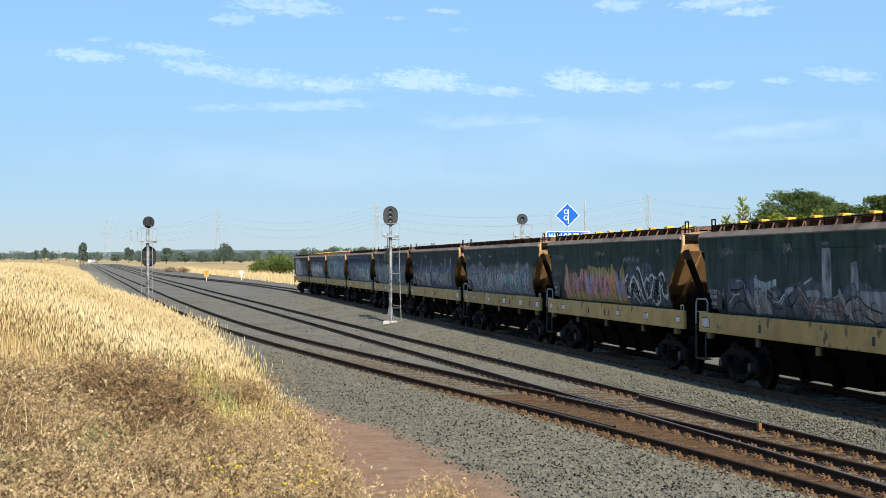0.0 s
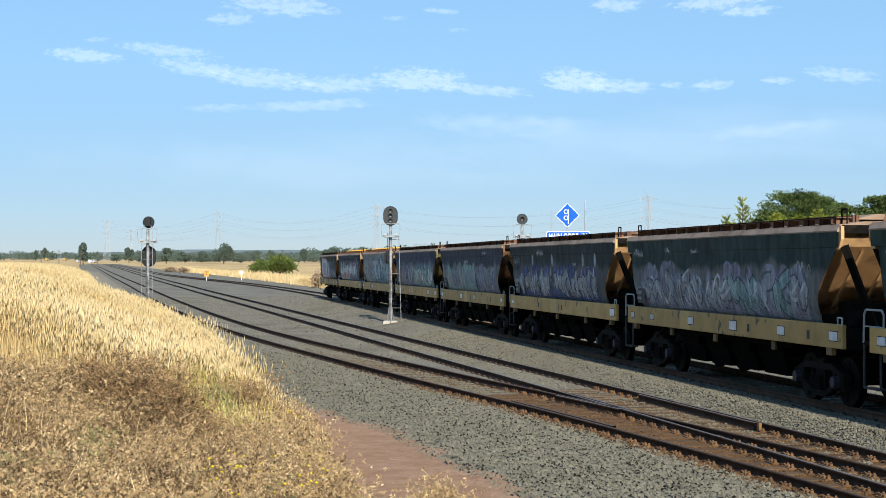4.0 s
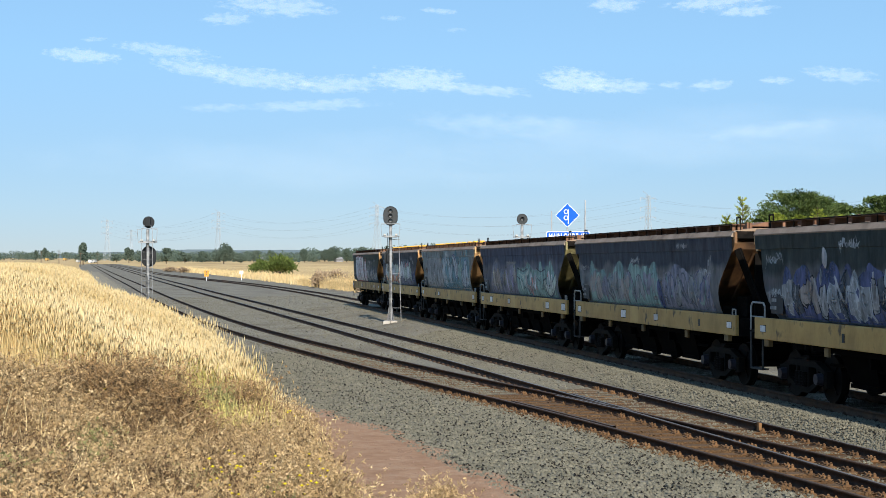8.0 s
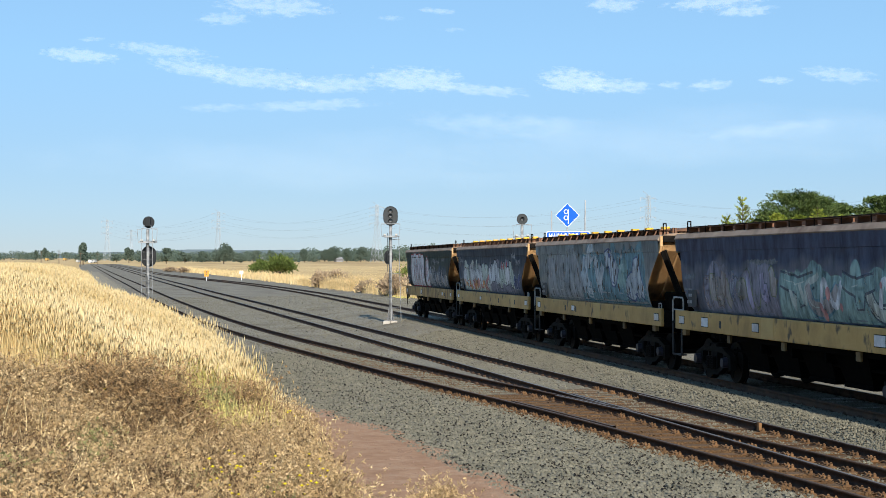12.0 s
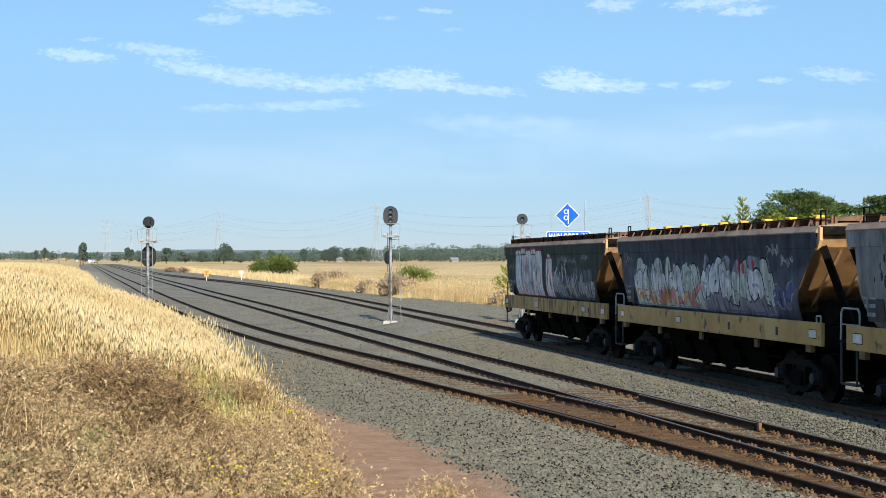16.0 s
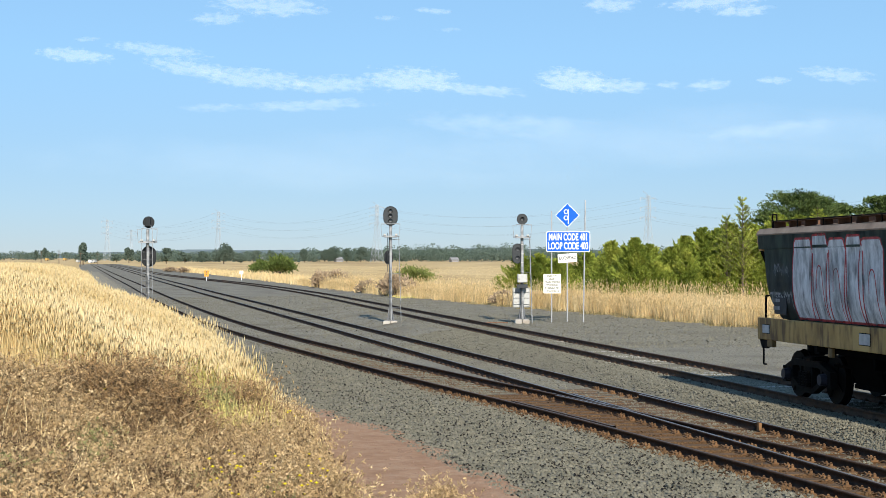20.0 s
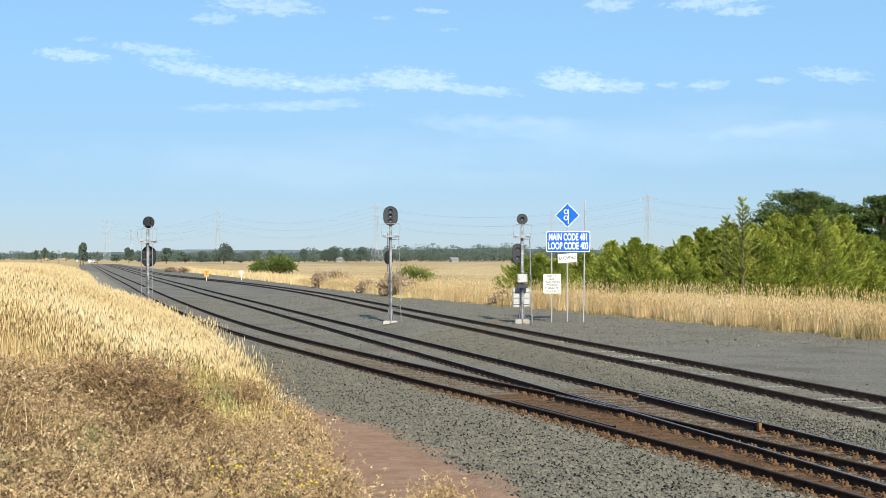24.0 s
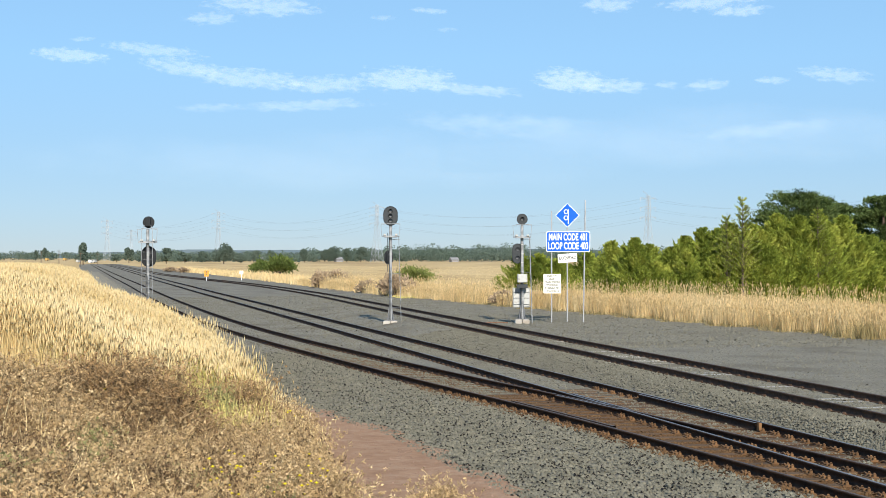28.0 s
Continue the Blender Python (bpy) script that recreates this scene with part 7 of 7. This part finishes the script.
for _px, _d, _h in ((-258.5, 640, 5.5), (-247, 650, 6), (-233, 640, 6), (-222, 800, 6)):
    _x, _y = far_place(_px, _d)
    _o = thing("utility_pole", on_ground(_x, _y), "thin grey timber pole", "pole", "far poles")
    bm_ = bmesh.new()
    tube(bm_, (0, 0, -0.3), (0, 0, _h), 0.16, 0.11, seg=7)
    part("shaft", bm_, M_BARK, _o)
    bm_ = bmesh.new()
    box(bm_, -0.9, 0.9, -0.06, 0.06, _h - 0.6, _h - 0.45)
    part("cross_arm", bm_, M_BARK, _o)

# ---- clouds: thin bright sheets far off that drift to the side ----
def cloud_material(name, scale, cover, soft, peak, seed):
    m = bpy.data.materials.new(name)
    m.use_nodes = True
    t = m.node_tree
    N, L = t.nodes, t.links
    N.remove(N["Principled BSDF"])
    tc = N.new("ShaderNodeTexCoord")
    mp = N.new("ShaderNodeMapping")
    mp.inputs["Location"].default_value = (seed * 3.1, seed * 1.7, seed)
    mp.inputs["Scale"].default_value = (1, 1, 2.6)
    L.new(tc.outputs["Object"], mp.inputs[0])
    n = N.new("ShaderNodeTexNoise")
    n.inputs["Scale"].default_value, n.inputs["Detail"].default_value, n.inputs["Roughness"].default_value = scale, 9, 0.62
    L.new(mp.outputs[0], n.inputs["Vector"])
    # fade to the rim of the sheet
    sp = N.new("ShaderNodeSeparateXYZ")
    L.new(tc.outputs["Generated"], sp.inputs[0])
    def hump(sock):
        a = N.new("ShaderNodeMath")
        a.operation = "SUBTRACT"
        L.new(sock, a.inputs[0])
        a.inputs[1].default_value = 0.5
        b = N.new("ShaderNodeMath")
        b.operation = "MULTIPLY"
        L.new(a.outputs[0], b.inputs[0])
        L.new(a.outputs[0], b.inputs[1])
        return b.outputs[0]
    s = N.new("ShaderNodeMath")
    s.operation = "ADD"
    L.new(hump(sp.outputs["X"]), s.inputs[0])
    L.new(hump(sp.outputs["Z"]), s.inputs[1])
    k = N.new("ShaderNodeMath")
    k.operation = "MULTIPLY_ADD"
    L.new(s.outputs[0], k.inputs[0])
    k.inputs[1].default_value = -2.2
    L.new(n.outputs["Fac"], k.inputs[2])
    r = N.new("ShaderNodeMapRange")
    r.interpolation_type = "SMOOTHSTEP"
    r.inputs["From Min"].default_value, r.inputs["From Max"].default_value = cover - soft, cover + soft
    r.inputs["To Max"].default_value = peak
    L.new(k.outputs[0], r.inputs["Value"])
    d = N.new("ShaderNodeBsdfDiffuse")
    d.inputs["Color"].default_value = (0.85, 0.87, 0.9, 1)
    tp = N.new("ShaderNodeBsdfTransparent")
    ms = N.new("ShaderNodeMixShader")
    L.new(r.outputs[0], ms.inputs[0])
    L.new(tp.outputs[0], ms.inputs[1])
    L.new(d.outputs[0], ms.inputs[2])
    L.new(ms.outputs[0], N["Material Output"].inputs["Surface"])
    return m


clouds = []


def cloud(px, up, w, h, drift, scale, cover, soft, peak, seed, tilt=0.0):
    """px, up: bearing and elevation in thousandths; w, h: size in the same measure; drift: how far it moves in 28 s."""
    d = 4600.0
    x, y = far_place(px, d)
    V = [(-w / 2000 * d, 0, -h / 2000 * d), (w / 2000 * d, 0, -h / 2000 * d), (w / 2000 * d, 0, h / 2000 * d), (-w / 2000 * d, 0, h / 2000 * d)]
    ob = raw("cloud", V, [(0, 1, 2, 3)], cloud_material("cloud_sheet", scale / d, cover, soft, peak, seed))
    ob.matrix_basis = pose(x, y, 2.65 + up / 1000 * d, 0, tilt, -9.98)
    tagged(ob, "thin white wispy cloud high over the plain", "cloud", "clouds", "structure")
    clouds.append((ob, drift / 1000 * d))


cloud(-229, 134.5, 76, 14, 10.2, 150, 0.36, 0.16, 0.123, 0, 5)
cloud(-177, 138, 96, 13, 10, 150, 0.38, 0.17, 0.107, 1, 6)
cloud(-222, 145, 24, 5, 10.2, 170, 0.4, 0.17, 0.081, 2, 0)
cloud(-158, 127, 80, 18, 9.8, 150, 0.38, 0.17, 0.107, 3, 8)
cloud(-118, 120, 112, 20, 9.5, 150, 0.36, 0.18, 0.115, 4, 5)
cloud(-66, 116, 88, 17, 9.2, 150, 0.37, 0.18, 0.115, 5, 0)
cloud(-14, 119, 88, 24, 8.8, 150, 0.35, 0.17, 0.139, 6, 3)
cloud(28, 112.5, 88, 11, 8.6, 150, 0.37, 0.18, 0.115, 7, 5)
cloud(-85, 102.5, 132, 11, 5, 140, 0.37, 0.19, 0.0902, 8, -2)
cloud(-145, 101, 60, 9, 5, 140, 0.4, 0.19, 0.072, 9, 0)
cloud(86, 118.5, 64, 23, 4.5, 150, 0.34, 0.16, 0.148, 10, 6)
cloud(115, 115, 62, 14, 4.4, 150, 0.36, 0.17, 0.123, 11, 2)
cloud(148, 115.5, 22, 9, 4, 160, 0.37, 0.17, 0.0984, 12, 0)
cloud(173, 115.5, 40, 11, 3.8, 150, 0.36, 0.17, 0.115, 13, -3)
cloud(216, 118.5, 30, 8, 4.5, 160, 0.36, 0.17, 0.115, 14, 0)
cloud(257, 122, 70, 15, 5, 150, 0.36, 0.17, 0.107, 15, 5)
cloud(-102, 166, 108, 20, 14, 140, 0.36, 0.18, 0.123, 16, 3)
cloud(-136, 158, 50, 13, 14, 140, 0.37, 0.18, 0.107, 17, 0)
cloud(1, 163, 34, 6, 9, 160, 0.37, 0.17, 0.107, 18, 4)
cloud(-30, 158.5, 24, 6, 9, 160, 0.4, 0.18, 0.081, 19, 0)
cloud(113, 167, 52, 15, 6.5, 150, 0.36, 0.17, 0.123, 20, 0)
cloud(178, 168, 92, 14, 6.5, 150, 0.35, 0.17, 0.131, 21, -3)
cloud(199, 163, 58, 11, 6.5, 150, 0.36, 0.17, 0.131, 22, -4)
cloud(10, 151, 26, 5, 8, 160, 0.41, 0.18, 0.072, 23, 0)
cloud(-40, 68, 520, 50, 3, 12, 0.4, 0.34, 0.054, 24, 0)
cloud(190, 84, 380, 50, 3, 12, 0.4, 0.34, 0.063, 25, 0)
cloud(40, 90, 170, 24, 4, 60, 0.42, 0.28, 0.081, 26, 3)
cloud(210, 86, 120, 18, 4, 60, 0.42, 0.28, 0.081, 27, -4)

# ---- what moves ----
# the train gathers speed slowly; where the middle of each wagon is at first, last wagon first
SPEED, GAIN = 5.764, 0.01547
PLACES = [142.474 - 14.392 * k for k in range(9)]
_ys = np.linspace(-200, 330, 5301)
_along = np.concatenate([[0], np.cumsum(np.hypot(np.diff(_ys), np.diff(far_line(_ys))))])
_zero = float(np.interp(0, _ys, _along))


def gone(t):
    return SPEED * t + GAIN * t * t / 2 + 0.38 * float(smooth_step(18.6, 20.2, t))


def on_track(s):
    y = float(np.interp(s, _along, _ys))
    return Vector((float(far_line(y)), y, float(rise(y))))


def wagon_pose(s):
    a, b = on_track(s - 4.93), on_track(s + 4.93)
    d = b - a
    m = (a + b) / 2
    return pose(m.x, m.y, m.z, math.degrees(math.atan2(d.z, d.y)), 0, -math.degrees(math.atan2(d.x, d.y)))


def motions():
    for k, (wagon, axles) in enumerate(wagons):
        walk(wagon, [(t, wagon_pose(_zero + PLACES[k] - gone(t))) for t in np.arange(0, 28.01, 1.0)])
        for ax in axles:
            y = ax.matrix_basis.translation.y
            walk(ax, [(t, Matrix.Translation((0, y, WHEEL_R)) @ Matrix.Rotation(gone(t) / WHEEL_R, 4, "X")) for t in np.arange(0, 28.05, 0.1)])
    for cloud, dx in clouds:
        m = cloud.matrix_basis.copy()
        walk(cloud, [(t, Matrix.Translation((-dx * t / 28, 0, 0)) @ m) for t in (0.0, 14.0, 28.0)])


motions()
